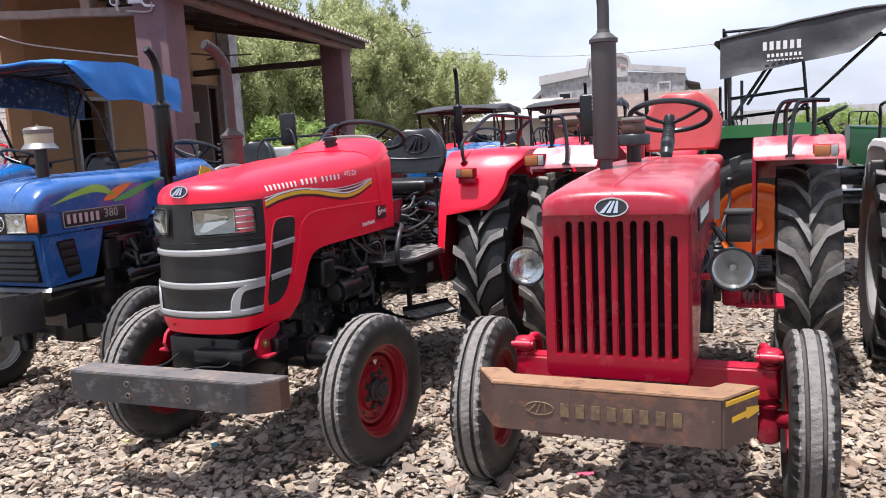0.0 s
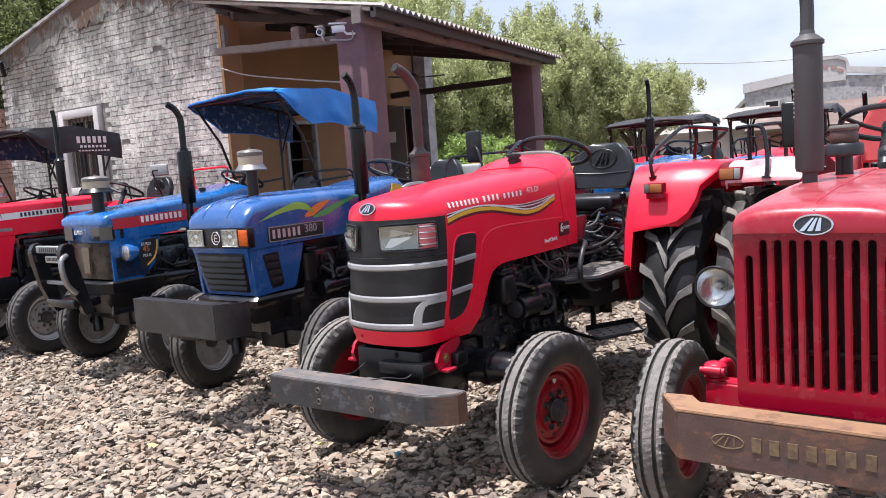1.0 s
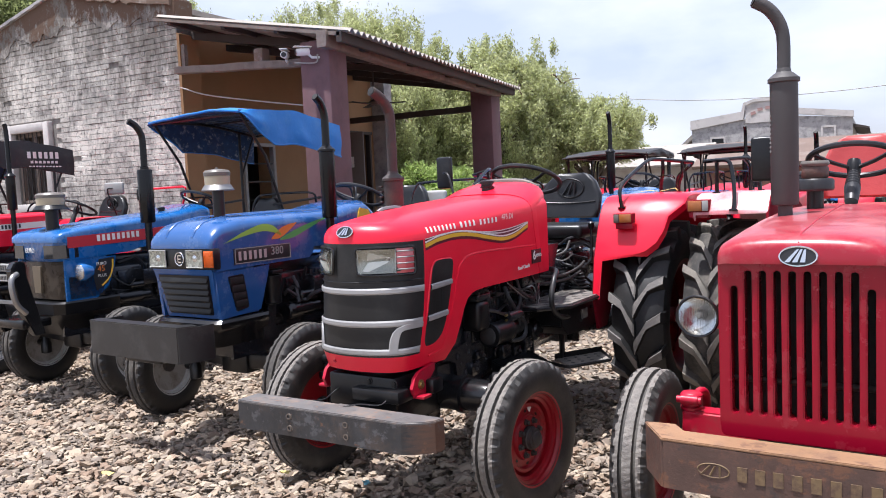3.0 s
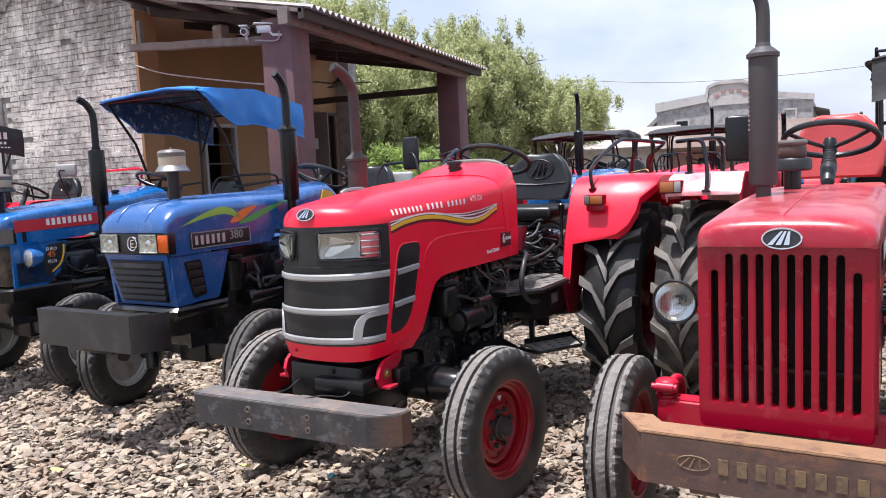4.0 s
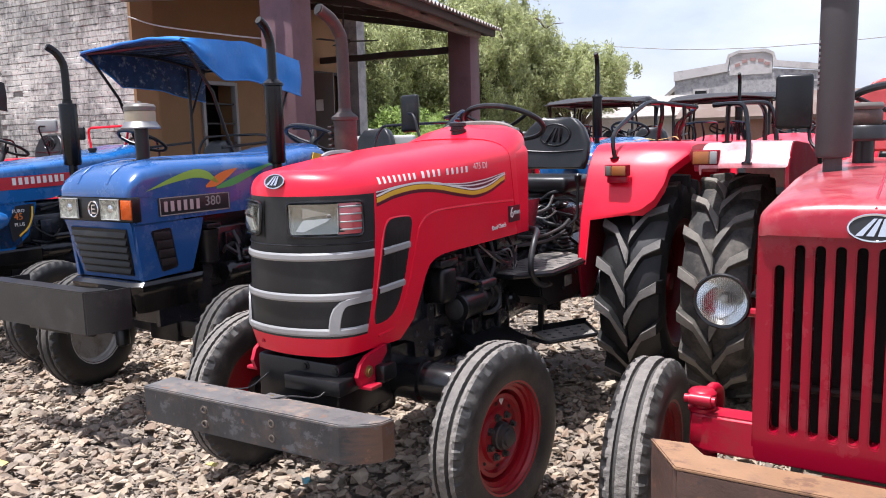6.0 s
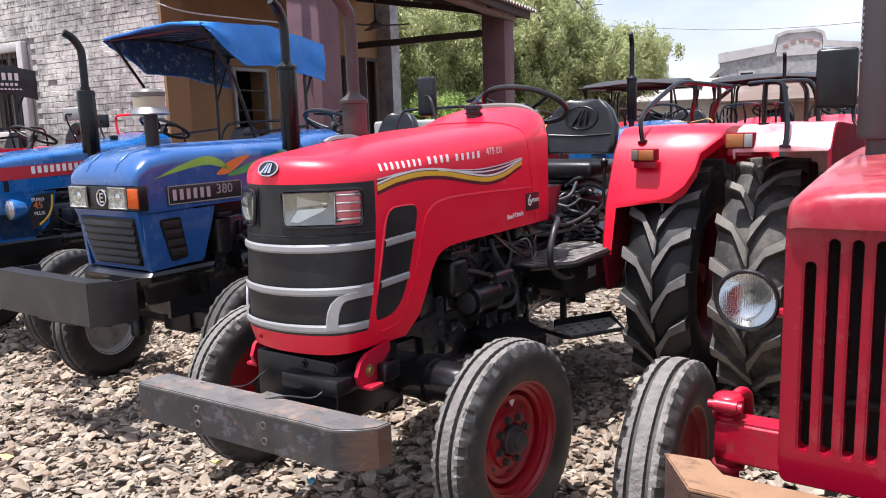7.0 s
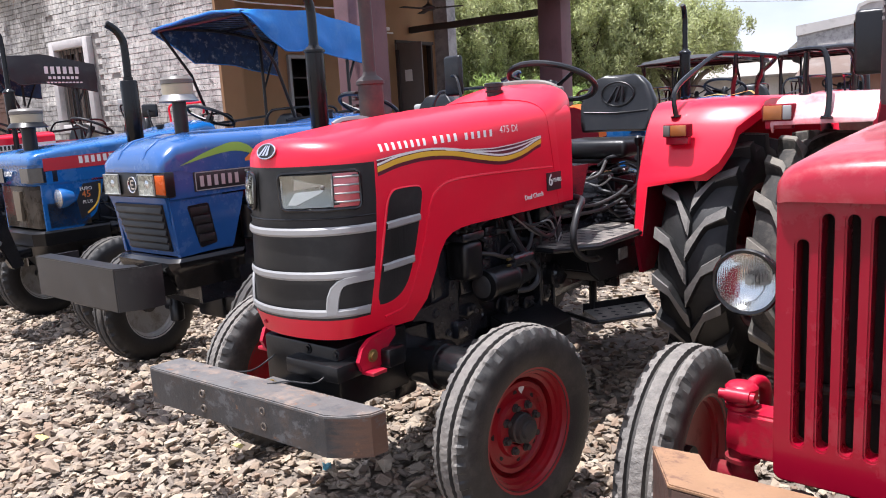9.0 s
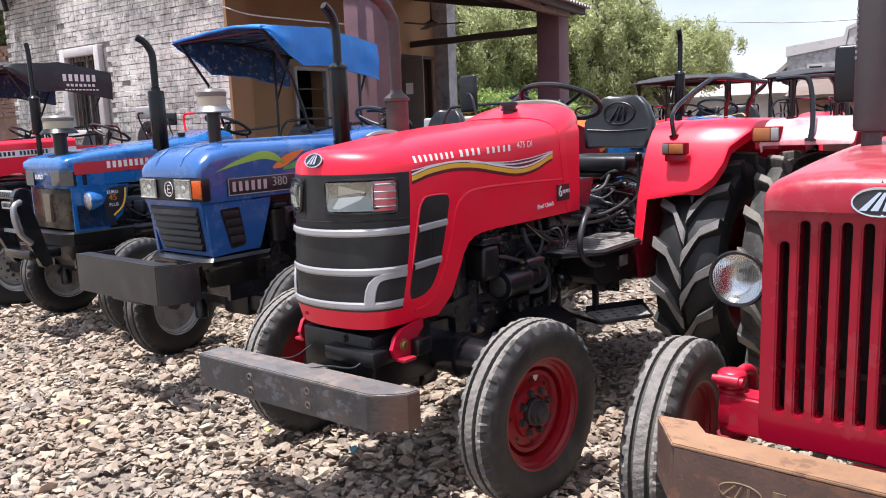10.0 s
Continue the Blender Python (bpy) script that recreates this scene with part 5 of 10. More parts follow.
def steering(parent, c, r=0.205, tilt=28, base=None, cuff=True):
    """Steering wheel tipped towards the driver, on its column."""
    rot = pose(*c, -tilt)
    bm = bmesh.new()
    tube(bm, [rot @ Vector((r * math.cos(a), r * math.sin(a), 0)) for a in [2 * math.pi * i / 36 for i in range(36)]], 0.0145, 8, loop=True)
    w = part("steering_wheel", bm, VINYL, parent)
    for a in (90, 210, 330):
        a = radians(a)
        bm = bmesh.new()
        tube(bm, [rot @ Vector((0, 0, -0.045)), rot @ Vector((r * 0.5 * math.cos(a), r * 0.5 * math.sin(a), -0.03)), rot @ Vector((r * math.cos(a), r * math.sin(a), 0))], 0.010, 6, 3)
        part("spoke", bm, BLACK, w)
    bm = bmesh.new()
    spin(bm, rot @ Vector((0, 0, 0.0)), rot.to_3x3() @ Vector((0, 0, -1)), [(-0.004, 0.001), (0, 0.028), (0.03, 0.034), (0.07, 0.03)], 16)
    part("steering_boss", bm, BLACK, w)
    bm = bmesh.new()
    end = base or (rot @ Vector((0, 0, -0.45)))
    top = rot @ Vector((0, 0, -0.05))
    d = Vector(end) - top
    prof = []
    for i in range(14):
        f = i / 13
        prof.append((d.length * f * 0.55, 0.020 + (0.005 if i % 2 else 0) + 0.012 * f))
    prof.append((d.length, 0.03))
    spin(bm, top, d, prof, 14)
    part("steering_column", bm, HOSE, w)
    return w


def seat(parent, c, material, w=0.48, back_h=0.36, emblem=False, plain=False):
    x, y, z = c                                        # middle of the cushion's top
    bm = bmesh.new()
    box(bm, (x, y, z - 0.05), (w, 0.42, 0.10), 0.035, seg=3)
    s = part("seat", bm, material, parent)
    bm = bmesh.new()
    rings = []
    for t in (0.0, 0.04, 0.2, 0.5, 0.8, 0.95, 1.0):
        ww = w * (0.44 + 0.06 * math.sin(t * 3.0)) * (1.0 - 0.75 * max(0.0, t - 0.42) ** 1.4) * (0.66 if t > 0.97 else (0.88 if t > 0.9 else 1.0))
        th = 0.05 * (0.5 if t in (0.0, 1.0) else 1.0)
        zz = z + 0.03 + t * back_h
        yy = y + 0.22 + t * 0.07
        ring = []
        for i in range(20):
            a = 2 * math.pi * i / 20
            ca, sa = math.cos(a), math.sin(a)
            px = ww * (abs(ca) ** 0.35) * (1 if ca >= 0 else -1)
            ring.append(Vector((x + px, yy + th * (abs(sa) ** 0.6) * (1 if sa >= 0 else -1) - 0.05 * (px / ww) ** 2, zz)))
        rings.append(ring)
    loft(bm, rings)
    b = part("backrest", bm, material, parent, angle=50)
    if emblem:
        bm = bmesh.new()
        tube(bm, [Vector((x + 0.105 * math.cos(a), y + 0.19 + 0.05 * 0.07, z + 0.03 + back_h * 0.66 + 0.070 * math.sin(a))) for a in [2 * math.pi * i / 24 for i in range(24)]], 0.006, 6, loop=True)
        for k in (-0.045, 0.0, 0.045):
            tube(bm, [(x + k - 0.016, y + 0.193, z + 0.03 + back_h * 0.53), (x + k * 0.4 + 0.020, y + 0.197, z + 0.03 + back_h * 0.80)], 0.008, 6)
        tube(bm, [(x - w * 0.42, y + 0.165, z + 0.03 + back_h * 0.36), (x, y + 0.185, z + 0.03 + back_h * 0.33), (x + w * 0.42, y + 0.165, z + 0.03 + back_h * 0.36)], 0.006, 6, 4)
        part("embossed_emblem", bm, VINYL, b)
    if not plain:
        bm = bmesh.new()
        for i in range(5):
            t = 0.33 - i * 0.05
            tube(bm, [Vector((x + 0.09 * math.cos(a), y + 0.09 * math.sin(a), z - 0.40 + t)) for a in [2 * math.pi * k / 16 for k in range(16)]], 0.012, 6, loop=True)
        box(bm, (x, y, z - 0.12), (0.26, 0.3, 0.03), 0.005)
        part("seat_suspension", bm, BLACK, parent)
    return s


def exhaust(parent, x, y, z0, muf0, muf1, tip, r_m, r_p, material, bend=(0.0, -0.10), flat=False, label=""):
    bm = bmesh.new()
    spin(bm, (x, y, 0), (0, 0, 1), [(muf0, r_p), (muf0 + 0.005, r_m * 0.93), (muf0 + 0.02, r_m), (muf1 - 0.012, r_m), (muf1 - 0.006, r_m * 0.97), (muf1, r_m * 0.9), (muf1 + 0.004, r_p * 1.25), (muf1 + 0.024, r_p * 1.25), (muf1 + 0.028, r_p)] if flat else [(muf0, r_p), (muf0 + 0.005, r_m * 0.93), (muf0 + 0.02, r_m), (muf1 - 0.03, r_m), (muf1 - 0.026, r_m * 1.14), (muf1 - 0.012, r_m * 1.14), (muf1 + 0.008, r_m * 0.72), (muf1 + 0.014, r_p * 1.15), (muf1 + 0.03, r_p)], 24)
    e = part("exhaust", bm, material, parent, label)
    bm = bmesh.new()
    cyl(bm, (x, y, z0), (x, y, muf0 + 0.01), r_p * 1.1)
    part("lower_pipe", bm, material, e)
    bm = bmesh.new()
    bx, by = bend
    pts = [(x, y, muf1), (x, y, tip - 0.16), (x + bx * 0.15, y + by * 0.15, tip - 0.09), (x + bx * 0.5, y + by * 0.5, tip - 0.035), (x + bx, y + by, tip)]
    tube(bm, pts, r_p, 14, 4)
    d = Vector((bx, by, 0.05)).normalized()
    bm.faces.ensure_lookup_table()
    part("tail_pipe", bm, material, e)
    # black disc on the closed pipe end paints its dark inside
    bm = bmesh.new()
    end = Vector(pts[-1])
    cyl(bm, end - d * 0.01, end + d * 0.006, r_p * 0.82, n=14)
    part("pipe_mouth", bm, MESHBLK, e, "black disc for the dark pipe mouth")
    return e


def precleaner(parent, x, y, z0, z1, r=0.075, bowl=CREAM, skirt=STEEL):
    bm = bmesh.new()
    cyl(bm, (x, y, z0), (x, y, z1 - 0.12), r * 0.45, n=18)
    e = part("air_intake", bm, BLACK, parent)
    bm = bmesh.new()
    spin(bm, (x, y, z1 - 0.14), (0, 0, 1), [(0.0, r * 0.5), (-0.006, r * 1.22), (0.0, r * 1.25), (0.034, r * 0.99), (0.036, r * 0.5)], 24)
    part("intake_skirt", bm, skirt, e, "flared skirt")
    bm = bmesh.new()
    spin(bm, (x, y, z1 - 0.11), (0, 0, 1), [(0.0, r * 0.9), (0.004, r * 0.96), (0.062, r * 0.98), (0.066, r * 0.9)], 24)
    part("intake_bowl", bm, bowl, e, "cream plastic bowl")
    bm = bmesh.new()
    spin(bm, (x, y, z1 - 0.045), (0, 0, 1), [(0.0, r * 1.0), (0.022, r * 1.02), (0.036, r * 0.9), (0.043, r * 0.4), (0.045, r * 0.12), (0.055, r * 0.1), (0.056, 0.001)], 24)
    part("intake_cap", bm, GREYCAP, e)
    return e


def hood_shell(bm, secs, n=7, close_front=True, close_back=True, power=0.5):
    """Bonnet from sections (y, half width, lower edge, shoulder, crown)."""
    rings = []
    for y, hw, zb, zs, zt in secs:
        half = [(hw, zb), (hw, zb + (zs - zb) * 0.5), (hw, zs)]
        for i in range(1, n + 1):
            a = math.pi / 2 * i / n
            half.append((hw * math.cos(a) ** power if i < n else 0.0, zs + (zt - zs) * math.sin(a) ** 0.75))
        ring = [Vector((a, y, b)) for a, b in half] + [Vector((-a, y, b)) for a, b in half[-2::-1]]
        rings.append(ring)
    loft(bm, rings, closed=False)
    bm.verts.ensure_lookup_table()
    k = len(rings[0])
    if close_front:
        bm.faces.new([bm.verts[i] for i in range(k)][::-1])
    if close_back:
        t = len(bm.verts) - k
        bm.faces.new([bm.verts[t + i] for i in range(k)])
    return bm


def chassis(parent, rnd, axle_mat, axle_z=0.36, span=0.56, y_rear=1.95, nose_y=-0.35, body=ENGINE, detail=1.0, knob_mat=None, tube_axle=False, beam_z=0.10, flanks=True, knobs=True, spare=False):
    """Front beam and kingpins, engine, gearbox, rear axle, pipes and hoses, footboards, step."""
    bm = bmesh.new()
    if tube_axle:
        spin(bm, (-span + 0.06, 0, axle_z + 0.175), (1, 0, 0), [(0, 0.05), (0.02, 0.066), (0.10, 0.078), (0.20, 0.082), (0.205, 0.098), (0.235, 0.098), (0.24, 0.088), (2 * span - 0.36, 0.088), (2 * span - 0.355, 0.098), (2 * span - 0.325, 0.098), (2 * span - 0.32, 0.082), (2 * span - 0.22, 0.078), (2 * span - 0.14, 0.066), (2 * span - 0.12, 0.05)], 24)
    else:
        for s in (-1, 1):
            box(bm, (s * span * 0.5, 0.0, axle_z + beam_z), (span * 1.0, 0.10, 0.105), 0.012, rot=Matrix.Rotation(-s * 0.05, 4, 'Y'))
    box(bm, (0, 0.0, axle_z + 0.09), (0.26, 0.14, 0.17), 0.02)
    part("front_axle", bm, axle_mat, parent)
    for s in (-1, 1):
        bm = bmesh.new()
        zt = axle_z + (0.27 if knobs else 0.07)
        spin(bm, (s * (span - 0.035), 0, axle_z - 0.10), (0, 0, 1), [(0, 0.03), (0.01, 0.045), (0.10, 0.045), (0.12, 0.034), (zt - axle_z + 0.08, 0.034), (zt - axle_z + 0.086, 0.050), (zt - axle_z + 0.098, 0.050), (zt - axle_z + 0.102, 0.040), (zt - axle_z + 0.128, 0.040), (zt - axle_z + 0.134, 0.036), (zt - axle_z + 0.137, 0.018), (zt - axle_z + 0.150, 0.016), (zt - axle_z + 0.151, 0.001)], 16)
        if knobs:
            box(bm, (s * (span - 0.05), 0.035, zt - 0.06), (0.09, 0.10, 0.035), 0.008)
            box(bm, (s * (span - 0.045), -0.04, zt - 0.075), (0.10, 0.06, 0.05), 0.014)
            spin(bm, (s * (span - 0.095), -0.03, zt + 0.018), (s, 0, 0), [(0, 0.012), (0.004, 0.022), (0.03, 0.022), (0.034, 0.028), (0.085, 0.028), (0.09, 0.02), (0.115, 0.02), (0.118, 0.006)], 12)
        cyl(bm, (s * (span - 0.05), 0.0, axle_z), (s * (span + 0.05), 0, axle_z), 0.035)
        part("kingpin", bm, knob_mat or axle_mat, parent)
    bm = bmesh.new()
    cyl(bm, (-span + 0.08, 0.17, axle_z + 0.05), (span - 0.08, 0.17, axle_z + 0.05), 0.014, n=10)
    for s in (-1, 1):
        cyl(bm, (s * (span - 0.16), 0.17, axle_z + 0.05), (s * (span - 0.06), 0.17, axle_z + 0.05), 0.024, n=10)
        box(bm, (s * (span - 0.05), 0.10, axle_z + 0.05), (0.04, 0.18, 0.03), 0.006)
    part("tie_rod", bm, IRON, parent)
    # engine
    bm = bmesh.new()
    box(bm, (0, 0.42, 0.78), (0.36, 0.82, 0.50), 0.015)
    for i in range(4):
        box(bm, (0.185, 0.14 + i * 0.19, 0.86), (0.05, 0.10, 0.26), 0.01)
        box(bm, (-0.185, 0.14 + i * 0.19, 0.86), (0.05, 0.10, 0.26), 0.01)
    box(bm, (0, 0.42, 0.54), (0.30, 0.78, 0.14), 0.02)
    box(bm, (0, 0.45, 1.07), (0.26, 0.66, 0.12), 0.02)
    part("engine_block", bm, body, parent)
    bm = bmesh.new()
    box(bm, (0, 0.0, 0.60), (0.34, 0.42, 0.20), 0.02)
    for s in (-1, 1):
        prism(bm, [(-0.24, 0.50), (0.35, 0.50), (0.42, 0.60), (0.40, 0.80), (0.30, 0.78), (0.26, 0.66), (-0.24, 0.68)], "x", s * 0.17, s * 0.20)
    part("front_support", bm, body, parent)
    bm = bmesh.new()
    loft(bm, [[Vector((sx * w, y, zc + sz * h)) for sx, sz in ((-1, -0.7), (-0.7, -1), (0.7, -1), (1, -0.7), (1, 0.7), (0.7, 1), (-0.7, 1), (-1, 0.7))]
              for s2, z0, y, w, h, zc in ((1, 0, 0.82, 0.22, 0.24, 0.74), (1, 0, 0.95, 0.21, 0.23, 0.72), (1, 0, 1.05, 0.17, 0.18, 0.70), (1, 0, 1.45, 0.17, 0.18, 0.70), (1, 0, 1.60, 0.22, 0.22, 0.70), (1, 0, 2.25, 0.22, 0.22, 0.70), (1, 0, 2.30, 0.18, 0.18, 0.70))])
    part("gearbox", bm, body, parent)
    for y, w in ((0.84, 0.25), (1.03, 0.20), (1.62, 0.25)):
        bm = bmesh.new()
        box(bm, (0, y, 0.72), (w * 2, 0.03, 0.46), 0.01)
        part("flange", bm, body, parent)
    bm = bmesh.new()
    spin(bm, (-0.62, y_rear, 0.64), (1, 0, 0), [(0, 0.09), (0.02, 0.13), (0.14, 0.13), (0.18, 0.10), (0.42, 0.14), (0.82, 0.14), (1.06, 0.10), (1.10, 0.13), (1.22, 0.13), (1.24, 0.09)], 20)
    part("rear_axle", bm, body, parent)
    for s in ((1, -1) if flanks and not spare else ()):
        bm = bmesh.new()
        spin(bm, (s * 0.255, 0.10, 0.83), (0, 0, 1), [(0, 0.04), (0.01, 0.058), (0.16, 0.058), (0.17, 0.064), (0.20, 0.064), (0.205, 0.05), (0.23, 0.03)], 18)
        box(bm, (s * 0.25, 0.10, 1.055), (0.13, 0.10, 0.03), 0.006)
        part("fuel_filter", bm, BLACK, parent)
        bm = bmesh.new()
        spin(bm, (s * 0.26, 0.20, 0.76), (0, 1, 0), [(0, 0.05), (0.01, 0.062), (0.05, 0.066), (0.06, 0.058), (0.24, 0.058), (0.25, 0.045), (0.33, 0.045), (0.335, 0.02)], 18)
        spin(bm, (s * 0.28, 0.32, 0.86), (0, 1, 0), [(0, 0.02), (0.01, 0.034), (0.14, 0.034), (0.15, 0.02)], 14)
        part("starter_motor", bm, BLACK_GLOSS, parent)
        bm = bmesh.new()
        box(bm, (s * 0.24, 0.60, 0.92), (0.12, 0.26, 0.14), 0.015)
        for i in range(4):
            cyl(bm, (s * 0.25, 0.50 + i * 0.06, 0.98), (s * 0.25, 0.50 + i * 0.06, 1.03), 0.013, n=8)
        part("injection_pump", bm, body, parent)
        bm = bmesh.new()
        prism(bm, [(0.0, 0.60), (0.09, 0.58), (0.12, 0.66), (0.10, 0.72), (0.13, 0.78), (0.10, 0.90), (0.05, 0.90), (0.05, 0.75), (0.0, 0.70)], "x", s * 0.235, s * 0.25)
        part("bracket", bm, body, parent)
        bm = bmesh.new()
        box(bm, (s * 0.30, 0.72, 0.56), (0.18, 0.30, 0.13), 0.012)
        part("tool_box", bm, BLACK, parent)
        bm = bmesh.new()
        box(bm, (s * 0.42, 1.32, 0.45), (0.24, 0.32, 0.022), 0.005)
        box(bm, (s * 0.42, 1.165, 0.462), (0.24, 0.012, 0.045), 0.004)
        box(bm, (s * 0.535, 1.32, 0.462), (0.012, 0.32, 0.04), 0.004)
        for k in range(3):
            for j in range(3):
                box(bm, (s * (0.35 + k * 0.07), 1.22 + j * 0.09, 0.464), (0.035, 0.02, 0.006))
        box(bm, (s * 0.22, 1.30, 0.445), (0.20, 0.06, 0.03), 0.005)
        box(bm, (s * 0.16, 1.34, 0.52), (0.03, 0.10, 0.14), 0.005)
        part("step", bm, BLACK, parent)
    for s in ((1, -1) if flanks else ()):
        # footboard with raised pads
        bm = bmesh.new()
        box(bm, (s * 0.36, 1.20, 0.80), (0.34, 0.46, 0.02), 0.006)
        for i in range(4):
            for j in range(5):
                box(bm, (s * (0.24 + i * 0.08), 1.03 + j * 0.085, 0.812), (0.045, 0.022, 0.008))
        part("footboard", bm, BLACK, parent)
        # hoses and steel pipes
        for i in range(int(9 * detail)):
            y = rnd.uniform(0.1, 0.95)
            z = rnd.uniform(0.78, 1.10)
            p = [(s * rnd.uniform(0.18, 0.26), y, z)]
            for _ in range(3):
                q = p[-1]
                p.append((s * min(0.34, max(0.19, abs(q[0]) + rnd.uniform(-0.05, 0.06))), q[1] + rnd.uniform(-0.03, 0.16), max(0.58, min(1.10, q[2] + rnd.uniform(-0.14, 0.11)))))
            bm = bmesh.new()
            tube(bm, p, rnd.choice((0.006, 0.008, 0.011, 0.015)), 6, 4)
            part("hose", bm, rnd.choice((HOSE, HOSE, HOSE, IRON, STEEL)), parent)
        for i in range(int(4 * detail)):
            y = rnd.uniform(1.05, 1.6)
            bm = bmesh.new()
            tube(bm, [(s * 0.2, y, rnd.uniform(0.55, 0.8)), (s * rnd.uniform(0.22, 0.34), y + 0.1, rnd.uniform(0.6, 0.95)), (s * rnd.uniform(0.15, 0.3), y + 0.3, rnd.uniform(0.55, 0.8))], rnd.choice((0.008, 0.012)), 6, 4)
            part("control_rod", bm, IRON, parent)
        # gear levers with gaiters
        bm = bmesh.new()
        spin(bm, (s * 0.24, 1.36, 0.80), (0, 0, 1), [(0, 0.055)] + [(0.012 + i * 0.012, 0.05 - i * 0.004 + (0.006 if i % 2 else -0.004)) for i in range(9)], 14)
        tube(bm, [(s * 0.24, 1.36, 0.90), (s * 0.27, 1.40, 1.00), (s * 0.30, 1.50, 1.10), (s * 0.30, 1.52, 1.22)], 0.009, 8, 4)
        spin(bm, (s * 0.30, 1.52, 1.20), (0, 0, 1), [(0, 0.012), (0.01, 0.020), (0.045, 0.022), (0.055, 0.012), (0.056, 0.001)], 12)
        part("gear_lever", bm, HOSE, parent)
        bm = bmesh.new()
        tube(bm, [(s * 0.20, 1.08, 0.74), (s * 0.30, 1.05, 0.74), (s * 0.36, 1.04, 0.80), (s * 0.33, 1.03, 0.93), (s * 0.24, 1.05, 1.02), (s * 0.2, 1.1, 1.05)], 0.013, 8, 5)
        part("pedal_arm", bm, HOSE, parent)
    bm = bmesh.new()
    box(bm, (0, 1.15, 1.02), (0.36, 0.40, 0.16), 0.02)
    box(bm, (0, 1.5, 0.95), (0.30, 0.35, 0.10), 0.02)
    box(bm, (0, 2.0, 1.0), (0.36, 0.5, 0.18), 0.03)
    part("transmission_cover", bm, body, parent)


def bolt_part(parent, c, d, r=0.018, material=IRON):
    bm = bmesh.new()
    spin(bm, c, d, [(0, r), (0.004, r), (0.005, r * 0.62), (0.012, r * 0.60), (0.0125, 0.001)], 10)
    part("bolt", bm, material, parent)


def emblem(parent, m, rx=0.05, rz=0.032):
    """A dark oval badge with a chrome rim and three slanted strokes."""
    bm = bmesh.new()
    bmesh.ops.create_circle(bm, cap_ends=True, segments=28, radius=1.0, matrix=m @ pose(0, 0, 0, 90) @ Matrix.Diagonal((rx, rz, 1, 1)))
    got = bmesh.ops.extrude_face_region(bm, geom=bm.faces[:])
    bmesh.ops.translate(bm, verts=[v for v in got["geom"] if isinstance(v, bmesh.types.BMVert)], vec=m.to_3x3() @ Vector((0, -0.008, 0)))
    badge = part("badge", bm, DECAL_BK, parent, "dark oval badge with chrome rim")
    bm = bmesh.new()
    tube(bm, [m @ Vector((rx * math.cos(a), -0.008, rz * math.sin(a))) for a in [2 * math.pi * i / 28 for i in range(28)]], rx * 0.06, 6, loop=True)
    part("badge_rim", bm, CHROME, badge)
    for k in (-0.42, 0.0, 0.42):
        bm = bmesh.new()
        corner = [m @ Vector((rx * (k * 1.0 - 0.30), -0.010, -rz * 0.62)), m @ Vector((rx * (k * 1.0 - 0.02), -0.010, -rz * 0.62)), m @ Vector((rx * (k * 0.45 + 0.26), -0.010, rz * 0.72)), m @ Vector((rx * (k * 0.45 + 0.14), -0.010, rz * 0.72))]
        f = bm.faces.new([bm.verts.new(p) for p in corner])
        ext = bmesh.ops.extrude_face_region(bm, geom=[f])
        bmesh.ops.translate(bm, verts=[v for v in ext["geom"] if isinstance(v, bmesh.types.BMVert)], vec=m.to_3x3() @ Vector((0, -0.003, 0)))
        part("badge_stroke", bm, CHROME, badge)
    return badge


def mirror(parent, c, foot, w=0.13, h=0.22, face=0.0, rear=-1):
    bm = bmesh.new()
    box(bm, c, (w, 0.035, h), 0.016, rot=Matrix.Rotation(face, 4, 'Z'), seg=3)
    mm = part("mirror", bm, BLACK, parent)
    bm = bmesh.new()
    cx, cy, cz = c
    fx, fy, fz = foot
    tube(bm, [(cx, cy + rear * 0.02, cz), (cx - 0.06 * (1 if cx > fx else -1), cy + rear * 0.05, cz - 0.02), ((cx + fx) / 2, (cy + fy) / 2 + rear * 0.03, (cz + fz) / 2 - 0.05), foot], 0.008, 6, 4)
    part("mirror_stalk", bm, BLACK, mm)
    return mm


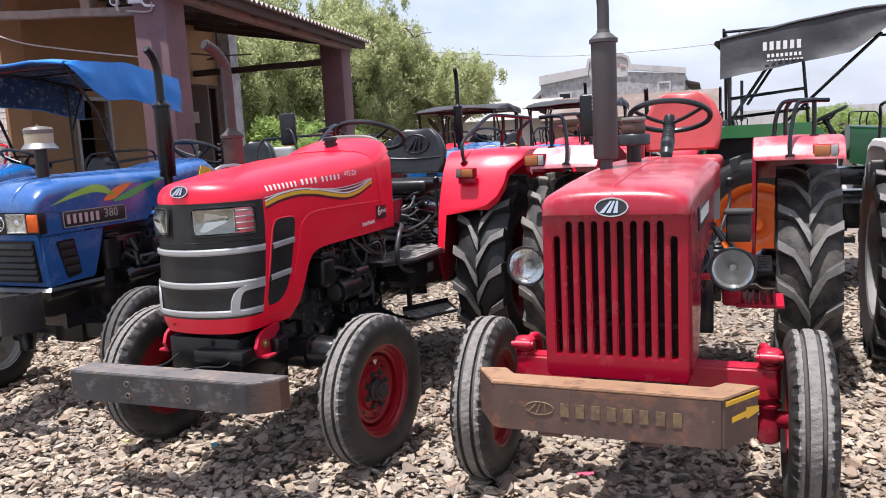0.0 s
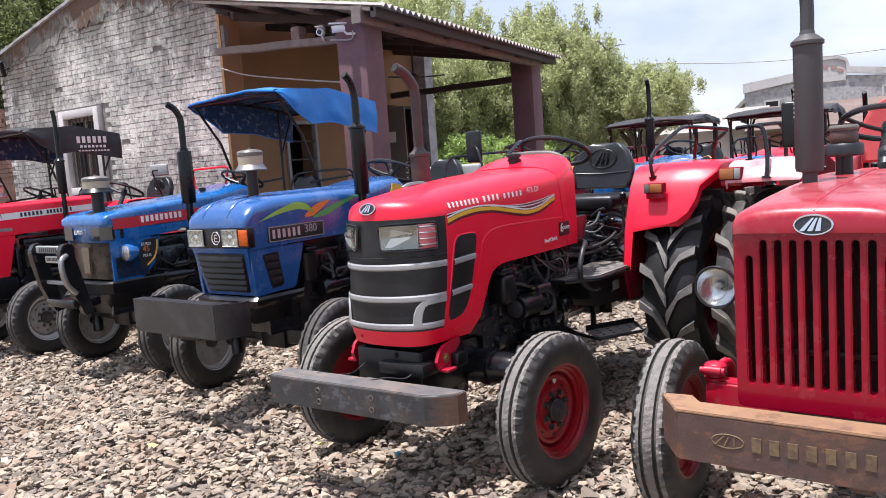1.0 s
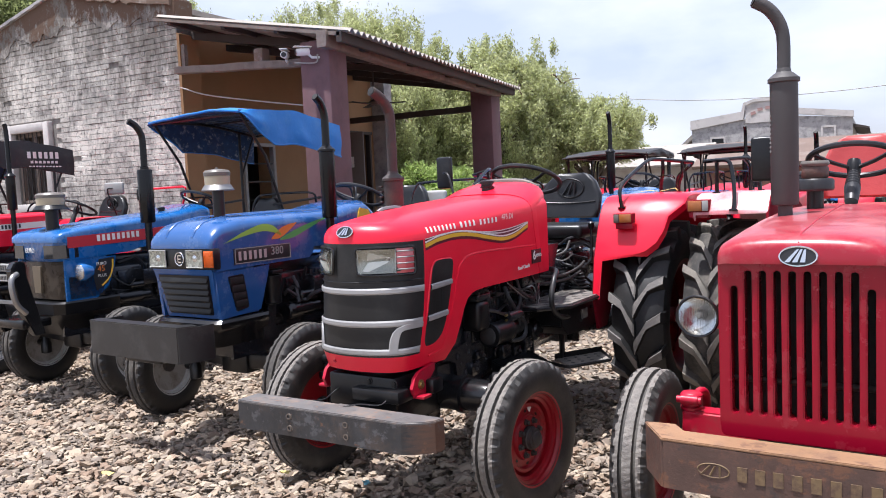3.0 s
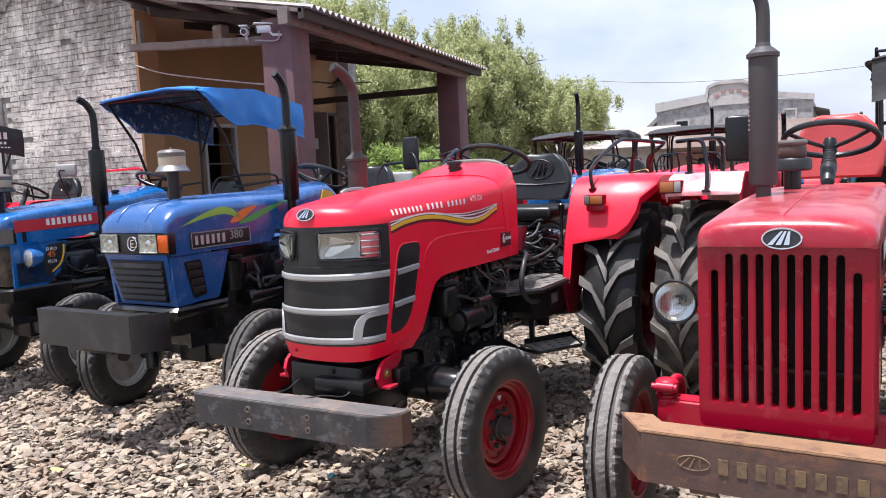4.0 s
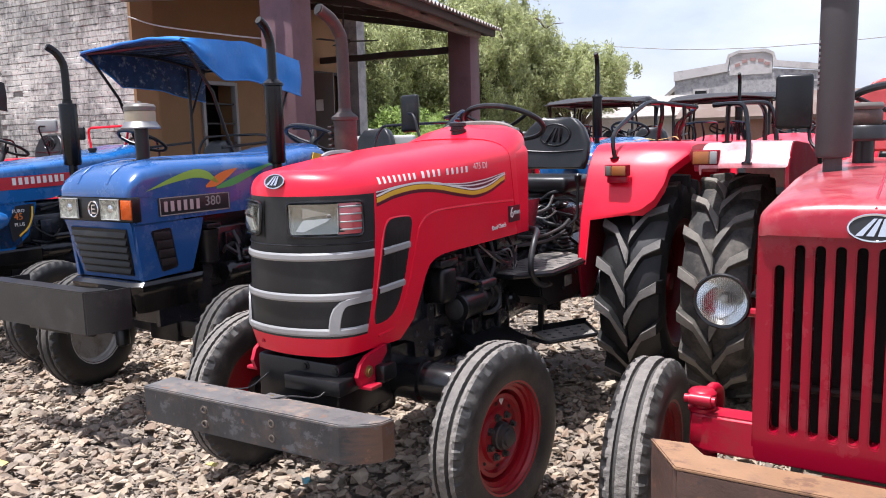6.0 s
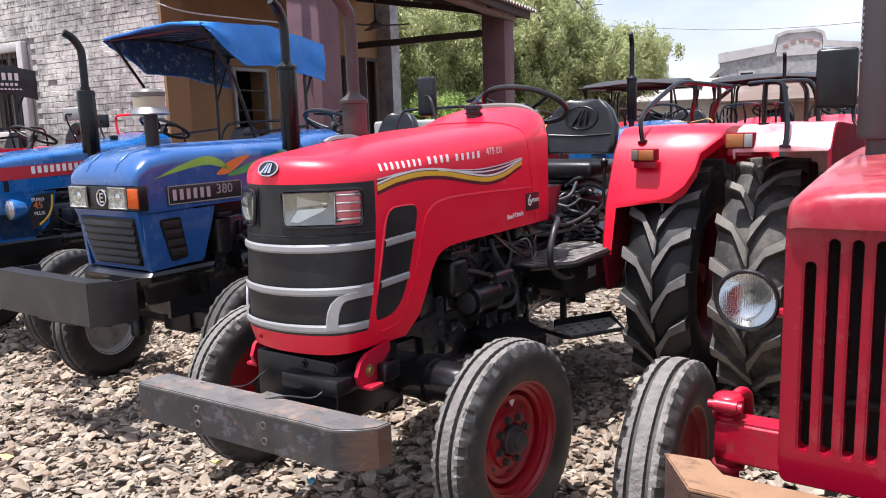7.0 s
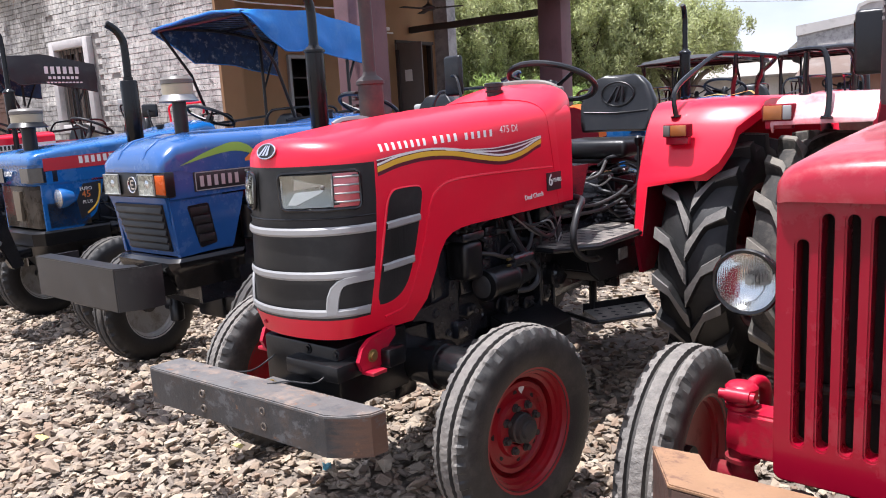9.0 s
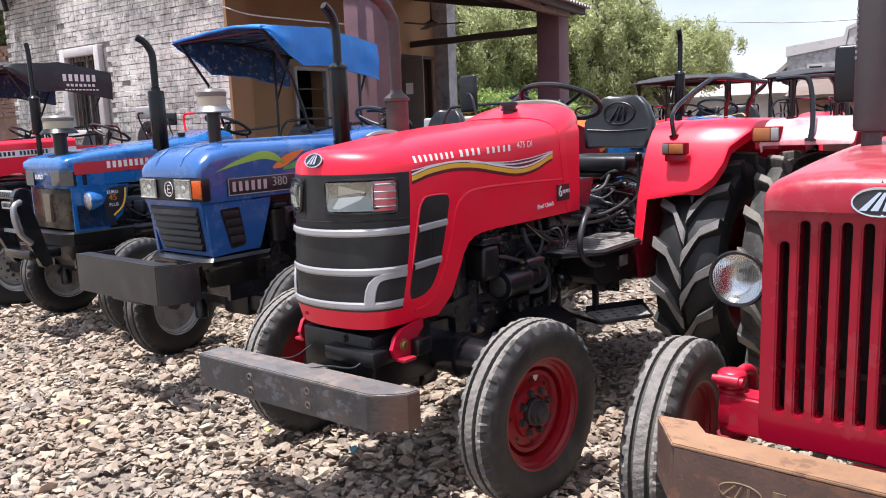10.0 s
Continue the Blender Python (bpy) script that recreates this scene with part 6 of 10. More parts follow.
def canopy(parent, x0, x1, y0, y1, zf, zb, material, lining, drop=0.3, sides=(1, -1), lean=0.5, frame_mat=None, bulge=0.05, foot_z=1.35, front_drop=0.0, tilt=0.0):
    """Tarpaulin roof with valances on a bent pipe frame."""
    bm = bmesh.new()
    nx, ny = 16, 24
    rows = []
    for j in range(ny + 1):
        t = j / ny
        y = y0 + (y1 - y0) * t
        row = []
        for i in range(nx + 1):
            u = i / nx * 2 - 1
            x = (x0 + x1) / 2 + u * (x1 - x0) / 2
            z = zf + (zb - zf) * t + bulge * math.sin(t * math.pi) + 0.03 * (1 - u * u) + tilt * u + 0.008 * math.sin(9 * t + 3 * u) + 0.014 * noise.noise(Vector((u * 2.2, t * 7, 1.7))) - 0.035 * (1 - t * 8) * (t < 0.125)
            row.append(Vector((x, y, z)))
        rows.append(row)
    loft(bm, rows, closed=False, caps=False)
    roof = part("canopy_cloth", bm, material, parent)
    bm = bmesh.new()
    loft(bm, [[p - Vector((0, 0, 0.012)) for p in r] for r in rows], closed=False, caps=False)
    part("canopy_lining", bm, lining, roof, "patterned dark lining")
    for s in sides:
        edge = [r[-1] if s > 0 else r[0] for r in rows]
        for k, (mm, nm, off) in enumerate(((material, "valance", 0.0), (lining, "valance_lining", -0.008))):
            bm = bmesh.new()
            grid = []
            for q in range(9):
                f = q / 8
                grid.append([p + Vector((s * (off + 0.02 * math.sin(f * 2) + 0.05 * f * noise.noise(Vector((i * 0.33, f * 1.6, s * 3.1)))), 0, -drop * f * min(1.0, 0.04 + i / (ny * 0.30)))) for i, p in enumerate(edge)])
            loft(bm, grid, closed=False, caps=False)
            part(nm, bm, mm, roof)
            if k == 0:
                bm = bmesh.new()
                tube(bm, grid[-1][1:], 0.009, 6)
                part("hem", bm, material, roof)
    bm = bmesh.new()
    tube(bm, [p + Vector((0, -0.004, 0)) for p in rows[0]], 0.014, 8)
    part("front_piping", bm, material, roof)
    if front_drop:
        bm = bmesh.new()
        loft(bm, [[p + Vector((0, -0.06 * f + 0.07 * f * noise.noise(Vector((i * 0.30, f * 2.2, 8.0))), -front_drop * f * min(1.0, 3.2 * (1.02 - i / nx)))) for i, p in enumerate(rows[0])] for f in (0, 0.2, 0.4, 0.6, 0.8, 1.0)], closed=False, caps=False)
        part("front_valance", bm, material, roof)
    fm = frame_mat or BLACK
    for s in (-1, 1):
        xs = x1 - 0.03 if s > 0 else x0 + 0.03
        bm = bmesh.new()
        zt = zf - 0.03
        tube(bm, [(xs, y0 + 0.02, zt), (xs, (y0 + y1) / 2, (zf + zb) / 2 + bulge - 0.03), (xs, y1 - 0.02, zb - 0.03)], 0.014, 8, 4)
        tube(bm, [(xs, y0 + 0.03, zt - 0.01), (xs, y0 + lean * 0.6, zt - 0.42), (xs, y0 + lean, foot_z)], 0.014, 8)
        tube(bm, [(xs, y1 - 0.25, zb), (xs, y1 - 0.25, foot_z)], 0.016, 8)
        tube(bm, [(xs, y1 - 0.03, zb - 0.02), (xs, y1 - 0.25, zb - 0.5)], 0.012, 8)
        tube(bm, [(xs, y0 + lean * 0.72, foot_z + 0.12), (xs, y1 - 0.25, foot_z + 0.18)], 0.013, 8)
        part("canopy_post", bm, fm, parent)
    bm = bmesh.new()
    for y, z in ((y0 + 0.03, zf - 0.05), ((y0 + y1) / 2, (zf + zb) / 2 + bulge - 0.03), (y1 - 0.03, zb - 0.03)):
        cyl(bm, (x0 + 0.03, y, z), (x1 - 0.03, y, z), 0.013, n=8)
    for i in range(9):
        xx = x0 + (x1 - x0) * (i + 1) / 10
        tube(bm, [(xx, y0 + 0.03, zf - 0.045), (xx, (y0 + y1) / 2, (zf + zb) / 2 + bulge - 0.025), (xx, y1 - 0.03, zb - 0.025)], 0.004, 5, 3)
    part("canopy_frame", bm, fm, parent)
    return roof


def engine_flank(parent, s, rs):
    """The engine's side, close up: filter, starter, pipes, bracket, tool box, footplate, pedal and lever."""
    def tp(name, pts, r, m, k=5, n=8):
        bm = bmesh.new()
        tube(bm, [(s * x, y, z) for x, y, z in pts], r, n, k)
        return part(name, bm, m, parent)
    bm = bmesh.new()
    box(bm, (s * 0.235, 0.285, 0.885), (0.115, 0.125, 0.165), 0.028, seg=3)
    ff = part("fuel_filter", bm, BLACK, parent)
    bm = bmesh.new()
    box(bm, (s * 0.225, 0.285, 0.985), (0.13, 0.145, 0.035), 0.008)
    part("filter_head", bm, ENGINE, ff)
    for dy in (-0.05, 0.0, 0.045):
        bm = bmesh.new()
        cyl(bm, (s * 0.245, 0.285 + dy, 1.0), (s * 0.245, 0.285 + dy, 1.028), 0.012, n=6)
        cyl(bm, (s * 0.23, 0.285 + dy, 1.012), (s * 0.29, 0.285 + dy, 1.012), 0.007, n=8)
        part("union_nut", bm, IRON, ff)
    bm = bmesh.new()
    spin(bm, (s * 0.265, 0.36, 0.760), (0, 1, 0), [(0, 0.03), (0.004, 0.066), (0.018, 0.070), (0.022, 0.062), (0.19, 0.062), (0.195, 0.066), (0.21, 0.066), (0.215, 0.050), (0.33, 0.046), (0.37, 0.034), (0.40, 0.02)], 24)
    st = part("starter_motor", bm, BLACK, parent)
    bm = bmesh.new()
    spin(bm, (s * 0.285, 0.53, 0.832), (0, 1, 0), [(0, 0.015), (0.004, 0.034), (0.13, 0.034), (0.135, 0.028), (0.16, 0.026), (0.165, 0.01)], 18)
    part("solenoid", bm, ENGINE, st)
    for dz in (-0.012, 0.016):
        bm = bmesh.new()
        cyl(bm, (s * 0.29, 0.51, 0.832 + dz), (s * 0.29, 0.535, 0.832 + dz), 0.007, n=6)
        part("terminal", bm, BRASS, st)
    bm = bmesh.new()
    spin(bm, (s * 0.265, 0.3525, 0.760), (0, -1, 0), [(0, 0.046), (0.003, 0.05), (0.006, 0.045), (0.004, 0.01)], 20)
    part("end_cover", bm, IRON, st)
    # engine ribs, covers and core plugs
    for i in range(5):
        bm = bmesh.new()
        box(bm, (s * 0.19, 0.10 + i * 0.155, 0.905), (0.045, 0.030, 0.30), 0.008)
        part("rib", bm, ENGINE, parent)
    for i in range(3):
        bm = bmesh.new()
        spin(bm, (s * 0.18, 0.42 + i * 0.16, 0.62), (s, 0, 0), [(0, 0.034), (0.012, 0.034), (0.016, 0.026), (0.010, 0.022), (0.011, 0.001)], 16)
        part("core_plug", bm, ENGINE, parent)
    bm = bmesh.new()
    box(bm, (s * 0.19, 0.44, 0.50), (0.06, 0.70, 0.03), 0.008)
    sump = part("sump_flange", bm, ENGINE, parent)
    for i in range(8):
        bolt_part(sump, (s * 0.222, 0.13 + i * 0.09, 0.50), (s, 0, 0), 0.012, IRON)
    # front side plate; black dots paint the dark of its lightening holes
    bm = bmesh.new()
    prism(bm, [(-0.02, 0.735), (0.10, 0.742), (0.185, 0.752), (0.19, 0.80), (0.20, 0.812), (0.235, 0.812), (0.245, 0.80), (0.24, 0.56), (0.20, 0.50), (0.10, 0.52), (0.08, 0.665), (0.02, 0.69), (-0.04, 0.70)], "x", s * 0.205, s * 0.222)
    bk = part("bracket", bm, ENGINE, parent)
    for y, z, r in ((0.10, 0.698, 0.017), (0.204, 0.700, 0.015), (0.215, 0.785, 0.010), (0.17, 0.60, 0.014)):
        bm = bmesh.new()
        tube(bm, ring_pts((s * 0.223, y, z), (1, 0, 0), r, 16), 0.004, 6, loop=True)
        part("boss", bm, ENGINE, bk)
        bm = bmesh.new()
        spin(bm, (s * 0.2215, y, z), (s, 0, 0), [(0, r), (0.0015, r), (0.002, 0.001)], 14)
        part("bracket_hole", bm, MESHBLK, bk)
    # pipes and hoses
    tp("fuel_pipe", [(0.25, 0.362, 0.90), (0.27, 0.43, 0.885), (0.28, 0.51, 0.858), (0.28, 0.60, 0.850), (0.28, 0.687, 0.868), (0.27, 0.738, 0.931), (0.25, 0.74, 1.02)], 0.0095, HOSE)
    tp("hose", [(0.27, 0.60, 0.690), (0.30, 0.66, 0.690), (0.305, 0.715, 0.715), (0.30, 0.720, 0.775), (0.29, 0.655, 0.845), (0.27, 0.60, 0.93), (0.24, 0.60, 1.0)], 0.013, HOSE)
    tp("hose", [(0.27, 0.56, 0.80), (0.30, 0.60, 0.83), (0.31, 0.64, 0.80), (0.30, 0.65, 0.74), (0.27, 0.70, 0.71)], 0.008, HOSE)
    tp("battery_cable", [(0.25, 0.70, 0.98), (0.29, 0.76, 0.93), (0.30, 0.83, 0.90), (0.29, 0.90, 0.92), (0.27, 0.93, 0.98), (0.25, 0.90, 1.05)], 0.009, HOSE)
    for k, mm_ in enumerate((STEEL, IRON, HOSE, IRON, VINYL_GREY, HOSE)):
        tp("wire", [(0.25, 0.62 + 0.03 * k, 1.02 - 0.02 * k), (0.28 + 0.006 * k, 0.74 + 0.02 * k, 0.93 + 0.012 * k), (0.29, 0.82 + 0.02 * k, 0.905 + 0.012 * (k % 3)), (0.28, 0.93, 0.93 - 0.02 * k), (0.27, 0.99, 0.97 - 0.02 * k)], 0.004 + 0.001 * (k % 2), mm_)
    bm = bmesh.new()
    cyl(bm, (s * 0.245, 0.513, 0.968), (s * 0.245, 0.755, 0.952), 0.006, n=8)
    for y, z in ((0.513, 0.968), (0.755, 0.952)):
        box(bm, (s * 0.245, y, z), (0.014, 0.03, 0.020), 0.004)
    part("linkage", bm, STEEL if s < 0 else IRON, parent)
    for i in range(10):
        y, z = rs.uniform(0.12, 0.95), rs.uniform(0.84, 1.06)
        tp("wire", [(0.20, y, z), (0.235, y + rs.uniform(0.02, 0.08), z + rs.uniform(-0.05, 0.05)), (0.24, y + rs.uniform(0.06, 0.16), z + rs.uniform(-0.08, 0.06)), (0.20, y + rs.uniform(0.10, 0.24), z + rs.uniform(-0.10, 0.08))], rs.choice((0.004, 0.006, 0.009)), rs.choice((HOSE, IRON, HOSE)), 4, 6)
    for y, z in ((0.25, 0.60), (0.33, 0.66), (0.62, 0.62), (0.75, 0.60), (0.86, 0.75), (0.90, 0.62), (0.80, 0.86), (0.45, 0.93), (0.40, 0.84)):
        bm = bmesh.new()
        box(bm, (s * 0.20, y, z), (rs.uniform(0.05, 0.10), rs.uniform(0.05, 0.11), rs.uniform(0.04, 0.09)), 0.012)
        bolt_part(part("casting", bm, ENGINE, parent), (s * 0.245, y, z), (s, 0, 0), 0.010, IRON)
    # tool box with a sloping lid
    bm = bmesh.new()
    prism(bm, [(s * 0.19, 0.43), (s * 0.37, 0.43), (s * 0.37, 0.505), (s * 0.355, 0.522), (s * 0.19, 0.590)], "y", 0.50, 0.90)
    bmesh.ops.bevel(bm, geom=bm.edges[:], offset=0.006, segments=2, affect='EDGES')
    tb = part("tool_box", bm, BLACK, parent)
    bm = bmesh.new()
    box(bm, (s * 0.375, 0.70, 0.495), (0.012, 0.04, 0.03), 0.004)
    part("latch", bm, IRON, tb)
    # clutch housing clutter
    for y, z, r in ((0.90, 0.80, 0.05), (1.02, 0.68, 0.07)):
        bm = bmesh.new()
        spin(bm, (s * 0.20, y, z), (s, 0, 0), [(0, r), (0.03, r), (0.035, r * 0.8), (0.05, r * 0.7), (0.052, 0.001)], 18)
        part("side_cover", bm, ENGINE, parent)
    # footplate: a pierced, dusty plate with a cut-off corner, its holes painted as black dots
    bm = bmesh.new()
    prism(bm, [(s * 0.19, 0.80), (s * 0.34, 0.80), (s * 0.475, 0.98), (s * 0.475, 1.44), (s * 0.19, 1.70)], "z", 0.838, 0.856)
    fp = part("footboard", bm, FOOTPLATE, parent, "dusty pierced steel footplate")
    bm = bmesh.new()
    spin(bm, (0, 0, 0), (0, 0, 1), [(0, 0.024), (0.0015, 0.024), (0.002, 0.001)], 12)
    hole_dot = part("oval_hole", bm, MESHBLK, fp)
    first = True
    for i in range(4):
        for j in range(9):
            x, y = 0.23 + i * 0.082 + (0.04 if j % 2 else 0), 0.84 + j * 0.068
            if x > 0.45 or (x > 0.33 and y < 0.84 + (x - 0.33) * 1.35 + 0.03):
                continue
            m = pose(s * x, y, 0.855) @ Matrix.Diagonal((1.0, 0.42, 1.0, 1.0))
            if first:
                hole_dot.matrix_basis, first = m, False
            else:
                shared("oval_hole", hole_dot.data, fp, m)
    bm = bmesh.new()
    tube(bm, [(s * 0.19, 0.795, 0.838), (s * 0.345, 0.795, 0.838), (s * 0.480, 0.975, 0.838), (s * 0.480, 1.42, 0.838)], 0.012, 8)
    part("plate_edge", bm, BLACK, fp)
    # dark frame that carries the footplate
    bm = bmesh.new()
    prism(bm, [(0.98, 0.836), (1.62, 0.836), (1.62, 0.66), (1.50, 0.615), (1.12, 0.635), (1.02, 0.70)], "x", s * 0.17, s * 0.40)
    bmesh.ops.bevel(bm, geom=bm.edges[:], offset=0.008, segments=2, affect='EDGES')
    ff = part("plate_frame", bm, BLACK, parent)
    for y, z in ((1.10, 0.76), (1.30, 0.70), (1.48, 0.76)):
        bolt_part(ff, (s * 0.401, y, z), (s, 0, 0), 0.013, IRON)
    bm = bmesh.new()
    box(bm, (s * 0.404, 1.36, 0.735), (0.012, 0.09, 0.06), 0.004)
    part("frame_tab", bm, FOOTPLATE, ff)
    # pierced step set at a slant on one hanger, with a tall strip along its back
    tray = [(0.27, 1.19), (0.42, 1.06), (0.58, 1.32), (0.45, 1.50)]
    bm = bmesh.new()
    prism(bm, [(s * x, y) for x, y in tray], "z", 0.448, 0.460)
    sp = part("step", bm, STEP_TOP, parent, "dusty pierced hanging step")
    # the same black dots stand for the dark of the step's holes
    for i in range(3):
        for j in range(4):
            u, v = (i + 0.7) / 3.4, (j + 0.7) / 4.4
            x = (0.42 + 0.16 * v) * (1 - u) + (0.27 + 0.18 * v) * u
            y = (1.06 + 0.26 * v) * (1 - u) + (1.19 + 0.31 * v) * u
            shared("oval_hole", hole_dot.data, sp, pose(s * x, y, 0.459) @ Matrix.Diagonal((0.5, 0.5, 1.0, 1.0)))
    bm = bmesh.new()
    tube(bm, [(s * 0.22, 1.10, 0.460), (s * 0.40, 1.045, 0.452), (s * 0.425, 1.05, 0.452), (s * 0.585, 1.315, 0.452), (s * 0.582, 1.335, 0.454), (s * 0.452, 1.512, 0.462)], 0.011, 8)
    part("step_rim", bm, BLACK, sp)
    bm = bmesh.new()
    loft(bm, [[Vector((s * (x + dx), y + dx, z)) for dx, z in ((0, 0.446), (0.008, 0.446), (0.008, 0.492), (0, 0.492))] for x, y in ((0.262, 1.192), (0.445, 1.506))])
    part("step_strip", bm, BLACK, sp)
    bm = bmesh.new()
    box(bm, (s * 0.29, 1.25, 0.555), (0.020, 0.050, 0.22), 0.004)
    part("step_hanger", bm, BLACK, sp)
    tp("pedal_tube", [(0.30, 1.03, 1.06), (0.38, 1.00, 1.05), (0.405, 0.92, 1.01), (0.41, 0.868, 0.93), (0.41, 0.868, 0.86), (0.41, 0.91, 0.81), (0.40, 1.02, 0.765), (0.38, 1.20, 0.74)], 0.016, HOSE, 6, 10)
    # gear lever in a rubber bellows
    bm = bmesh.new()
    prof = []
    for i in range(5):
        f = 0.062 - i * 0.009
        prof += [(0.002 + i * 0.022, f * 0.72), (0.008 + i * 0.022, f), (0.014 + i * 0.022, f), (0.020 + i * 0.022, f * 0.74)]
    spin(bm, (s * 0.27, 1.62, 0.858), (0, 0, 1), prof + [(0.115, 0.012)], 18)
    gl = part("gear_lever", bm, HOSE, parent, "gear lever in a ribbed rubber bellows")
    bm = bmesh.new()
    tube(bm, [(s * 0.27, 1.62, 0.96), (s * 0.275, 1.64, 0.99), (s * 0.30, 1.72, 1.03), (s * 0.305, 1.75, 1.08), (s * 0.305, 1.76, 1.26)], 0.0095, 8, 4)
    part("lever_rod", bm, BLACK, gl)
    bm = bmesh.new()
    spin(bm, (s * 0.305, 1.76, 1.25), (0, 0, 1), [(0, 0.012), (0.01, 0.020), (0.045, 0.022), (0.055, 0.012), (0.056, 0.001)], 12)
    part("lever_knob", bm, VINYL, gl)
    for pts in ([(0.22, 1.10, 1.0), (0.30, 1.25, 0.99), (0.34, 1.42, 1.02), (0.33, 1.56, 1.05)], [(0.22, 1.08, 0.95), (0.31, 1.30, 0.96), (0.33, 1.5, 0.99)], [(0.20, 1.2, 1.10), (0.29, 1.32, 1.13), (0.31, 1.38, 1.20)]):
        tp("control_rod", pts, 0.009, IRON)
    # levers, links and pipes below the seat
    for k in range(14):
        y, z = rs.uniform(1.42, 1.85), rs.uniform(0.90, 1.16)
        tp("link_rod", [(rs.uniform(0.05, 0.16), y, z), (rs.uniform(0.16, 0.26), y + rs.uniform(-0.06, 0.08), z + rs.uniform(-0.06, 0.06)), (rs.uniform(0.22, 0.33), y + rs.uniform(-0.05, 0.16), z + rs.uniform(-0.13, 0.05))], rs.choice((0.005, 0.007, 0.010, 0.013)), rs.choice((BLACK, HOSE, IRON, STEEL, BLACK)), 4, 7)
    for y, z, dx, dy, dz in ((1.52, 0.95, 0.05, 0.10, 0.08), (1.66, 1.02, 0.06, 0.07, 0.12), (1.80, 0.96, 0.07, 0.12, 0.10), (1.58, 1.10, 0.04, 0.12, 0.03), (1.75, 1.12, 0.04, 0.14, 0.03)):
        bm = bmesh.new()
        box(bm, (s * 0.20, y, z), (dx, dy, dz), 0.010)
        bolt_part(part("lever_bracket", bm, BLACK, parent), (s * (0.20 + dx / 2), y, z), (s, 0, 0), 0.011, STEEL)
    for y, z in ((1.30, 0.64), (1.45, 0.70), (1.55, 0.58)):
        tp("control_rod", [(0.2, y - 0.2, z), (0.27, y - 0.05, z + 0.03), (0.26, y + 0.2, z - 0.03)], 0.010, IRON)

# ---- the tractors ----
YAW = -3.5
rnd = random.Random(4)


# -- the red tractor with the dark fascia --
yv = thing("tractor", pose(-2.24, 3.38, 0, 0, 0, YAW), "glossy red tractor with dark grey fascia and silver bands", "tractor", "parked tractors")
chassis(yv, random.Random(11), BLACK_GLOSS, 0.36, 0.60, tube_axle=True, knob_mat=BLACK, flanks=False)
for s in (1, -1):
    engine_flank(yv, s, random.Random(50 + s))
near_wheel = front_wheel(yv, 0.66, 0.0, -6, RIM_RED, w=0.164, tread=TREAD, cuts=4)
front_wheel(yv, -0.66, 0.0, -6, RIM_RED, w=0.164, tread=TREAD, cuts=4)
bm = bmesh.new()
prism(bm, [(0.0, -0.016), (0.015, 0.002), (0.015, 0.009), (0.010, 0.013), (0.004, 0.012), (0.0, 0.008), (-0.004, 0.012), (-0.010, 0.013), (-0.015, 0.009), (-0.015, 0.002)], "x", 0.0, 0.0015)
part("paint_mark", bm, LETTER_W, near_wheel, "small white heart mark", m=pose(0.0025, 0.028, 0.132))
rear_wheel(yv, 0.72, 2.02, RIM_RED, phase=0.1)
rear_wheel(yv, -0.72, 2.02, RIM_RED)

Y_SIDE = [(0.335, 1.0), (0.335, 0.80), (0.332, 0.60), (0.328, 0.40), (0.322, 0.25), (0.318, 0.165), (0.316, 0.12), (0.314, 0.08), (0.312, 0.045), (0.310, 0.02), (0.307, -0.02), (0.304, -0.06), (0.300, -0.12),
          (0.296, -0.18), (0.290, -0.245), (0.276, -0.31), (0.248, -0.365), (0.208, -0.41), (0.155, -0.447), (0.10, -0.472), (0.05, -0.486), (0.0, -0.490)]
Y_PLAN = Y_SIDE + [(-a, b) for a, b in Y_SIDE[-2::-1]]
Y_NOSE = 14                                        # plan point where the fascia begins


def y_low(y):
    return np.interp(y, [-0.06, -0.02, 0.02, 0.045, 0.08, 0.12, 0.165, 0.25, 1.0], [0.725, 0.80, 0.90, 0.965, 1.01, 1.03, 1.04, 1.045, 1.05])


def y_shoulder(y):
    return 1.352 + max(0.0, y + 0.25) * 0.088


def y_crown(y):
    return np.interp(y, [-0.36, 0.0, 0.4, 0.8, 1.0], [1.43, 1.472, 1.505, 1.525, 1.53])


def y_pt(i, z, off=0.0):
    """A point of the bonnet's wall at plan point i and height z."""
    x, y = Y_PLAN[i]
    a, b = Y_PLAN[max(i - 1, 0)], Y_PLAN[min(i + 1, len(Y_PLAN) - 1)]
    n = Vector((-(b[1] - a[1]), b[0] - a[0], 0))
    n = Vector((n.x, n.y, 0)).normalized()
    if n.x * x < 0 or (abs(x) < 0.06 and n.y > 0):
        n = -n
    f = min(1.0, max(0.0, (1.36 - z) / 0.6))
    nose = max(0.0, min(1.0, (0.05 - y) / 0.25))
    bulge = 0.010 * math.sin(f * math.pi)
    p = Vector((x * (1 - (0.045 + 0.025 * f) * nose), y - 0.075 * f * f * nose * min(1.0, abs(x) / 0.28) ** 2, z))
    return p + n * (off + bulge * nose)


def y_ptf(i, z, off=0.0):
    lo = min(int(i), len(Y_PLAN) - 2)
    return y_pt(lo, z, off).lerp(y_pt(lo + 1, z, off), i - lo)


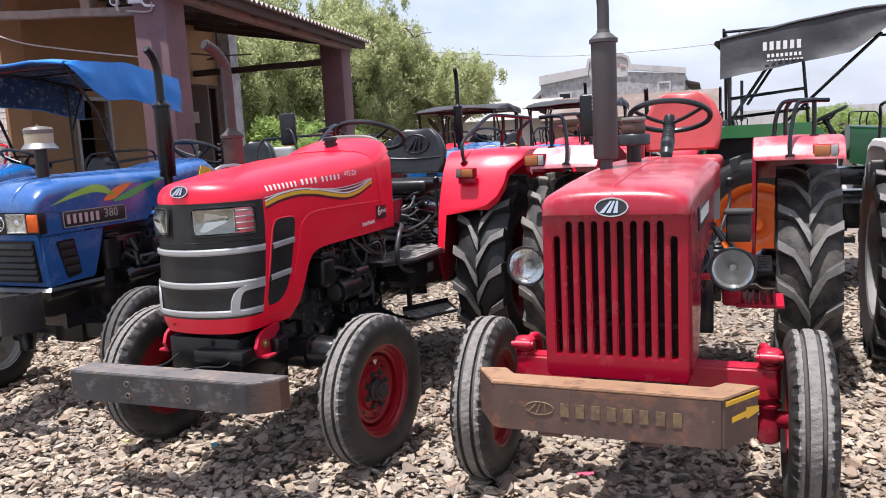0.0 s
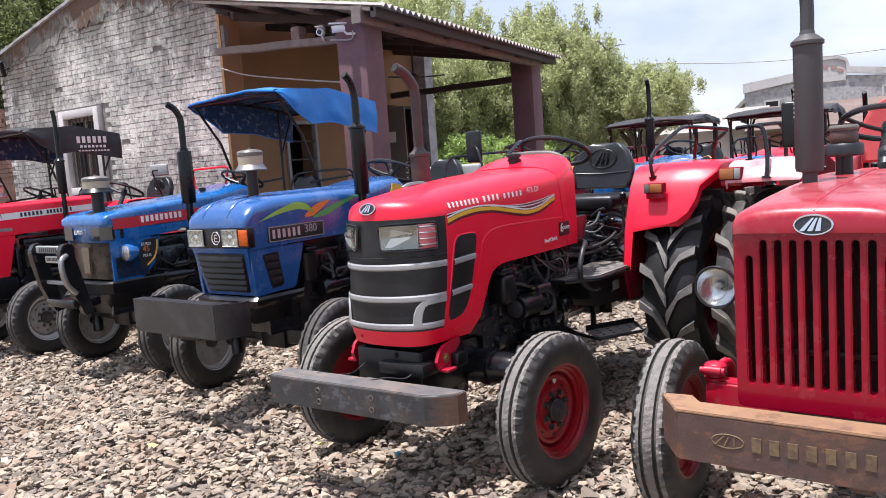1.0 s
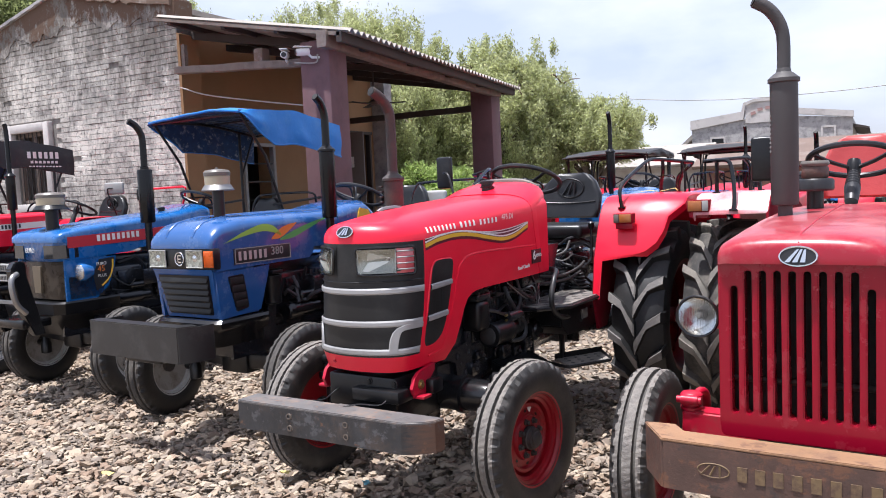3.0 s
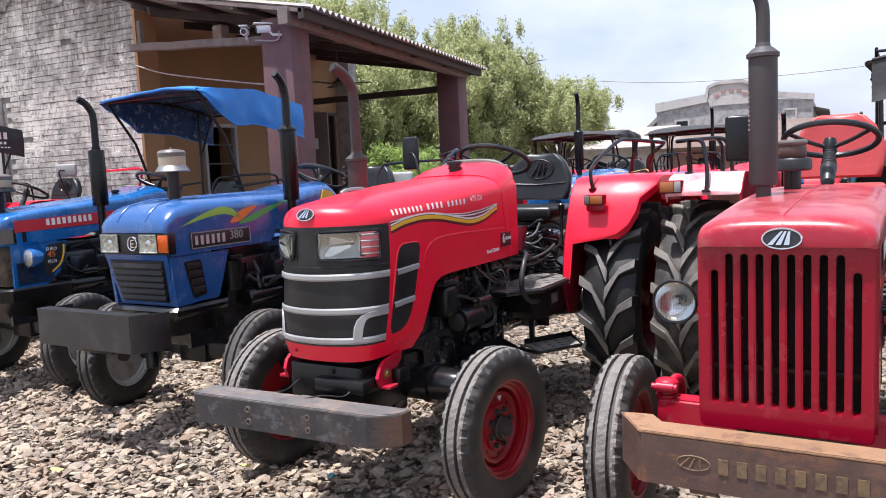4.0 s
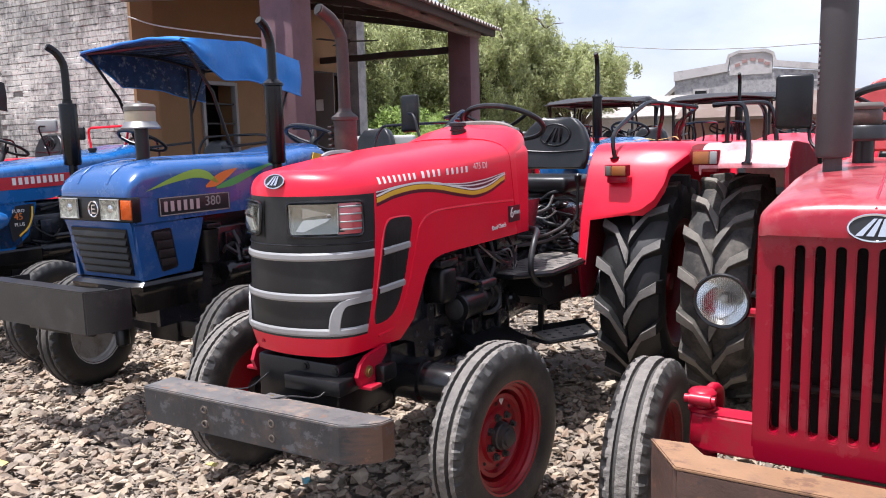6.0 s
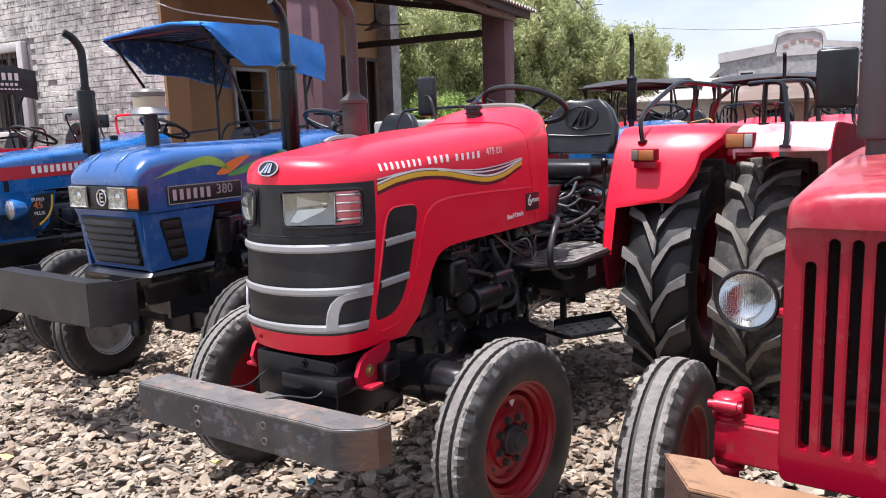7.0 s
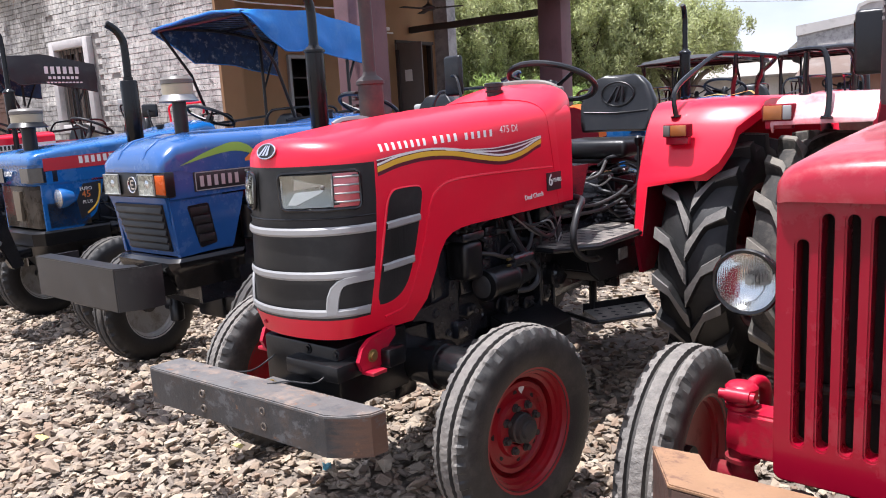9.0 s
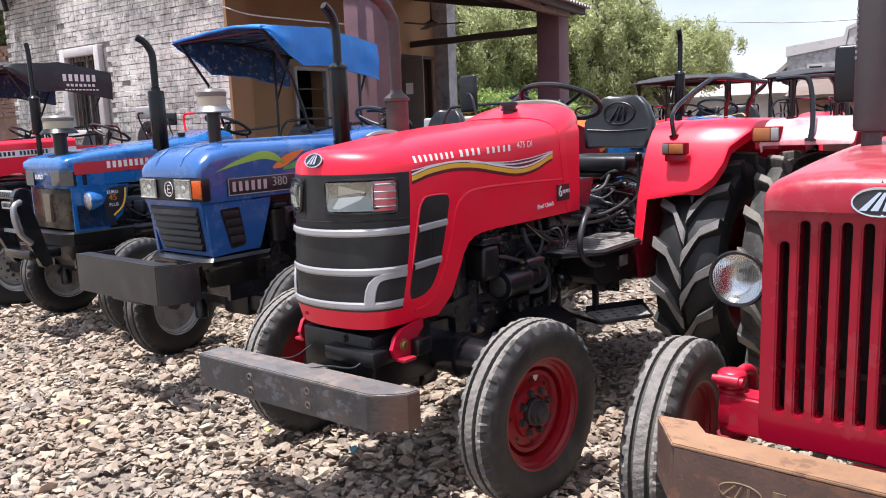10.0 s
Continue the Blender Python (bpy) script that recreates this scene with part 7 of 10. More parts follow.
def y_skin(y, z, side=1):
    """x of the bonnet's flank at y and z."""
    i = int(np.interp(-y, [-b for _, b in Y_SIDE], range(len(Y_SIDE))))
    fi = float(np.interp(-y, [-b for _, b in Y_SIDE], range(len(Y_SIDE))))
    zs = y_shoulder(y) - 0.02
    if z <= zs:
        return side * y_ptf(fi, z).x
    zc = float(y_crown(max(y, -0.36)))
    sn = min(1.0, (z - zs) / (zc - zs)) ** (1 / 0.85)
    return side * y_ptf(fi, zs).x * math.cos(math.asin(sn)) ** 0.55


def on_flank(bm, off=0.003, side=1):
    """Lays a flat drawing, given by its y and z, on the bonnet's flank."""
    for v in bm.verts:
        v.co.x = y_skin(v.co.y, v.co.z, side) + side * off


def flank_bars(y0, y1, z0, z1, h0, h1, count, gap=0.28):
    bm = bmesh.new()
    w = (y1 - y0) / count
    for k in range(count):
        a, b = y0 + w * (k + gap / 2), y0 + w * (k + 1 - gap / 2)
        rows = []
        for r in range(4):
            row = []
            for y in (a, b):
                t = (y - y0) / (y1 - y0)
                row.append(Vector((0, y, z0 + (z1 - z0) * t + (h0 + (h1 - h0) * t) * r / 3)))
            rows.append(row)
        loft(bm, rows, closed=False, caps=False)
    on_flank(bm)
    return bm


def y_profile(i):
    x, y = Y_PLAN[i]
    zb, zs = float(y_low(y)), y_shoulder(y)
    pts = [y_pt(i, zb, -0.024 if zb < 0.78 else 0.0)] + [y_pt(i, max(z, zb)) for z in (0.80, 0.90, 1.0, 1.1, 1.2, 1.3)] + [y_pt(i, zs - 0.02)]
    yc = max(y, -0.36)
    zc = float(y_crown(yc))
    top = y_pt(i, zs - 0.02)
    for k in range(1, 9):
        a = math.pi / 2 * k / 8
        f = math.cos(a) ** 0.55 if k < 8 else 0.0
        pts.append(Vector((top.x * f, yc + (top.y - yc) * f, top.z + (zc - top.z) * math.sin(a) ** 0.85)))
    return pts


grid = [y_profile(i) for i in range(len(Y_PLAN))]
hood_bm, fas_bm = bmesh.new(), bmesh.new()
for i in range(len(grid) - 1):
    nose = Y_NOSE <= i and i + 1 <= len(grid) - 1 - Y_NOSE
    for j in range(len(grid[0]) - 1):
        quad = [grid[i][j], grid[i + 1][j], grid[i + 1][j + 1], grid[i][j + 1]]
        b = fas_bm if (nose and 1 <= j <= 6) else hood_bm
        if len({tuple(round(c, 5) for c in p) for p in quad}) < 3:
            continue
        vs = [b.verts.new(p) for p in quad]
        b.faces.new(vs)
for b in (hood_bm, fas_bm):
    bmesh.ops.remove_doubles(b, verts=b.verts, dist=0.0004)
    bmesh.ops.dissolve_degenerate(b, dist=0.0004, edges=b.edges)
y_hood = part("bonnet", hood_bm, RED, yv, angle=45)
fascia = part("fascia", fas_bm, DARK, yv, "dark grey plastic fascia", angle=45)


def y_strip(i0, i1, z0, z1, off, name, material, parent, label="", rows=2, cols=0, angle=38):
    bm = bmesh.new()
    g = []
    n = cols or max(2, int(abs(i1 - i0) * 2))
    for r in range(rows + 1):
        row = []
        for k in range(n + 1):
            i = i0 + (i1 - i0) * k / n
            edge = r in (0, rows) or k in (0, n)
            row.append(y_ptf(i, z0 + (z1 - z0) * r / rows, (off * 0.6 if edge else off)))
        g.append(row)
    loft(bm, g, closed=False, caps=False)
    return part(name, bm, material, parent, label, angle=angle)


Y_END = len(Y_PLAN) - 1
for z0 in (1.092, 0.940, 0.808):
    y_strip(Y_NOSE + 0.1, Y_END - Y_NOSE - 0.1, z0 + 0.002, z0 + 0.032, 0.011, "silver_band", SILVER, fascia, "silver band", 4, angle=18)
y_strip(Y_NOSE + 0.1, Y_END - Y_NOSE - 0.1, 1.150, 1.156, 0.006, "crease", BLACK, fascia)
for s in (1, -1):
    def at(i):
        return i if s > 0 else Y_END - i
    # silver link that rises from the lowest band and sweeps out under the middle one
    bm = bmesh.new()
    rings = []
    for i, z, di, dz in ((16.62, 0.822, 0.44, 0.0), (16.62, 0.850, 0.43, 0.0), (16.58, 0.880, 0.42, 0.003), (16.44, 0.908, 0.36, 0.007), (16.18, 0.926, 0.22, 0.011), (15.80, 0.935, 0.08, 0.014), (15.2, 0.938, 0.0, 0.014), (14.12, 0.939, 0.0, 0.014)):
        rings.append([y_ptf(at(i + di), z + dz, 0.004), y_ptf(at(i + di * 0.8), z + dz * 0.8, 0.012), y_ptf(at(i - di * 0.8), z - dz * 0.8, 0.012), y_ptf(at(i - di), z - dz, 0.004)])
    loft(bm, rings, closed=False, caps=False)
    part("silver_link", bm, SILVER, fascia)
    # headlights behind one clear cover, with ribbed signal lenses at the corner
    bz = y_strip(at(14.75), at(19.9), 1.178, 1.318, 0.007, "headlight_bezel", DARK, fascia, "", 6, 12)
    bm = bmesh.new()
    g = []
    for r in range(5):
        v = r / 4
        g.append([y_ptf(at(16.55 + 3.0 * k / 9), 1.193 + 0.110 * v, 0.0095 + 0.003 * (2 * v - 1) ** 2 + 0.003 * (k in (0, 9))) for k in range(10)])
    loft(bm, g, closed=False, caps=False)
    hlp = part("headlight", bm, LENS_Y, fascia, "clear headlight with a bright faceted reflector", angle=30)
    # bright wedge of the reflector, its ridge running out from the bulb
    for pts in (((16.95, 1.266, 0.0150), (18.55, 1.290, 0.0185), (18.62, 1.254, 0.0140)), ((16.95, 1.252, 0.0150), (18.55, 1.246, 0.0145), (19.0, 1.206, 0.0190), (18.5, 1.203, 0.0190), (17.2, 1.240, 0.0155))):
        bm = bmesh.new()
        front = [bm.verts.new(y_ptf(at(i), z, o)) for i, z, o in pts]
        rear = [bm.verts.new(y_ptf(at(i), z, 0.004)) for i, z, o in pts]
        bm.faces.new(front)
        for q in range(len(pts)):
            bm.faces.new((front[q], rear[q], rear[q - 1], front[q - 1]))
        bmesh.ops.recalc_face_normals(bm, faces=bm.faces)
        part("reflector_facet", bm, WEDGE, hlp, "bright reflector facet", angle=5)
    bm = bmesh.new()
    spin(bm, y_ptf(at(17.05), 1.260, 0.012), (0.35 * s, -1, 0), [(0, 0.008), (0.006, 0.008), (0.009, 0.005), (0.010, 0.001)], 12)
    part("bulb_shield", bm, GREYCAP, hlp)
    rim = [(15.0, 1.20), (15.08, 1.186), (15.3, 1.182), (17.0, 1.183), (19.1, 1.186), (19.45, 1.192), (19.58, 1.206), (19.74, 1.29), (19.66, 1.304), (19.4, 1.311), (17.0, 1.312), (15.3, 1.312), (15.06, 1.306), (14.98, 1.29)]
    bm = bmesh.new()
    tube(bm, [y_ptf(at(ri), rz, 0.012) for ri, rz in rim], 0.0055, 6, loop=True)
    part("lamp_surround", bm, BLACK_GLOSS, hlp, "rounded black lamp surround")
    for i in (16.55, 19.45):
        y_strip(at(i - 0.05), at(i + 0.05), 1.190, 1.304, 0.018, "lens_edge", VINYL_GREY, hlp, "", 3)
    cover = y_strip(at(16.5), at(19.6), 1.188, 1.306, 0.021, "glass_cover", GLASS, hlp, "clear glass cover", 4, 8)
    cover.visible_shadow = False
    y_strip(at(15.0), at(16.5), 1.190, 1.304, 0.011, "turn_signal", LENS_RED, fascia, "pinkish ribbed signal lens", 4)
    for q in range(4):
        y_strip(at(15.0), at(16.45), 1.204 + q * 0.028, 1.211 + q * 0.028, 0.019, "signal_rib", SILVER, fascia, "clear rib", 3)
    # side inset with two silver bands
    poly = [(-0.205, 1.186), (-0.185, 1.216), (-0.16, 1.228), (-0.055, 1.228), (-0.042, 1.215), (-0.040, 1.19), (-0.068, 1.08), (-0.097, 0.976), (-0.125, 0.90), (-0.155, 0.858), (-0.185, 0.838), (-0.215, 0.828), (-0.268, 0.824), (-0.276, 0.84), (-0.245, 1.0)]
    for _ in range(2):
        poly = [(p[0] * a + q[0] * (1 - a), p[1] * a + q[1] * (1 - a)) for p, q in zip(poly, poly[1:] + poly[:1]) for a in (0.75, 0.25)]
    bm = bmesh.new()
    lo = [bm.verts.new((0, y, z)) for y, z in poly]
    bm.faces.new(lo)
    bmesh.ops.triangulate(bm, faces=bm.faces)
    bmesh.ops.subdivide_edges(bm, edges=bm.edges, cuts=6)
    on_flank(bm, 0.008, s)
    inset = part("side_inset", bm, DARK, y_hood, "dark grey side inset")
    bm = bmesh.new()
    tube(bm, [(y_skin(y, z, s) + s * 0.002, y, z) for y, z in poly], 0.006, 6, loop=True)
    part("inset_lip", bm, RED, y_hood)
    for z0, ya, yb in ((1.086, -0.222, -0.060), (0.938, -0.250, -0.100)):
        bm = bmesh.new()
        loft(bm, [[Vector((y_skin(y, z0 + 0.011 * t + h, s) + s * o, y, z0 + 0.011 * t + h)) for t, y in ((0, ya), (0.5, (ya + yb) / 2), (1, yb))] for h, o in ((0, 0.004), (0.008, 0.015), (0.026, 0.015), (0.034, 0.004))], closed=False, caps=False)
        part("silver_band", bm, SILVER, inset)
    # raised flowing line along the side panel
    bm = bmesh.new()
    tube(bm, [(y_skin(y, z, s), y, z) for y, z in [(p.y, p.z) for p in curve_pts([(0, -0.24, 0.775), (0, -0.15, 0.795), (0, -0.10, 0.87), (0, -0.047, 0.99), (0, 0.0, 1.14), (0, 0.04, 1.20), (0, 0.134, 1.23), (0, 0.4, 1.232), (0, 0.82, 1.22)], 5)]], 0.006, 6)
    part("crease_line", bm, RED, y_hood)
    # side stripes: maroon field, yellow and white waves
    YL = ([-0.24, -0.176, -0.007, 0.139, 0.298, 0.448, 0.589, 0.741], [1.286, 1.312, 1.332, 1.323, 1.294, 1.272, 1.286, 1.335])
    YT = ([-0.24, -0.108, 0.03, 0.218, 0.385, 0.567, 0.741], [1.334, 1.354, 1.358, 1.341, 1.333, 1.343, 1.366])
    def smooth(tab, y):
        return sum(float(np.interp(y + d, *tab)) for d in (-0.05, -0.025, 0, 0.025, 0.05)) / 5
    for m_, lo, hi, ya, yb, off in ((DECAL_MAROON, lambda y: smooth(YL, y) - 0.014, lambda y: smooth(YT, y), -0.235, 0.735, 0.0012),
                                    (YELLOW, lambda y: smooth(YL, y), lambda y: smooth(YL, y) + 0.019, -0.235, 0.737, 0.0026),
                                    (LETTER_W, lambda y: smooth(YL, y) + 0.022, lambda y: smooth(YL, y) + 0.030, -0.235, 0.737, 0.0026),
                                    (LETTER_W, lambda y: smooth(YL, y) * 0.35 + smooth(YT, y) * 0.65 + 0.002, lambda y: smooth(YL, y) * 0.35 + smooth(YT, y) * 0.65 + 0.008, 0.10, 0.735, 0.0026),
                                    (LETTER_W, lambda y: smooth(YT, y) - 0.004, lambda y: smooth(YT, y), -0.235, 0.735, 0.0028)):
        bm = bmesh.new()
        cols = []
        for k in range(41):
            y = ya + (yb - ya) * k / 40
            a, b = lo(y), hi(y)
            cols.append([Vector((0, y, a + (b - a) * r / 3)) for r in range(4)])
        loft(bm, cols, closed=False, caps=False)
        on_flank(bm, off, s)
        part("stripe", bm, m_, y_hood, "curved side stripe")
emblem(yv, pose(0, -0.478, 1.385, -22), 0.047, 0.027)
# lettering: brand words as bars, figures as letters
for y0, y1, z0, z1, h, count in ((-0.222, 0.010, 1.363, 1.371, 0.026, 8), (0.030, 0.180, 1.372, 1.376, 0.029, 4), (0.205, 0.395, 1.376, 1.381, 0.027, 5)):
    part("lettering", flank_bars(y0, y1, z0, z1, h, h, count, 0.56), LETTER_W, y_hood, "white lettering bars")
num = text_part("model_number", "475 DI", 0.046, LETTER_W, y_hood, Matrix(), "white model number", depth=0.0)
for v in num.data.vertices:
    y, z = 0.435 + v.co.x, 1.381 + v.co.y * 0.9 + v.co.x * 0.02
    v.co = (y_skin(y, z) + 0.003, y, z)
text_part("clutch_note", "Dual Clutch", 0.030, LETTER_W, y_hood, pose(0.3425, 0.585, 1.09) @ SIDE_TEXT @ pose(0, 0, 0, 0, 0, 2), "small white lettering")
bm = bmesh.new()
box(bm, (0.3375, 0.83, 1.155), (0.006, 0.115, 0.08))
tag_plate = part("warranty_sticker", bm, DECAL_BK, yv, "black sticker")
text_part("sticker_text", "6", 0.075, LETTER_W, tag_plate, pose(0.3415, 0.778, 1.122) @ SIDE_TEXT)
text_part("sticker_text", "YEARS", 0.026, LETTER_W, tag_plate, pose(0.3415, 0.815, 1.145) @ SIDE_TEXT)
# lower lip bolts and the tow hooks
for x in (-0.12, 0.06):
    bolt_part(y_hood, (x, -0.460, 0.765), (0, -1, 0), 0.010, RED_FLAT)
for s in (1, -1):
    bm = bmesh.new()
    prism(bm, [(-0.33, 0.715), (-0.20, 0.735), (-0.20, 0.70), (-0.245, 0.665), (-0.27, 0.62), (-0.30, 0.598), (-0.34, 0.592), (-0.375, 0.61), (-0.39, 0.645), (-0.37, 0.69)], "x", s * 0.262, s * 0.280)
    box(bm, (s * 0.295, -0.335, 0.603), (0.06, 0.07, 0.014), 0.003)
    hk = part("tow_bracket", bm, RED_FLAT, yv)
    bolt_part(hk, (s * 0.281, -0.325, 0.655), (s, 0, 0), 0.024, BRASS)
    bm = bmesh.new()
    box(bm, (s * 0.30, -0.24, 0.635), (0.05, 0.09, 0.07), 0.012)
    part("clevis", bm, BLACK, hk)
bm = bmesh.new()
box(bm, (0.0, -0.24, 0.575), (0.41, 0.36, 0.24), 0.012)
wc = part("weight_carrier", bm, BLACK, yv)
bm = bmesh.new()
box(bm, (0.12, -0.41, 0.618), (0.275, 0.13, 0.060), 0.008)
part("front_block", bm, BLACK, wc)
bm = bmesh.new()
box(bm, (0.0, -0.52, 0.49), (0.34, 0.30, 0.05), 0.01)
part("bumper_arm", bm, BLACK, wc)
bm = bmesh.new()
box(bm, (-0.03, -0.56, 0.560), (0.10, 0.14, 0.012), 0.003)
part("lug_plate", bm, BUMPER_Y_TOP, wc)
for x, y in ((-0.05, -0.42), (0.10, -0.42)):
    bolt_part(yv, (x + 0.1, -0.42, 0.672), (0, -1, 0), 0.018, BLACK)
bolt_part(yv, (-0.02, -0.545, 0.566), (0, 0, 1), 0.018, BRASS)
for p in ([(-0.12, -0.36, 0.66), (-0.16, -0.45, 0.60), (-0.15, -0.54, 0.588), (-0.25, -0.585, 0.586), (-0.32, -0.60, 0.590)], [(0.17, -0.40, 0.64), (0.18, -0.50, 0.592), (0.10, -0.56, 0.600), (0.03, -0.60, 0.590)]):
    bm = bmesh.new()
    tube(bm, p, 0.0030, 6, 4)
    part("loose_wire", bm, HOSE, yv)
# bumper: a channel with cut-back ends
arc = [(0.425, -0.690), (0.470, -0.668), (0.512, -0.639), (0.542, -0.604)]
outer = [(-0.535, -0.585), (-0.540, -0.714), (-0.532, -0.720)] + arc + [(0.553, -0.550)]
inner = [(x * 0.972, y + 0.014) for x, y in outer]
bm = bmesh.new()
bent_plate(bm, outer, inner, 0.452, 0.580)
bump = part("bumper", bm, BUMPER_Y, yv, "scuffed black steel bumper, rusty at its end", angle=20)
bm = bmesh.new()
prism(bm, outer, "z", 0.5805, 0.591)
bmesh.ops.bevel(bm, geom=[e for e in bm.edges if e.verts[0].co.z > 0.588 and e.verts[1].co.z > 0.588], offset=0.004, segments=2, affect='EDGES')
part("bumper_top", bm, BUMPER_Y_TOP, bump, "dusty scratched top face, its sunlit tone put into the colour")
for x in (-0.205, 0.125):
    for z in (0.490, 0.545):
        bm = bmesh.new()
        spin(bm, (x, -0.714 + (x + 0.425) * 0.042, z), (0, -1, 0), [(0, 0.021), (0.004, 0.021), (0.005, 0.0155), (0.010, 0.0150), (0.0105, 0.0095), (0.0035, 0.0085), (0.003, 0.001)], 12)
        part("bolt", bm, WORN_BOLT, bump, "hollow bolt with a worn rim")
# cowl behind the bonnet
bm = bmesh.new()
hood_shell(bm, [(0.785, 0.337, 1.05, 1.415, 1.530), (0.85, 0.335, 1.06, 1.435, 1.552), (0.93, 0.327, 1.08, 1.46, 1.578), (1.02, 0.308, 1.12, 1.47, 1.598), (1.10, 0.272, 1.16, 1.475, 1.598)], power=0.62)
for v in bm.verts:
    v.co.y += max(0.0, 1.47 - v.co.z) * 0.20 * (1.10 - v.co.y) / 0.315
cowl = part("cowl", bm, RED, yv, angle=50)
bm = bmesh.new()
box(bm, (0, 1.115, 1.48), (0.46, 0.04, 0.20), 0.015)
part("dash_panel", bm, GREYCAP, cowl, "grey dashboard")
bm = bmesh.new()
tube(bm, [(0.245, 1.09, 1.52), (0.20, 1.08, 1.575), (0.10, 1.07, 1.600), (-0.10, 1.07, 1.600), (-0.20, 1.08, 1.575), (-0.245, 1.09, 1.52)], 0.018, 8, 4)
part("dash_trim", bm, GREYCAP, cowl)
bm = bmesh.new()
spin(bm, (0, 0.87, 1.535), (0, 0, 1), [(0, 0.034), (0.030, 0.034), (0.032, 0.042), (0.040, 0.043), (0.042, 0.036), (0.054, 0.036), (0.056, 0.045), (0.072, 0.045), (0.076, 0.038), (0.078, 0.001)], 20)
part("fuel_cap", bm, VINYL, cowl)
bm = bmesh.new()
tube(bm, [(-0.16, -0.02, 1.462), (-0.15, 0.02, 1.478), (-0.13, 0.10, 1.482), (-0.12, 0.14, 1.474)], 0.012, 6, 3)
part("bonnet_handle", bm, STEEL, y_hood)
bm = bmesh.new()
prism(bm, [(0.85, 1.05), (1.15, 1.05), (1.22, 1.2), (0.9, 1.2)], "x", -0.3, 0.3)
part("cowl_base", bm, ENGINE, cowl)
steering(yv, (0.02, 1.36, 1.61), 0.225, 24, base=(0.0, 1.20, 1.25))
seat(yv, (-0.01, 1.95, 1.285), VINYL, 0.50, 0.335, emblem=True)
bm = bmesh.new()
box(bm, (-0.02, 2.35, 1.26), (0.34, 0.03, 0.16), 0.01)
part("rear_plate", bm, BLUE_P, yv, "blue plate")
for s in (1, -1):
    f = fender(yv, s, RED, 0.45, 0.985, 1.40, 1.478, face=0.85)
    bar_rail(yv, (([(s * 0.885, 2.20, 1.680), (s * 0.76, 2.15, 1.700), (s * 0.665, 2.09, 1.712), (s * 0.635, 1.98, 1.70), (s * 0.592, 1.70, 1.585), (s * 0.575, 1.615, 1.525), (s * 0.578, 1.595, 1.47), (s * 0.586, 1.602, 1.398)], True),
                  ([(s * 0.70, 2.12, 1.705), (s * 0.698, 2.13, 1.62), (s * 0.675, 2.16, 1.55), (s * 0.665, 2.18, 1.47)], True),
                  ([(s * 0.82, 2.17, 1.690), (s * 0.818, 2.18, 1.61), (s * 0.79, 2.20, 1.55), (s * 0.78, 2.21, 1.47)], True),
                  ([(s * 0.885, 2.20, 1.680), (s * 0.82, 2.34, 1.655), (s * 0.70, 2.52, 1.60), (s * 0.675, 2.55, 1.55), (s * 0.67, 2.56, 1.46)], True)), 0.0125)
    indicator(yv, (s * 0.64, 1.49, 1.335), (0.125, 0.07, 0.062), RED_MATTE, flip=-s, clear=GREYCAP)
exhaust(yv, -0.40, 0.45, 1.20, 1.36, 1.66, 2.15, 0.058, 0.030, EXH_BROWN, bend=(-0.02, -0.14), label="heat-browned exhaust with a bent tail pipe")
for i in range(8):
    bm = bmesh.new()
    box(bm, (-0.455, 0.445 - 0.03, 1.39 + i * 0.03), (0.02, 0.05, 0.012), 0.003)
    part("shield_louvre", bm, EXH_BROWN, yv)
mirror(yv, (-0.58, 1.30, 1.685), (-0.30, 1.18, 1.42), 0.14, 0.22, radians(-12))

# -- the boxy red tractor with the slotted grille --
mm = thing("tractor", pose(-0.287, 3.305, 0, 0, 0, YAW), "older red tractor with a tall slotted grille", "tractor", "parked tractors")
# kingpins in the darker red, their shade put into the colour
chassis(mm, random.Random(12), RED_FLAT, 0.36, 0.545, knob_mat=RED_MATTE, detail=0.8, beam_z=0.155, knobs=False, spare=True)
front_wheel(mm, 0.655, 0.0, 2, RIM_RED, tread=TREAD, cuts=4)
front_wheel(mm, -0.695, 0.0, 2, RIM_RED, tread=TREAD, cuts=4)
rear_wheel(mm, 0.73, 2.03, RIM_RED, phase=0.05, rubber=TYRE_DUSTY, crest=LUG_TOP)
rear_wheel(mm, -0.80, 2.03, RIM_RED, phase=0.16, rubber=TYRE_DUSTY, crest=LUG_DUSTY)


def grille_plate(bm, outline, slots, y0, y1):
    """A plate with stadium-shaped slots, from y0 to y1."""
    loops = [outline]
    for x, z0, z1, w in slots:
        r = w / 2
        lp = [(x + r * math.cos(a), z1 - r + r * math.sin(a)) for a in [math.pi * k / 6 for k in range(7)]]
        lp += [(x + r * math.cos(a), z0 + r + r * math.sin(a)) for a in [math.pi + math.pi * k / 6 for k in range(7)]]
        loops.append(lp)
    edges = []
    for lp in loops:
        vs = [bm.verts.new((x, y0, z)) for x, z in lp]
        edges += [bm.edges.new((vs[i], vs[(i + 1) % len(vs)])) for i in range(len(vs))]
    bmesh.ops.triangle_fill(bm, edges=edges, use_beauty=True)
    got = bmesh.ops.extrude_face_region(bm, geom=bm.faces[:])
    bmesh.ops.translate(bm, verts=[v for v in got["geom"] if isinstance(v, bmesh.types.BMVert)], vec=(0, y1 - y0, 0))
    return bm


bm = bmesh.new()
gw, gz0, gz1 = 0.254, 0.672, 1.318
corner = [(gw - 0.045 + 0.045 * math.sin(a), gz1 - 0.045 + 0.045 * math.cos(a)) for a in [math.pi / 2 * k / 6 for k in range(7)]]
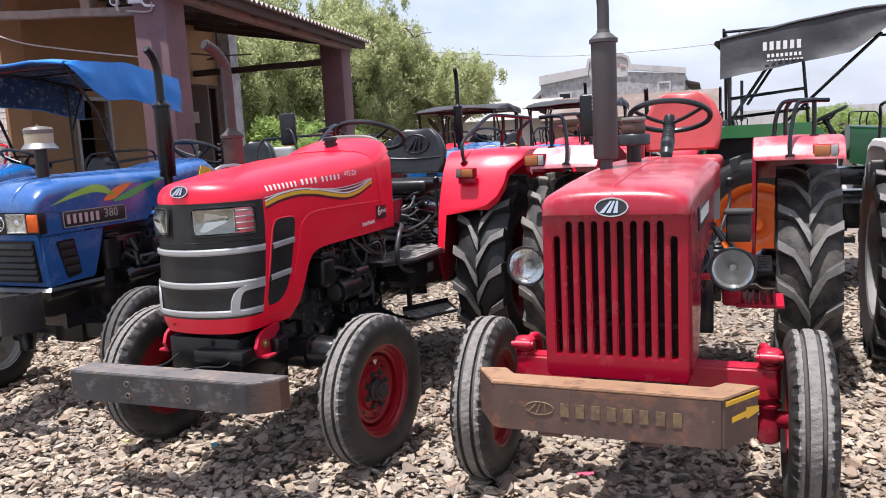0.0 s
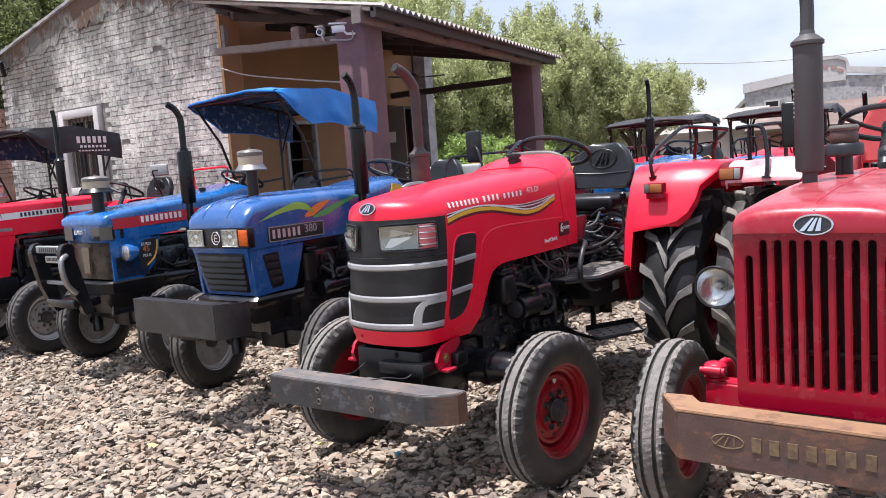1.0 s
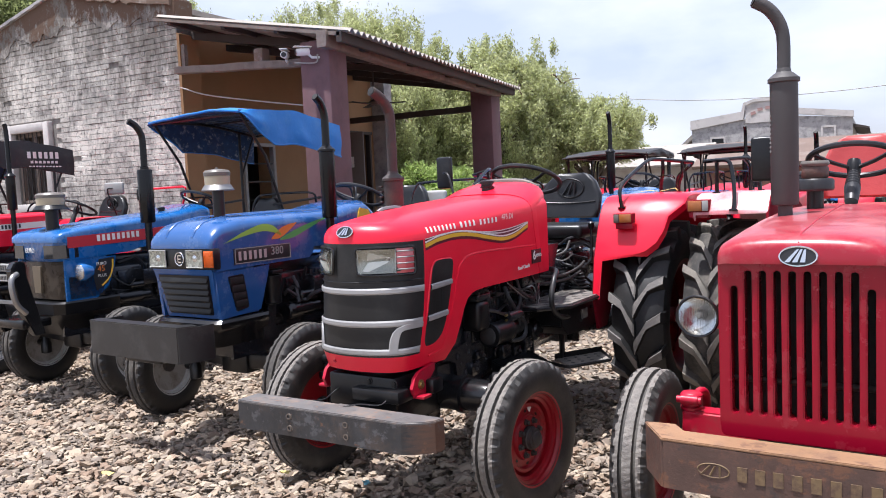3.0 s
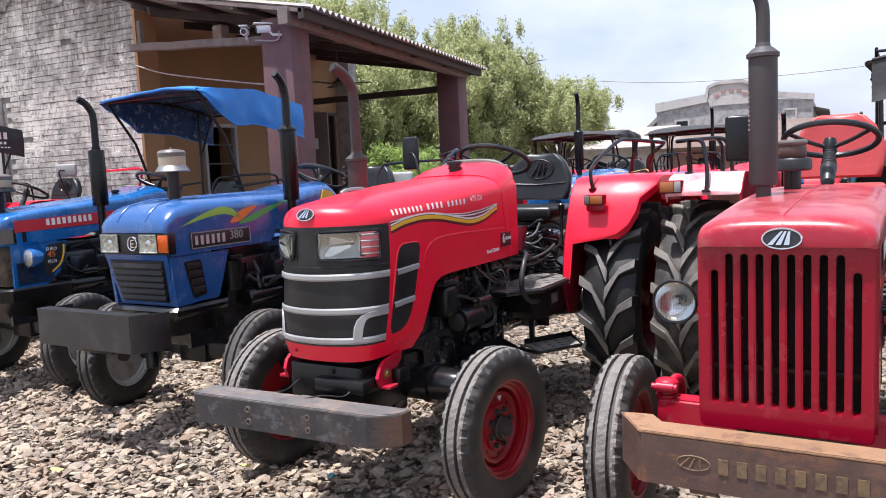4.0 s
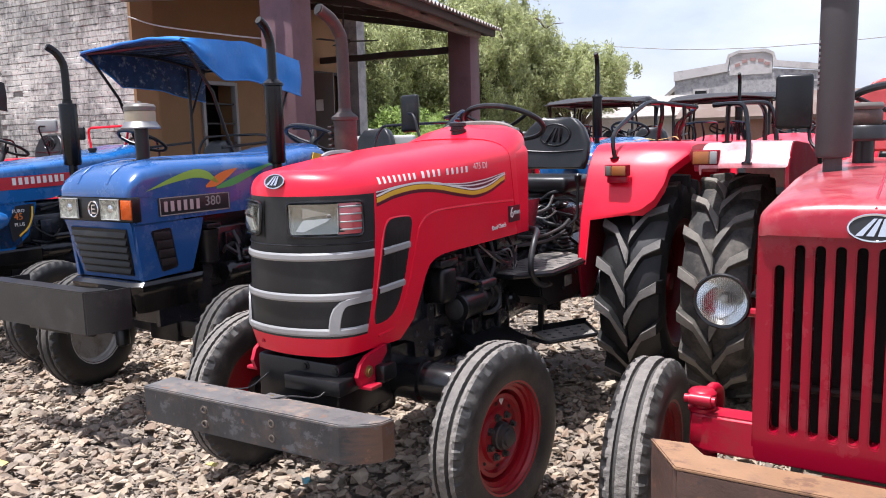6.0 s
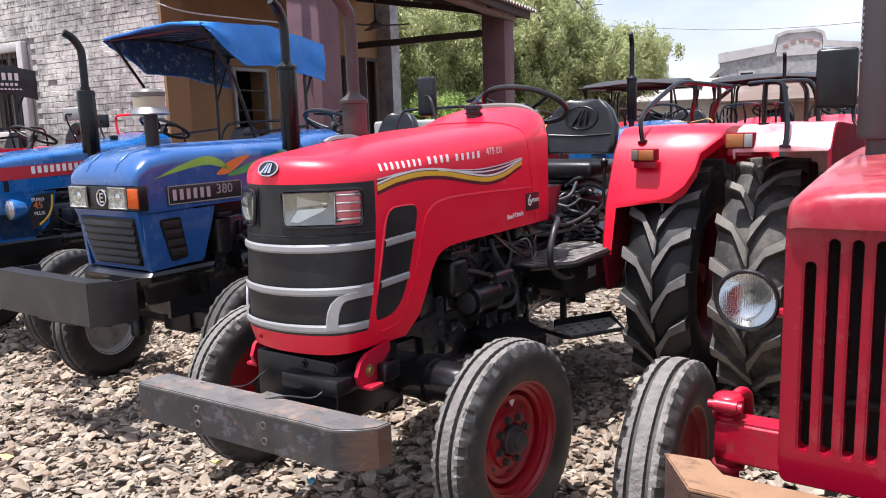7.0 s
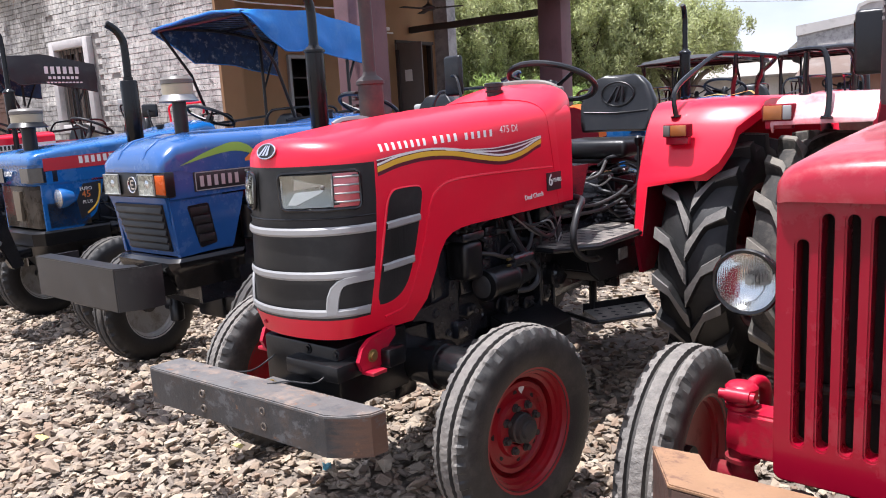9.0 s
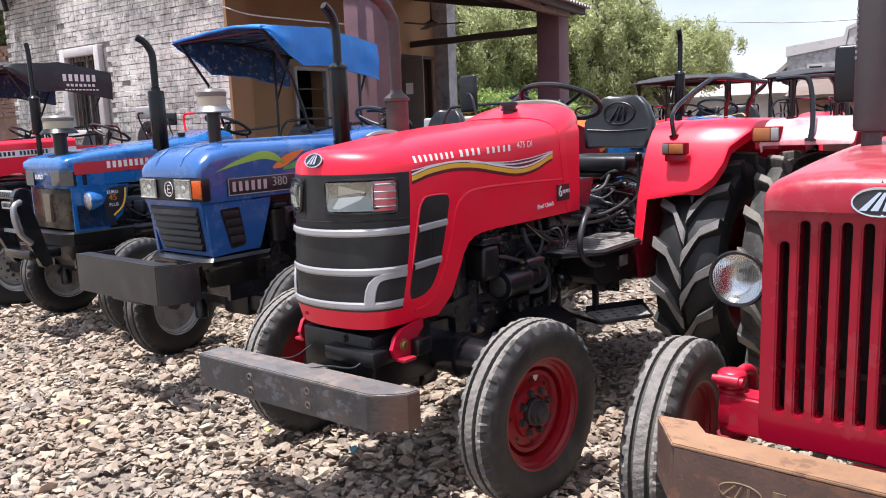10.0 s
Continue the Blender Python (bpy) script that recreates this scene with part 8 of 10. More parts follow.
low = [(gw - 0.02 + 0.02 * math.cos(a), gz0 + 0.02 - 0.02 * math.sin(a)) for a in [math.pi / 2 * k / 6 for k in range(7)]]
outline = [(-x, z) for x, z in low[::-1]] + [(-gw, gz1 - 0.045)] + [(-x, z) for x, z in corner[::-1]][1:] + corner[:-1] + [(gw, gz1 - 0.045)] + low
slots = []
for i in range(10):
    x = (i - 4.5) * 0.0455
    slots.append((x, 0.755, 1.195 if i in (0, 9) else 1.248, 0.0235))
grille_plate(bm, outline, slots, -0.585, -0.535)
bmesh.ops.bevel(bm, geom=[e for e in bm.edges if len(e.link_faces) == 2 and abs(e.verts[0].co.y + 0.585) < 0.001 and abs(e.verts[1].co.y + 0.585) < 0.001 and e.calc_face_angle(0) > 1.0], offset=0.004, segments=2, affect='EDGES')
m_grille = part("grille", bm, RED_OLD, mm, "red slotted grille", angle=50)
bm = bmesh.new()
box(bm, (0, -0.48, 1.0), (0.50, 0.02, 0.56))
part("radiator", bm, MESHBLK, mm)
bm = bmesh.new()
cyl(bm, (-0.24, -0.50, 0.86), (0.24, -0.50, 0.86), 0.012, n=8)
part("radiator_bar", bm, IRON, mm)
bm = bmesh.new()
hood_shell(bm, [(-0.604, 0.232, 1.272, 1.280, 1.322), (-0.598, 0.248, 1.268, 1.285, 1.340), (-0.580, 0.257, 1.268, 1.290, 1.356), (-0.54, 0.262, 1.268, 1.297, 1.368), (-0.2, 0.270, 1.268, 1.315, 1.388), (0.2, 0.285, 1.268, 1.330, 1.402), (0.72, 0.290, 1.268, 1.345, 1.415)], close_front=True, n=10, power=0.62)
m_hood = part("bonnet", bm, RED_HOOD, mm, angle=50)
bm = bmesh.new()
tube(bm, [(0, -0.595, 1.341), (0, -0.54, 1.369), (0, -0.2, 1.389), (0, 0.2, 1.403), (0, 0.715, 1.416)], 0.0035, 6)
part("centre_seam", bm, RED_FLAT, m_hood)
for s in (1, -1):
    bm = bmesh.new()
    prism(bm, [(-0.56, 0.70), (-0.30, 0.70), (-0.22, 0.80), (-0.12, 1.02), (0.70, 1.06), (0.70, 1.30), (-0.56, 1.29)], "x", s * 0.240, s * 0.2615)
    sp = part("side_panel", bm, RED_OLD, mm)
    bm = bmesh.new()
    box(bm, (s * 0.264, -0.02, 1.22), (0.004, 0.52, 0.10), 0.002)
    st = part("side_badge", bm, DECAL_BK, sp, "long dark side badge")
    bm = bmesh.new()
    for i in range(9):
        box(bm, (s * 0.267, -0.22 + i * 0.05, 1.22), (0.003, 0.032, 0.05))
    part("lettering", bm, LETTER_W, st, "pale lettering bars")
    # round headlamps on arms
    hx = s * 0.385
    bm = bmesh.new()
    spin(bm, (hx, -0.37, 1.045), (0, 1, 0), [(0.055, 0.001), (0.050, 0.030), (0.030, 0.056), (0.004, 0.073), (0.0, 0.077), (0.012, 0.080), (0.02, 0.076), (0.06, 0.066), (0.10, 0.040), (0.115, 0.001)], 28)
    hl = part("headlamp", bm, BLACK, mm, "round black headlamp")
    bm = bmesh.new()
    spin(bm, (hx, -0.372, 1.045), (0, 1, 0), [(0.054, 0.002), (0.048, 0.028), (0.030, 0.053), (0.004, 0.0725), (0.0045, 0.0735), (0.032, 0.054), (0.050, 0.029), (0.0548, 0.002)], 28)
    part("reflector", bm, CHROME, hl, "bright bowl reflector")
    bm = bmesh.new()
    spin(bm, (hx, -0.328, 1.045), (0, -1, 0), [(0, 0.012), (0.018, 0.012), (0.024, 0.009), (0.027, 0.001)], 14)
    part("bulb", bm, VINYL_GREY, hl)
    bm = bmesh.new()
    spin(bm, (hx, -0.368, 1.045), (0, -1, 0), [(0, 0.071), (0.004, 0.071), (0.012, 0.050), (0.016, 0.025), (0.017, 0.001)], 28)
    glass = part("lens", bm, LAMP_GLASS, hl, "fluted clear lamp glass")
    glass.visible_shadow = False
    bm = bmesh.new()
    tube(bm, ring_pts((hx, -0.370, 1.045), (0, 1, 0), 0.076, 28), 0.006, 6, loop=True)
    part("bezel", bm, BLACK_GLOSS, hl)
    bm = bmesh.new()
    tube(bm, [(hx, -0.30, 1.03), (s * 0.33, -0.28, 1.0), (s * 0.27, -0.28, 1.0)], 0.014, 8)
    part("lamp_arm", bm, RED_FLAT, hl)
emblem(mm, pose(0, -0.604, 1.298, -8), 0.056, 0.031)
bm = bmesh.new()
b_out = [(-0.513, -0.617), (-0.406, -0.776), (0.372, -0.776), (0.478, -0.617)]
b_in = [(-0.498, -0.610), (-0.398, -0.762), (0.364, -0.762), (0.463, -0.610)]
bent_plate(bm, b_out, b_in, 0.526, 0.686)
bmesh.ops.bevel(bm, geom=[e for e in bm.edges if abs(e.verts[0].co.z - e.verts[1].co.z) > 0.1], offset=0.008, segments=2, affect='EDGES')
m_bump = part("bumper", bm, BUMPER_M, mm, "rust-brown steel bumper with faded gold lettering")
bm = bmesh.new()
prism(bm, [(-0.513, -0.617), (-0.406, -0.776), (0.372, -0.776), (0.478, -0.617), (0.370, -0.604), (0.330, -0.672), (-0.360, -0.672), (-0.405, -0.604)], "z", 0.687, 0.697)
bmesh.ops.bevel(bm, geom=[e for e in bm.edges if abs(e.verts[0].co.z - e.verts[1].co.z) < 0.001], offset=0.003, segments=2, affect='EDGES')
part("bumper_top", bm, BUMPER_TOP, m_bump, "brown-orange top face, paler than the bumper's front")
for s in (-1, 1):
    bm = bmesh.new()
    box(bm, (s * 0.20, -0.66, 0.60), (0.05, 0.22, 0.09), 0.008)
    part("bumper_arm", bm, BUMPER_M, m_bump)
bm = bmesh.new()
box(bm, (-0.01, -0.70, 0.514), (0.36, 0.07, 0.016), 0.004)
under = part("bumper_bracket", bm, BUMPER_M, m_bump)
for x, w in ((0.14, 0.07), (-0.22, 0.09)):
    bm = bmesh.new()
    spin(bm, (x - w / 2, -0.69, 0.510), (1, 0, 0), [(0, 0.02), (0.004, 0.032), (w - 0.004, 0.032), (w, 0.02)], 14)
    part("bracket_lug", bm, BUMPER_M, under)
bm = bmesh.new()
bars(bm, -0.172, 0.258, 0.588, 0.636, 8, Matrix.Translation((0, -0.7775, 0)), gap=0.30)
part("lettering", bm, LETTER_G, m_bump, "faded gold lettering bars")
bm = bmesh.new()
tube(bm, [Vector((-0.235 + 0.050 * math.cos(a), -0.7765, 0.612 + 0.023 * math.sin(a))) for a in [2 * math.pi * i / 24 for i in range(24)]], 0.0025, 5, loop=True)
for k in (-0.03, 0.0, 0.03):
    tube(bm, [(-0.245 + k, -0.7765, 0.595), (-0.230 + k * 0.5, -0.7765, 0.628)], 0.0035, 5)
part("faded_emblem", bm, LETTER_G, m_bump)


def on_end(f, out=0.0025):
    """Plan point along the bumper's slanted end."""
    return (0.372 + 0.106 * f + 0.83 * out, -0.776 + 0.159 * f - 0.555 * out)


for f0, f1, z0, z1, z2, z3 in ((0.06, 0.98, 0.668, 0.683, 0.668, 0.683), (0.22, 0.62, 0.606, 0.624, 0.610, 0.630), (0.62, 0.96, 0.600, 0.640, 0.612, 0.632)):
    (xa, ya), (xb, yb), (xc, yc), (xd, yd) = on_end(f0), on_end(f1), on_end(f0, 0.0005), on_end(f1, 0.0005)
    bm = bmesh.new()
    loft(bm, [[Vector((xa, ya, z0)), Vector((xa, ya, z1)), Vector((xc, yc, z1)), Vector((xc, yc, z0))], [Vector((xb, yb, z2)), Vector((xb, yb, z3)), Vector((xd, yd, z3)), Vector((xd, yd, z2))]])
    part("yellow_mark", bm, YELLOW, m_bump, "hand-painted yellow dash")
# square axle arms, and the clamped steering knuckles on their ends
for s in (-1, 1):
    bm = bmesh.new()
    prism(bm, [(s * 0.16, -0.055), (s * 0.50, -0.052), (s * 0.545, -0.030), (s * 0.555, 0.0), (s * 0.545, 0.030), (s * 0.50, 0.052), (s * 0.16, 0.055)], "z", 0.448, 0.582)
    bmesh.ops.bevel(bm, geom=[e for e in bm.edges if abs(e.verts[0].co.z - e.verts[1].co.z) < 0.001 and abs(e.verts[0].co.x - e.verts[1].co.x) > 0.02], offset=0.010, segments=3, affect='EDGES')
    arm = part("axle_arm", bm, RED_FLAT, mm)
    bm = bmesh.new()
    spin(bm, (s * 0.515, 0.0, 0.580), (0, 0, 1), [(0, 0.046), (0.012, 0.046), (0.014, 0.036), (0.028, 0.036), (0.030, 0.046), (0.062, 0.047), (0.072, 0.038), (0.076, 0.020), (0.077, 0.001)], 20)
    tube(bm, [(s * 0.505, 0.03, 0.628), (s * 0.495, 0.07, 0.640), (s * 0.485, 0.105, 0.625), (s * 0.482, 0.12, 0.585), (s * 0.482, 0.12, 0.54)], 0.019, 10, 4)
    clamp = part("clamp", bm, RED_FLAT, arm)
    bm = bmesh.new()
    spin(bm, (s * 0.460, -0.044, 0.628), (s, 0, 0), [(0, 0.008), (0.002, 0.016), (0.014, 0.016), (0.016, 0.021), (0.085, 0.021), (0.087, 0.015), (0.104, 0.015), (0.106, 0.004)], 12)
    part("clamp_bolt", bm, RED_FLAT, arm)
steering(mm, (0.02, 1.02, 1.62), 0.205, 22, base=(0.02, 0.86, 1.42))
bm = bmesh.new()
hood_shell(bm, [(0.725, 0.288, 1.1, 1.34, 1.405), (0.80, 0.28, 1.1, 1.33, 1.385), (0.98, 0.25, 1.1, 1.30, 1.345)])
part("dash_cowl", bm, VINYL_GREY, mm, "dusty grey dashboard")
seat(mm, (0.0, 1.72, 1.38), VINYL_RED, 0.50, 0.37)
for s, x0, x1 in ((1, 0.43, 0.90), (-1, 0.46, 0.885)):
    # sheen is in the +x guard's colour, stronger glare in the -x guard's
    fender(mm, s, RED_SHEEN if s > 0 else RED_GLARE, x0, x1, 1.44, 1.475, flat=True)
    bar_rail(mm, (([(s * (x0 + 0.39), 1.60, 1.668), (s * (x0 + 0.28), 1.56, 1.670), (s * (x0 + 0.225), 1.54, 1.650), (s * (x0 + 0.20), 1.515, 1.54), (s * (x0 + 0.188), 1.478, 1.44), (s * (x0 + 0.19), 1.452, 1.365)], True),
                  ([(s * (x0 + 0.315), 1.60, 1.664), (s * (x0 + 0.317), 1.60, 1.57), (s * (x0 + 0.317), 1.60, 1.472)], True)), 0.0125)
    bar_rail(mm, (
                  ([(s * (x0 + 0.34), 1.85, 1.680), (s * (x0 + 0.19), 1.83, 1.680), (s * (x0 + 0.145), 1.83, 1.655), (s * (x0 + 0.12), 1.83, 1.58), (s * (x0 + 0.11), 1.83, 1.472)], True),
                  ([(s * (x0 + 0.20), 1.83, 1.680), (s * (x0 + 0.175), 1.86, 1.62), (s * (x0 + 0.175), 1.87, 1.472)], True)), 0.0125)
indicator(mm, (0.80, 1.485, 1.39), (0.13, 0.05, 0.075), RED_FLAT)
indicator(mm, (-0.855, 1.485, 1.40), (0.13, 0.07, 0.075), RED_MATTE)
exhaust(mm, -0.158, 0.15, 1.34, 1.435, 1.965, 2.27, 0.054, 0.026, EXH_GREY, bend=(-0.10, -0.05), label="tall sooty grey exhaust stack")
bm = bmesh.new()
for i in range(9):
    box(bm, (-0.158 - 0.048, 0.15 - 0.026, 1.66 + i * 0.018), (0.006, 0.006, 0.009), rot=Matrix.Rotation(0.5, 4, 'Z'))
part("stamped_marks", bm, VINYL_GREY, mm, "pale stamped marks")
bm = bmesh.new()
cyl(bm, (-0.09, 0.50, 1.36), (-0.09, 0.50, 1.50), 0.035, n=18)
ai = part("air_cleaner", bm, BLACK, mm)
for z, r, h, m_ in ((1.485, 0.078, 0.055, HOSE), (1.54, 0.056, 0.055, BUMPER_M), (1.595, 0.060, 0.024, GREYCAP)):
    bm = bmesh.new()
    spin(bm, (-0.09, 0.50, z), (0, 0, 1), [(0, r * 0.9), (0.008, r), (h - 0.01, r), (h, r * 0.9)], 24)
    part("cleaner_stage", bm, m_, ai)
mirror(mm, (-0.395, 1.07, 1.652), (-0.26, 1.02, 1.42), 0.15, 0.235, radians(8), 1)
bm = bmesh.new()
box(bm, (0.47, 1.18, 0.60), (0.24, 0.32, 0.02), 0.004)
sstep = part("side_step", bm, RED_FLAT, mm, "red slatted side step")
for i in range(5):
    bm = bmesh.new()
    box(bm, (0.40 + i * 0.035, 1.18, 0.618), (0.014, 0.30, 0.02), 0.003)
    part("step_slat", bm, RED_FLAT, sstep)
bm = bmesh.new()
box(bm, (0.33, 1.15, 0.72), (0.10, 0.22, 0.26), 0.02)
part("step_bracket", bm, RED_FLAT, sstep)
bm = bmesh.new()
box(bm, (0.37, 0.90, 1.04), (0.12, 0.12, 0.14), 0.01)
box(bm, (0.37, 0.90, 1.12), (0.14, 0.14, 0.02), 0.004)
part("side_box", bm, IRON, mm)

# -- the blue tractor with the lamp strip --
ei = thing("tractor", pose(-4.03, 3.95, 0, 0, 0, YAW), "blue tractor with square headlights and a black bumper", "tractor", "parked tractors")
chassis(ei, random.Random(13), BLACK, 0.35, 0.53, detail=0.8)
front_wheel(ei, 0.62, 0.0, 4, RIM_GREY)
front_wheel(ei, -0.72, -0.08, 12, RIM_GREY)
rear_wheel(ei, 0.68, 1.95, RIM_GREY)
rear_wheel(ei, -0.68, 1.95, RIM_GREY)
bm = bmesh.new()
hood_shell(bm, [(-0.465, 0.275, 1.262, 1.275, 1.30), (-0.455, 0.298, 1.262, 1.29, 1.335), (-0.43, 0.308, 1.262, 1.31, 1.375), (-0.36, 0.310, 1.262, 1.345, 1.425), (-0.2, 0.310, 1.22, 1.365, 1.455), (0.2, 0.310, 1.20, 1.37, 1.462), (0.75, 0.310, 1.20, 1.375, 1.468)])
e_hood = part("bonnet", bm, BLUE_E, ei, angle=50)
for s in (1, -1):
    bm = bmesh.new()
    tube(bm, [(s * 0.13, -0.452, 1.331), (s * 0.13, -0.43, 1.371), (s * 0.13, -0.395, 1.398), (s * 0.13, -0.36, 1.421), (s * 0.128, -0.28, 1.436), (s * 0.125, -0.2, 1.451), (s * 0.12, 0.2, 1.458), (s * 0.11, 0.75, 1.465)], 0.009, 8)
    part("bonnet_rib", bm, BLUE_E, e_hood)
    bm = bmesh.new()
    prism(bm, [(-0.43, 1.115), (0.43, 1.125), (0.47, 1.16), (0.50, 1.26), (0.48, 1.30), (-0.43, 1.262)], "x", s * 0.285, s * 0.306)
    sp = part("side_panel", bm, BLUE_E, ei)
    bm = bmesh.new()
    box(bm, (s * 0.309, -0.02, 1.195), (0.006, 0.52, 0.105), 0.004)
    nb = part("name_badge", bm, DECAL_BK, sp, "long black name badge with pale outline")
    bm = bmesh.new()
    for c, q in (((s * 0.313, -0.02, 1.243), (0.004, 0.50, 0.005)), ((s * 0.313, -0.02, 1.147), (0.004, 0.50, 0.005)), ((s * 0.313, -0.27, 1.195), (0.004, 0.005, 0.09)), ((s * 0.313, 0.23, 1.195), (0.004, 0.005, 0.09))):
        box(bm, c, q)
    part("badge_outline", bm, VINYL_GREY, nb)
    if s > 0:
        bm = bmesh.new()
        bars(bm, 0, 0.27, 0, 0.058, 6, Matrix(), gap=0.35)
        part("lettering", bm, mat("pinkish_lettering", (0.45, 0.36, 0.36), 0.4, var=0.1, bump=0.0), nb, "pale lettering bars", m=pose(0.314, -0.255, 1.166, 0, 0, 90))
        text_part("model_number", "380", 0.080, VINYL_GREY, nb, pose(0.314, 0.045, 1.162) @ SIDE_TEXT)
        # flowing decal on the bonnet's flank
        for nm, m_, pts in (("decal", DECAL_YG, [(-0.36, 1.285, 0.0), (-0.18, 1.338, 0.030), (-0.02, 1.368, 0.048), (0.08, 1.352, 0.046), (0.15, 1.312, 0.018)]),
                            ("decal", DECAL_O, [(0.06, 1.288, 0.012), (0.14, 1.318, 0.062), (0.22, 1.350, 0.050), (0.31, 1.384, 0.006)]),
                            ("decal", DECAL_G, [(0.14, 1.276, 0.014), (0.27, 1.305, 0.046), (0.42, 1.350, 0.038), (0.60, 1.398, 0.012), (0.70, 1.418, 0.0)])):
            bm = bmesh.new()
            cols = []
            cp = curve_pts(pts, 4)
            for p in cp:
                def skin(y, z):
                    zs = float(np.interp(y, [-0.36, -0.2, 0.2, 0.75], [1.345, 1.365, 1.37, 1.375]))
                    zt = float(np.interp(y, [-0.36, -0.2, 0.2, 0.75], [1.425, 1.455, 1.462, 1.468]))
                    hw = float(np.interp(y, [-0.36, -0.2, 0.2, 0.75], [0.31, 0.31, 0.31, 0.31]))
                    if z <= zs:
                        return hw
                    a = math.asin(min(1.0, ((z - zs) / (zt - zs))) ** (1 / 0.75))
                    return hw * math.cos(a) ** 0.5
                cols.append([Vector((skin(p.x, p.y + k * p.z) + 0.003, p.x, p.y + k * p.z)) for k in (-0.5, 0.0, 0.5)])
            loft(bm, cols, closed=False, caps=False)
            part(nm, bm, m_, e_hood, "flowing coloured flank decal")
    # lower cheek with a black vent
    bm = bmesh.new()
    prism(bm, [(-0.40, 0.80), (-0.06, 0.82), (0.02, 1.04), (0.04, 1.112), (-0.43, 1.10)], "x", s * 0.27, s * 0.296)
    ck = part("lower_cheek", bm, BLUE_E, ei)
    bm = bmesh.new()
    prism(bm, [(-0.275, 0.842), (-0.265, 0.836), (-0.175, 0.850), (-0.166, 0.860), (-0.198, 1.066), (-0.208, 1.076), (-0.322, 1.070), (-0.330, 1.060)], "x", s * 0.294, s * 0.301)
    vent = part("side_vent", bm, BLACK, ck)
    for i in range(4):
        bm = bmesh.new()
        box(bm, (s * 0.302, -0.229 - i * 0.0115, 0.886 + i * 0.051), (0.008, 0.098 + i * 0.004, 0.040), 0.002)
        part("vent_slat", bm, DARK, vent)
# lamp strip
bm = bmesh.new()
box(bm, (0.009, -0.43, 1.195), (0.634, 0.06, 0.135), 0.01)
strip = part("lamp_strip", bm, BLACK, ei)
for x, w in ((-0.216, 0.168), (0.150, 0.158)):
    bm = bmesh.new()
    g = []
    for r in range(7):
        v = 2 * r / 6 - 1
        g.append([Vector((x + w * 0.49 * (2 * k / 10 - 1), -0.4675 + 0.006 * (1 - min(1.0, (2 * k / 10 - 1) ** 2 + v * v * 0.8)), 1.195 + 0.052 * v)) for k in range(11)])
    loft(bm, g, closed=False, caps=False)
    hl = part("headlight", bm, LENS_SQ, strip, "square clear headlight", angle=60)
    bm = bmesh.new()
    tube(bm, [(x - w / 2, -0.468, 1.141), (x + w / 2, -0.468, 1.141), (x + w / 2, -0.468, 1.249), (x - w / 2, -0.468, 1.249)], 0.004, 6, loop=True)
    part("lens_rim", bm, VINYL_GREY, hl, "pale lens rim")
    bm = bmesh.new()
    spin(bm, (x, -0.4605, 1.198), (0, -1, 0), [(0, 0.022), (0.003, 0.023), (0.007, 0.012), (0.008, 0.001)], 16)
    part("bulb", bm, CHROME, hl)
    bm = bmesh.new()
    box(bm, (x, -0.4715, 1.195), (w - 0.006, 0.003, 0.106))
    part("glass_cover", bm, GLASS, hl, "clear glass cover").visible_shadow = False
for x, w in ((0.279, 0.084), (-0.3045, 0.006)):
    bm = bmesh.new()
    box(bm, (x, -0.4505, 1.195), (w, 0.030, 0.104), 0.0025)
    ts = part("turn_signal", bm, AMBER, strip, "bright amber turn signal")
    for k in range(9 if w > 0.05 else 0):
        bm = bmesh.new()
        box(bm, (x + (k - 4) * 0.0088, -0.4662, 1.195), (0.0035, 0.003, 0.094), 0.001, seg=1)
        part("signal_rib", bm, AMBER, ts)
bm = bmesh.new()
tube(bm, ring_pts((0.0, -0.463, 1.195), (0, 1, 0), 0.042, 24), 0.005, 6, loop=True)
for c, q in (((-0.012, -0.463, 1.195), (0.007, 0.005, 0.048)), ((0.006, -0.463, 1.217), (0.03, 0.005, 0.007)), ((0.003, -0.463, 1.195), (0.024, 0.005, 0.007)), ((0.006, -0.463, 1.173), (0.03, 0.005, 0.007))):
    box(bm, c, q)
part("round_badge", bm, CHROME, strip, "chrome ring badge")
# tapering front with a slatted grille
bm = bmesh.new()
loft(bm, [[Vector((sx * w, y + yo, z)) for sx, yo in ((-1, 0.35), (-1, 0.0), (1, 0.0), (1, 0.35))] for z, w, y in ((0.80, 0.250, -0.385), (1.10, 0.290, -0.445), (1.127, 0.294, -0.455))])
part("front_shell", bm, BLUE_E, ei)
bm = bmesh.new()


def e_front(z):
    return -0.385 - 0.2 * (z - 0.80)


loft(bm, [[Vector((x * w, e_front(z) - o, z)) for x, o in ((-1, 0.0), (-0.985, 0.008), (0.985, 0.008), (1, 0.0))] for z, w in ((0.825, 0.210), (0.835, 0.217), (1.075, 0.247), (1.088, 0.247))], closed=False, caps=False)
gr = part("grille", bm, BLACK, ei, "black slatted grille")
for i in range(6):
    bm = bmesh.new()
    z = 0.85 + i * 0.041
    w = 0.213 + (z - 0.825) * 0.14
    box(bm, (0, e_front(z) - 0.010, z), (2 * w - 0.02, 0.012, 0.032), 0.003, rot=Matrix.Rotation(radians(-14), 4, 'X'))
    part("grille_slat", bm, DARK, gr)
bm = bmesh.new()
loft(bm, [[Vector((sx * w, y + yo, z)) for sx, yo in ((-1, 0.45), (-1, 0.04), (-0.85, 0.0), (0.85, 0.0), (1, 0.04), (1, 0.45))] for z, w, y in ((0.60, 0.20, -0.36), (0.70, 0.26, -0.42), (0.735, 0.30, -0.45), (0.775, 0.31, -0.46), (0.795, 0.30, -0.44))])
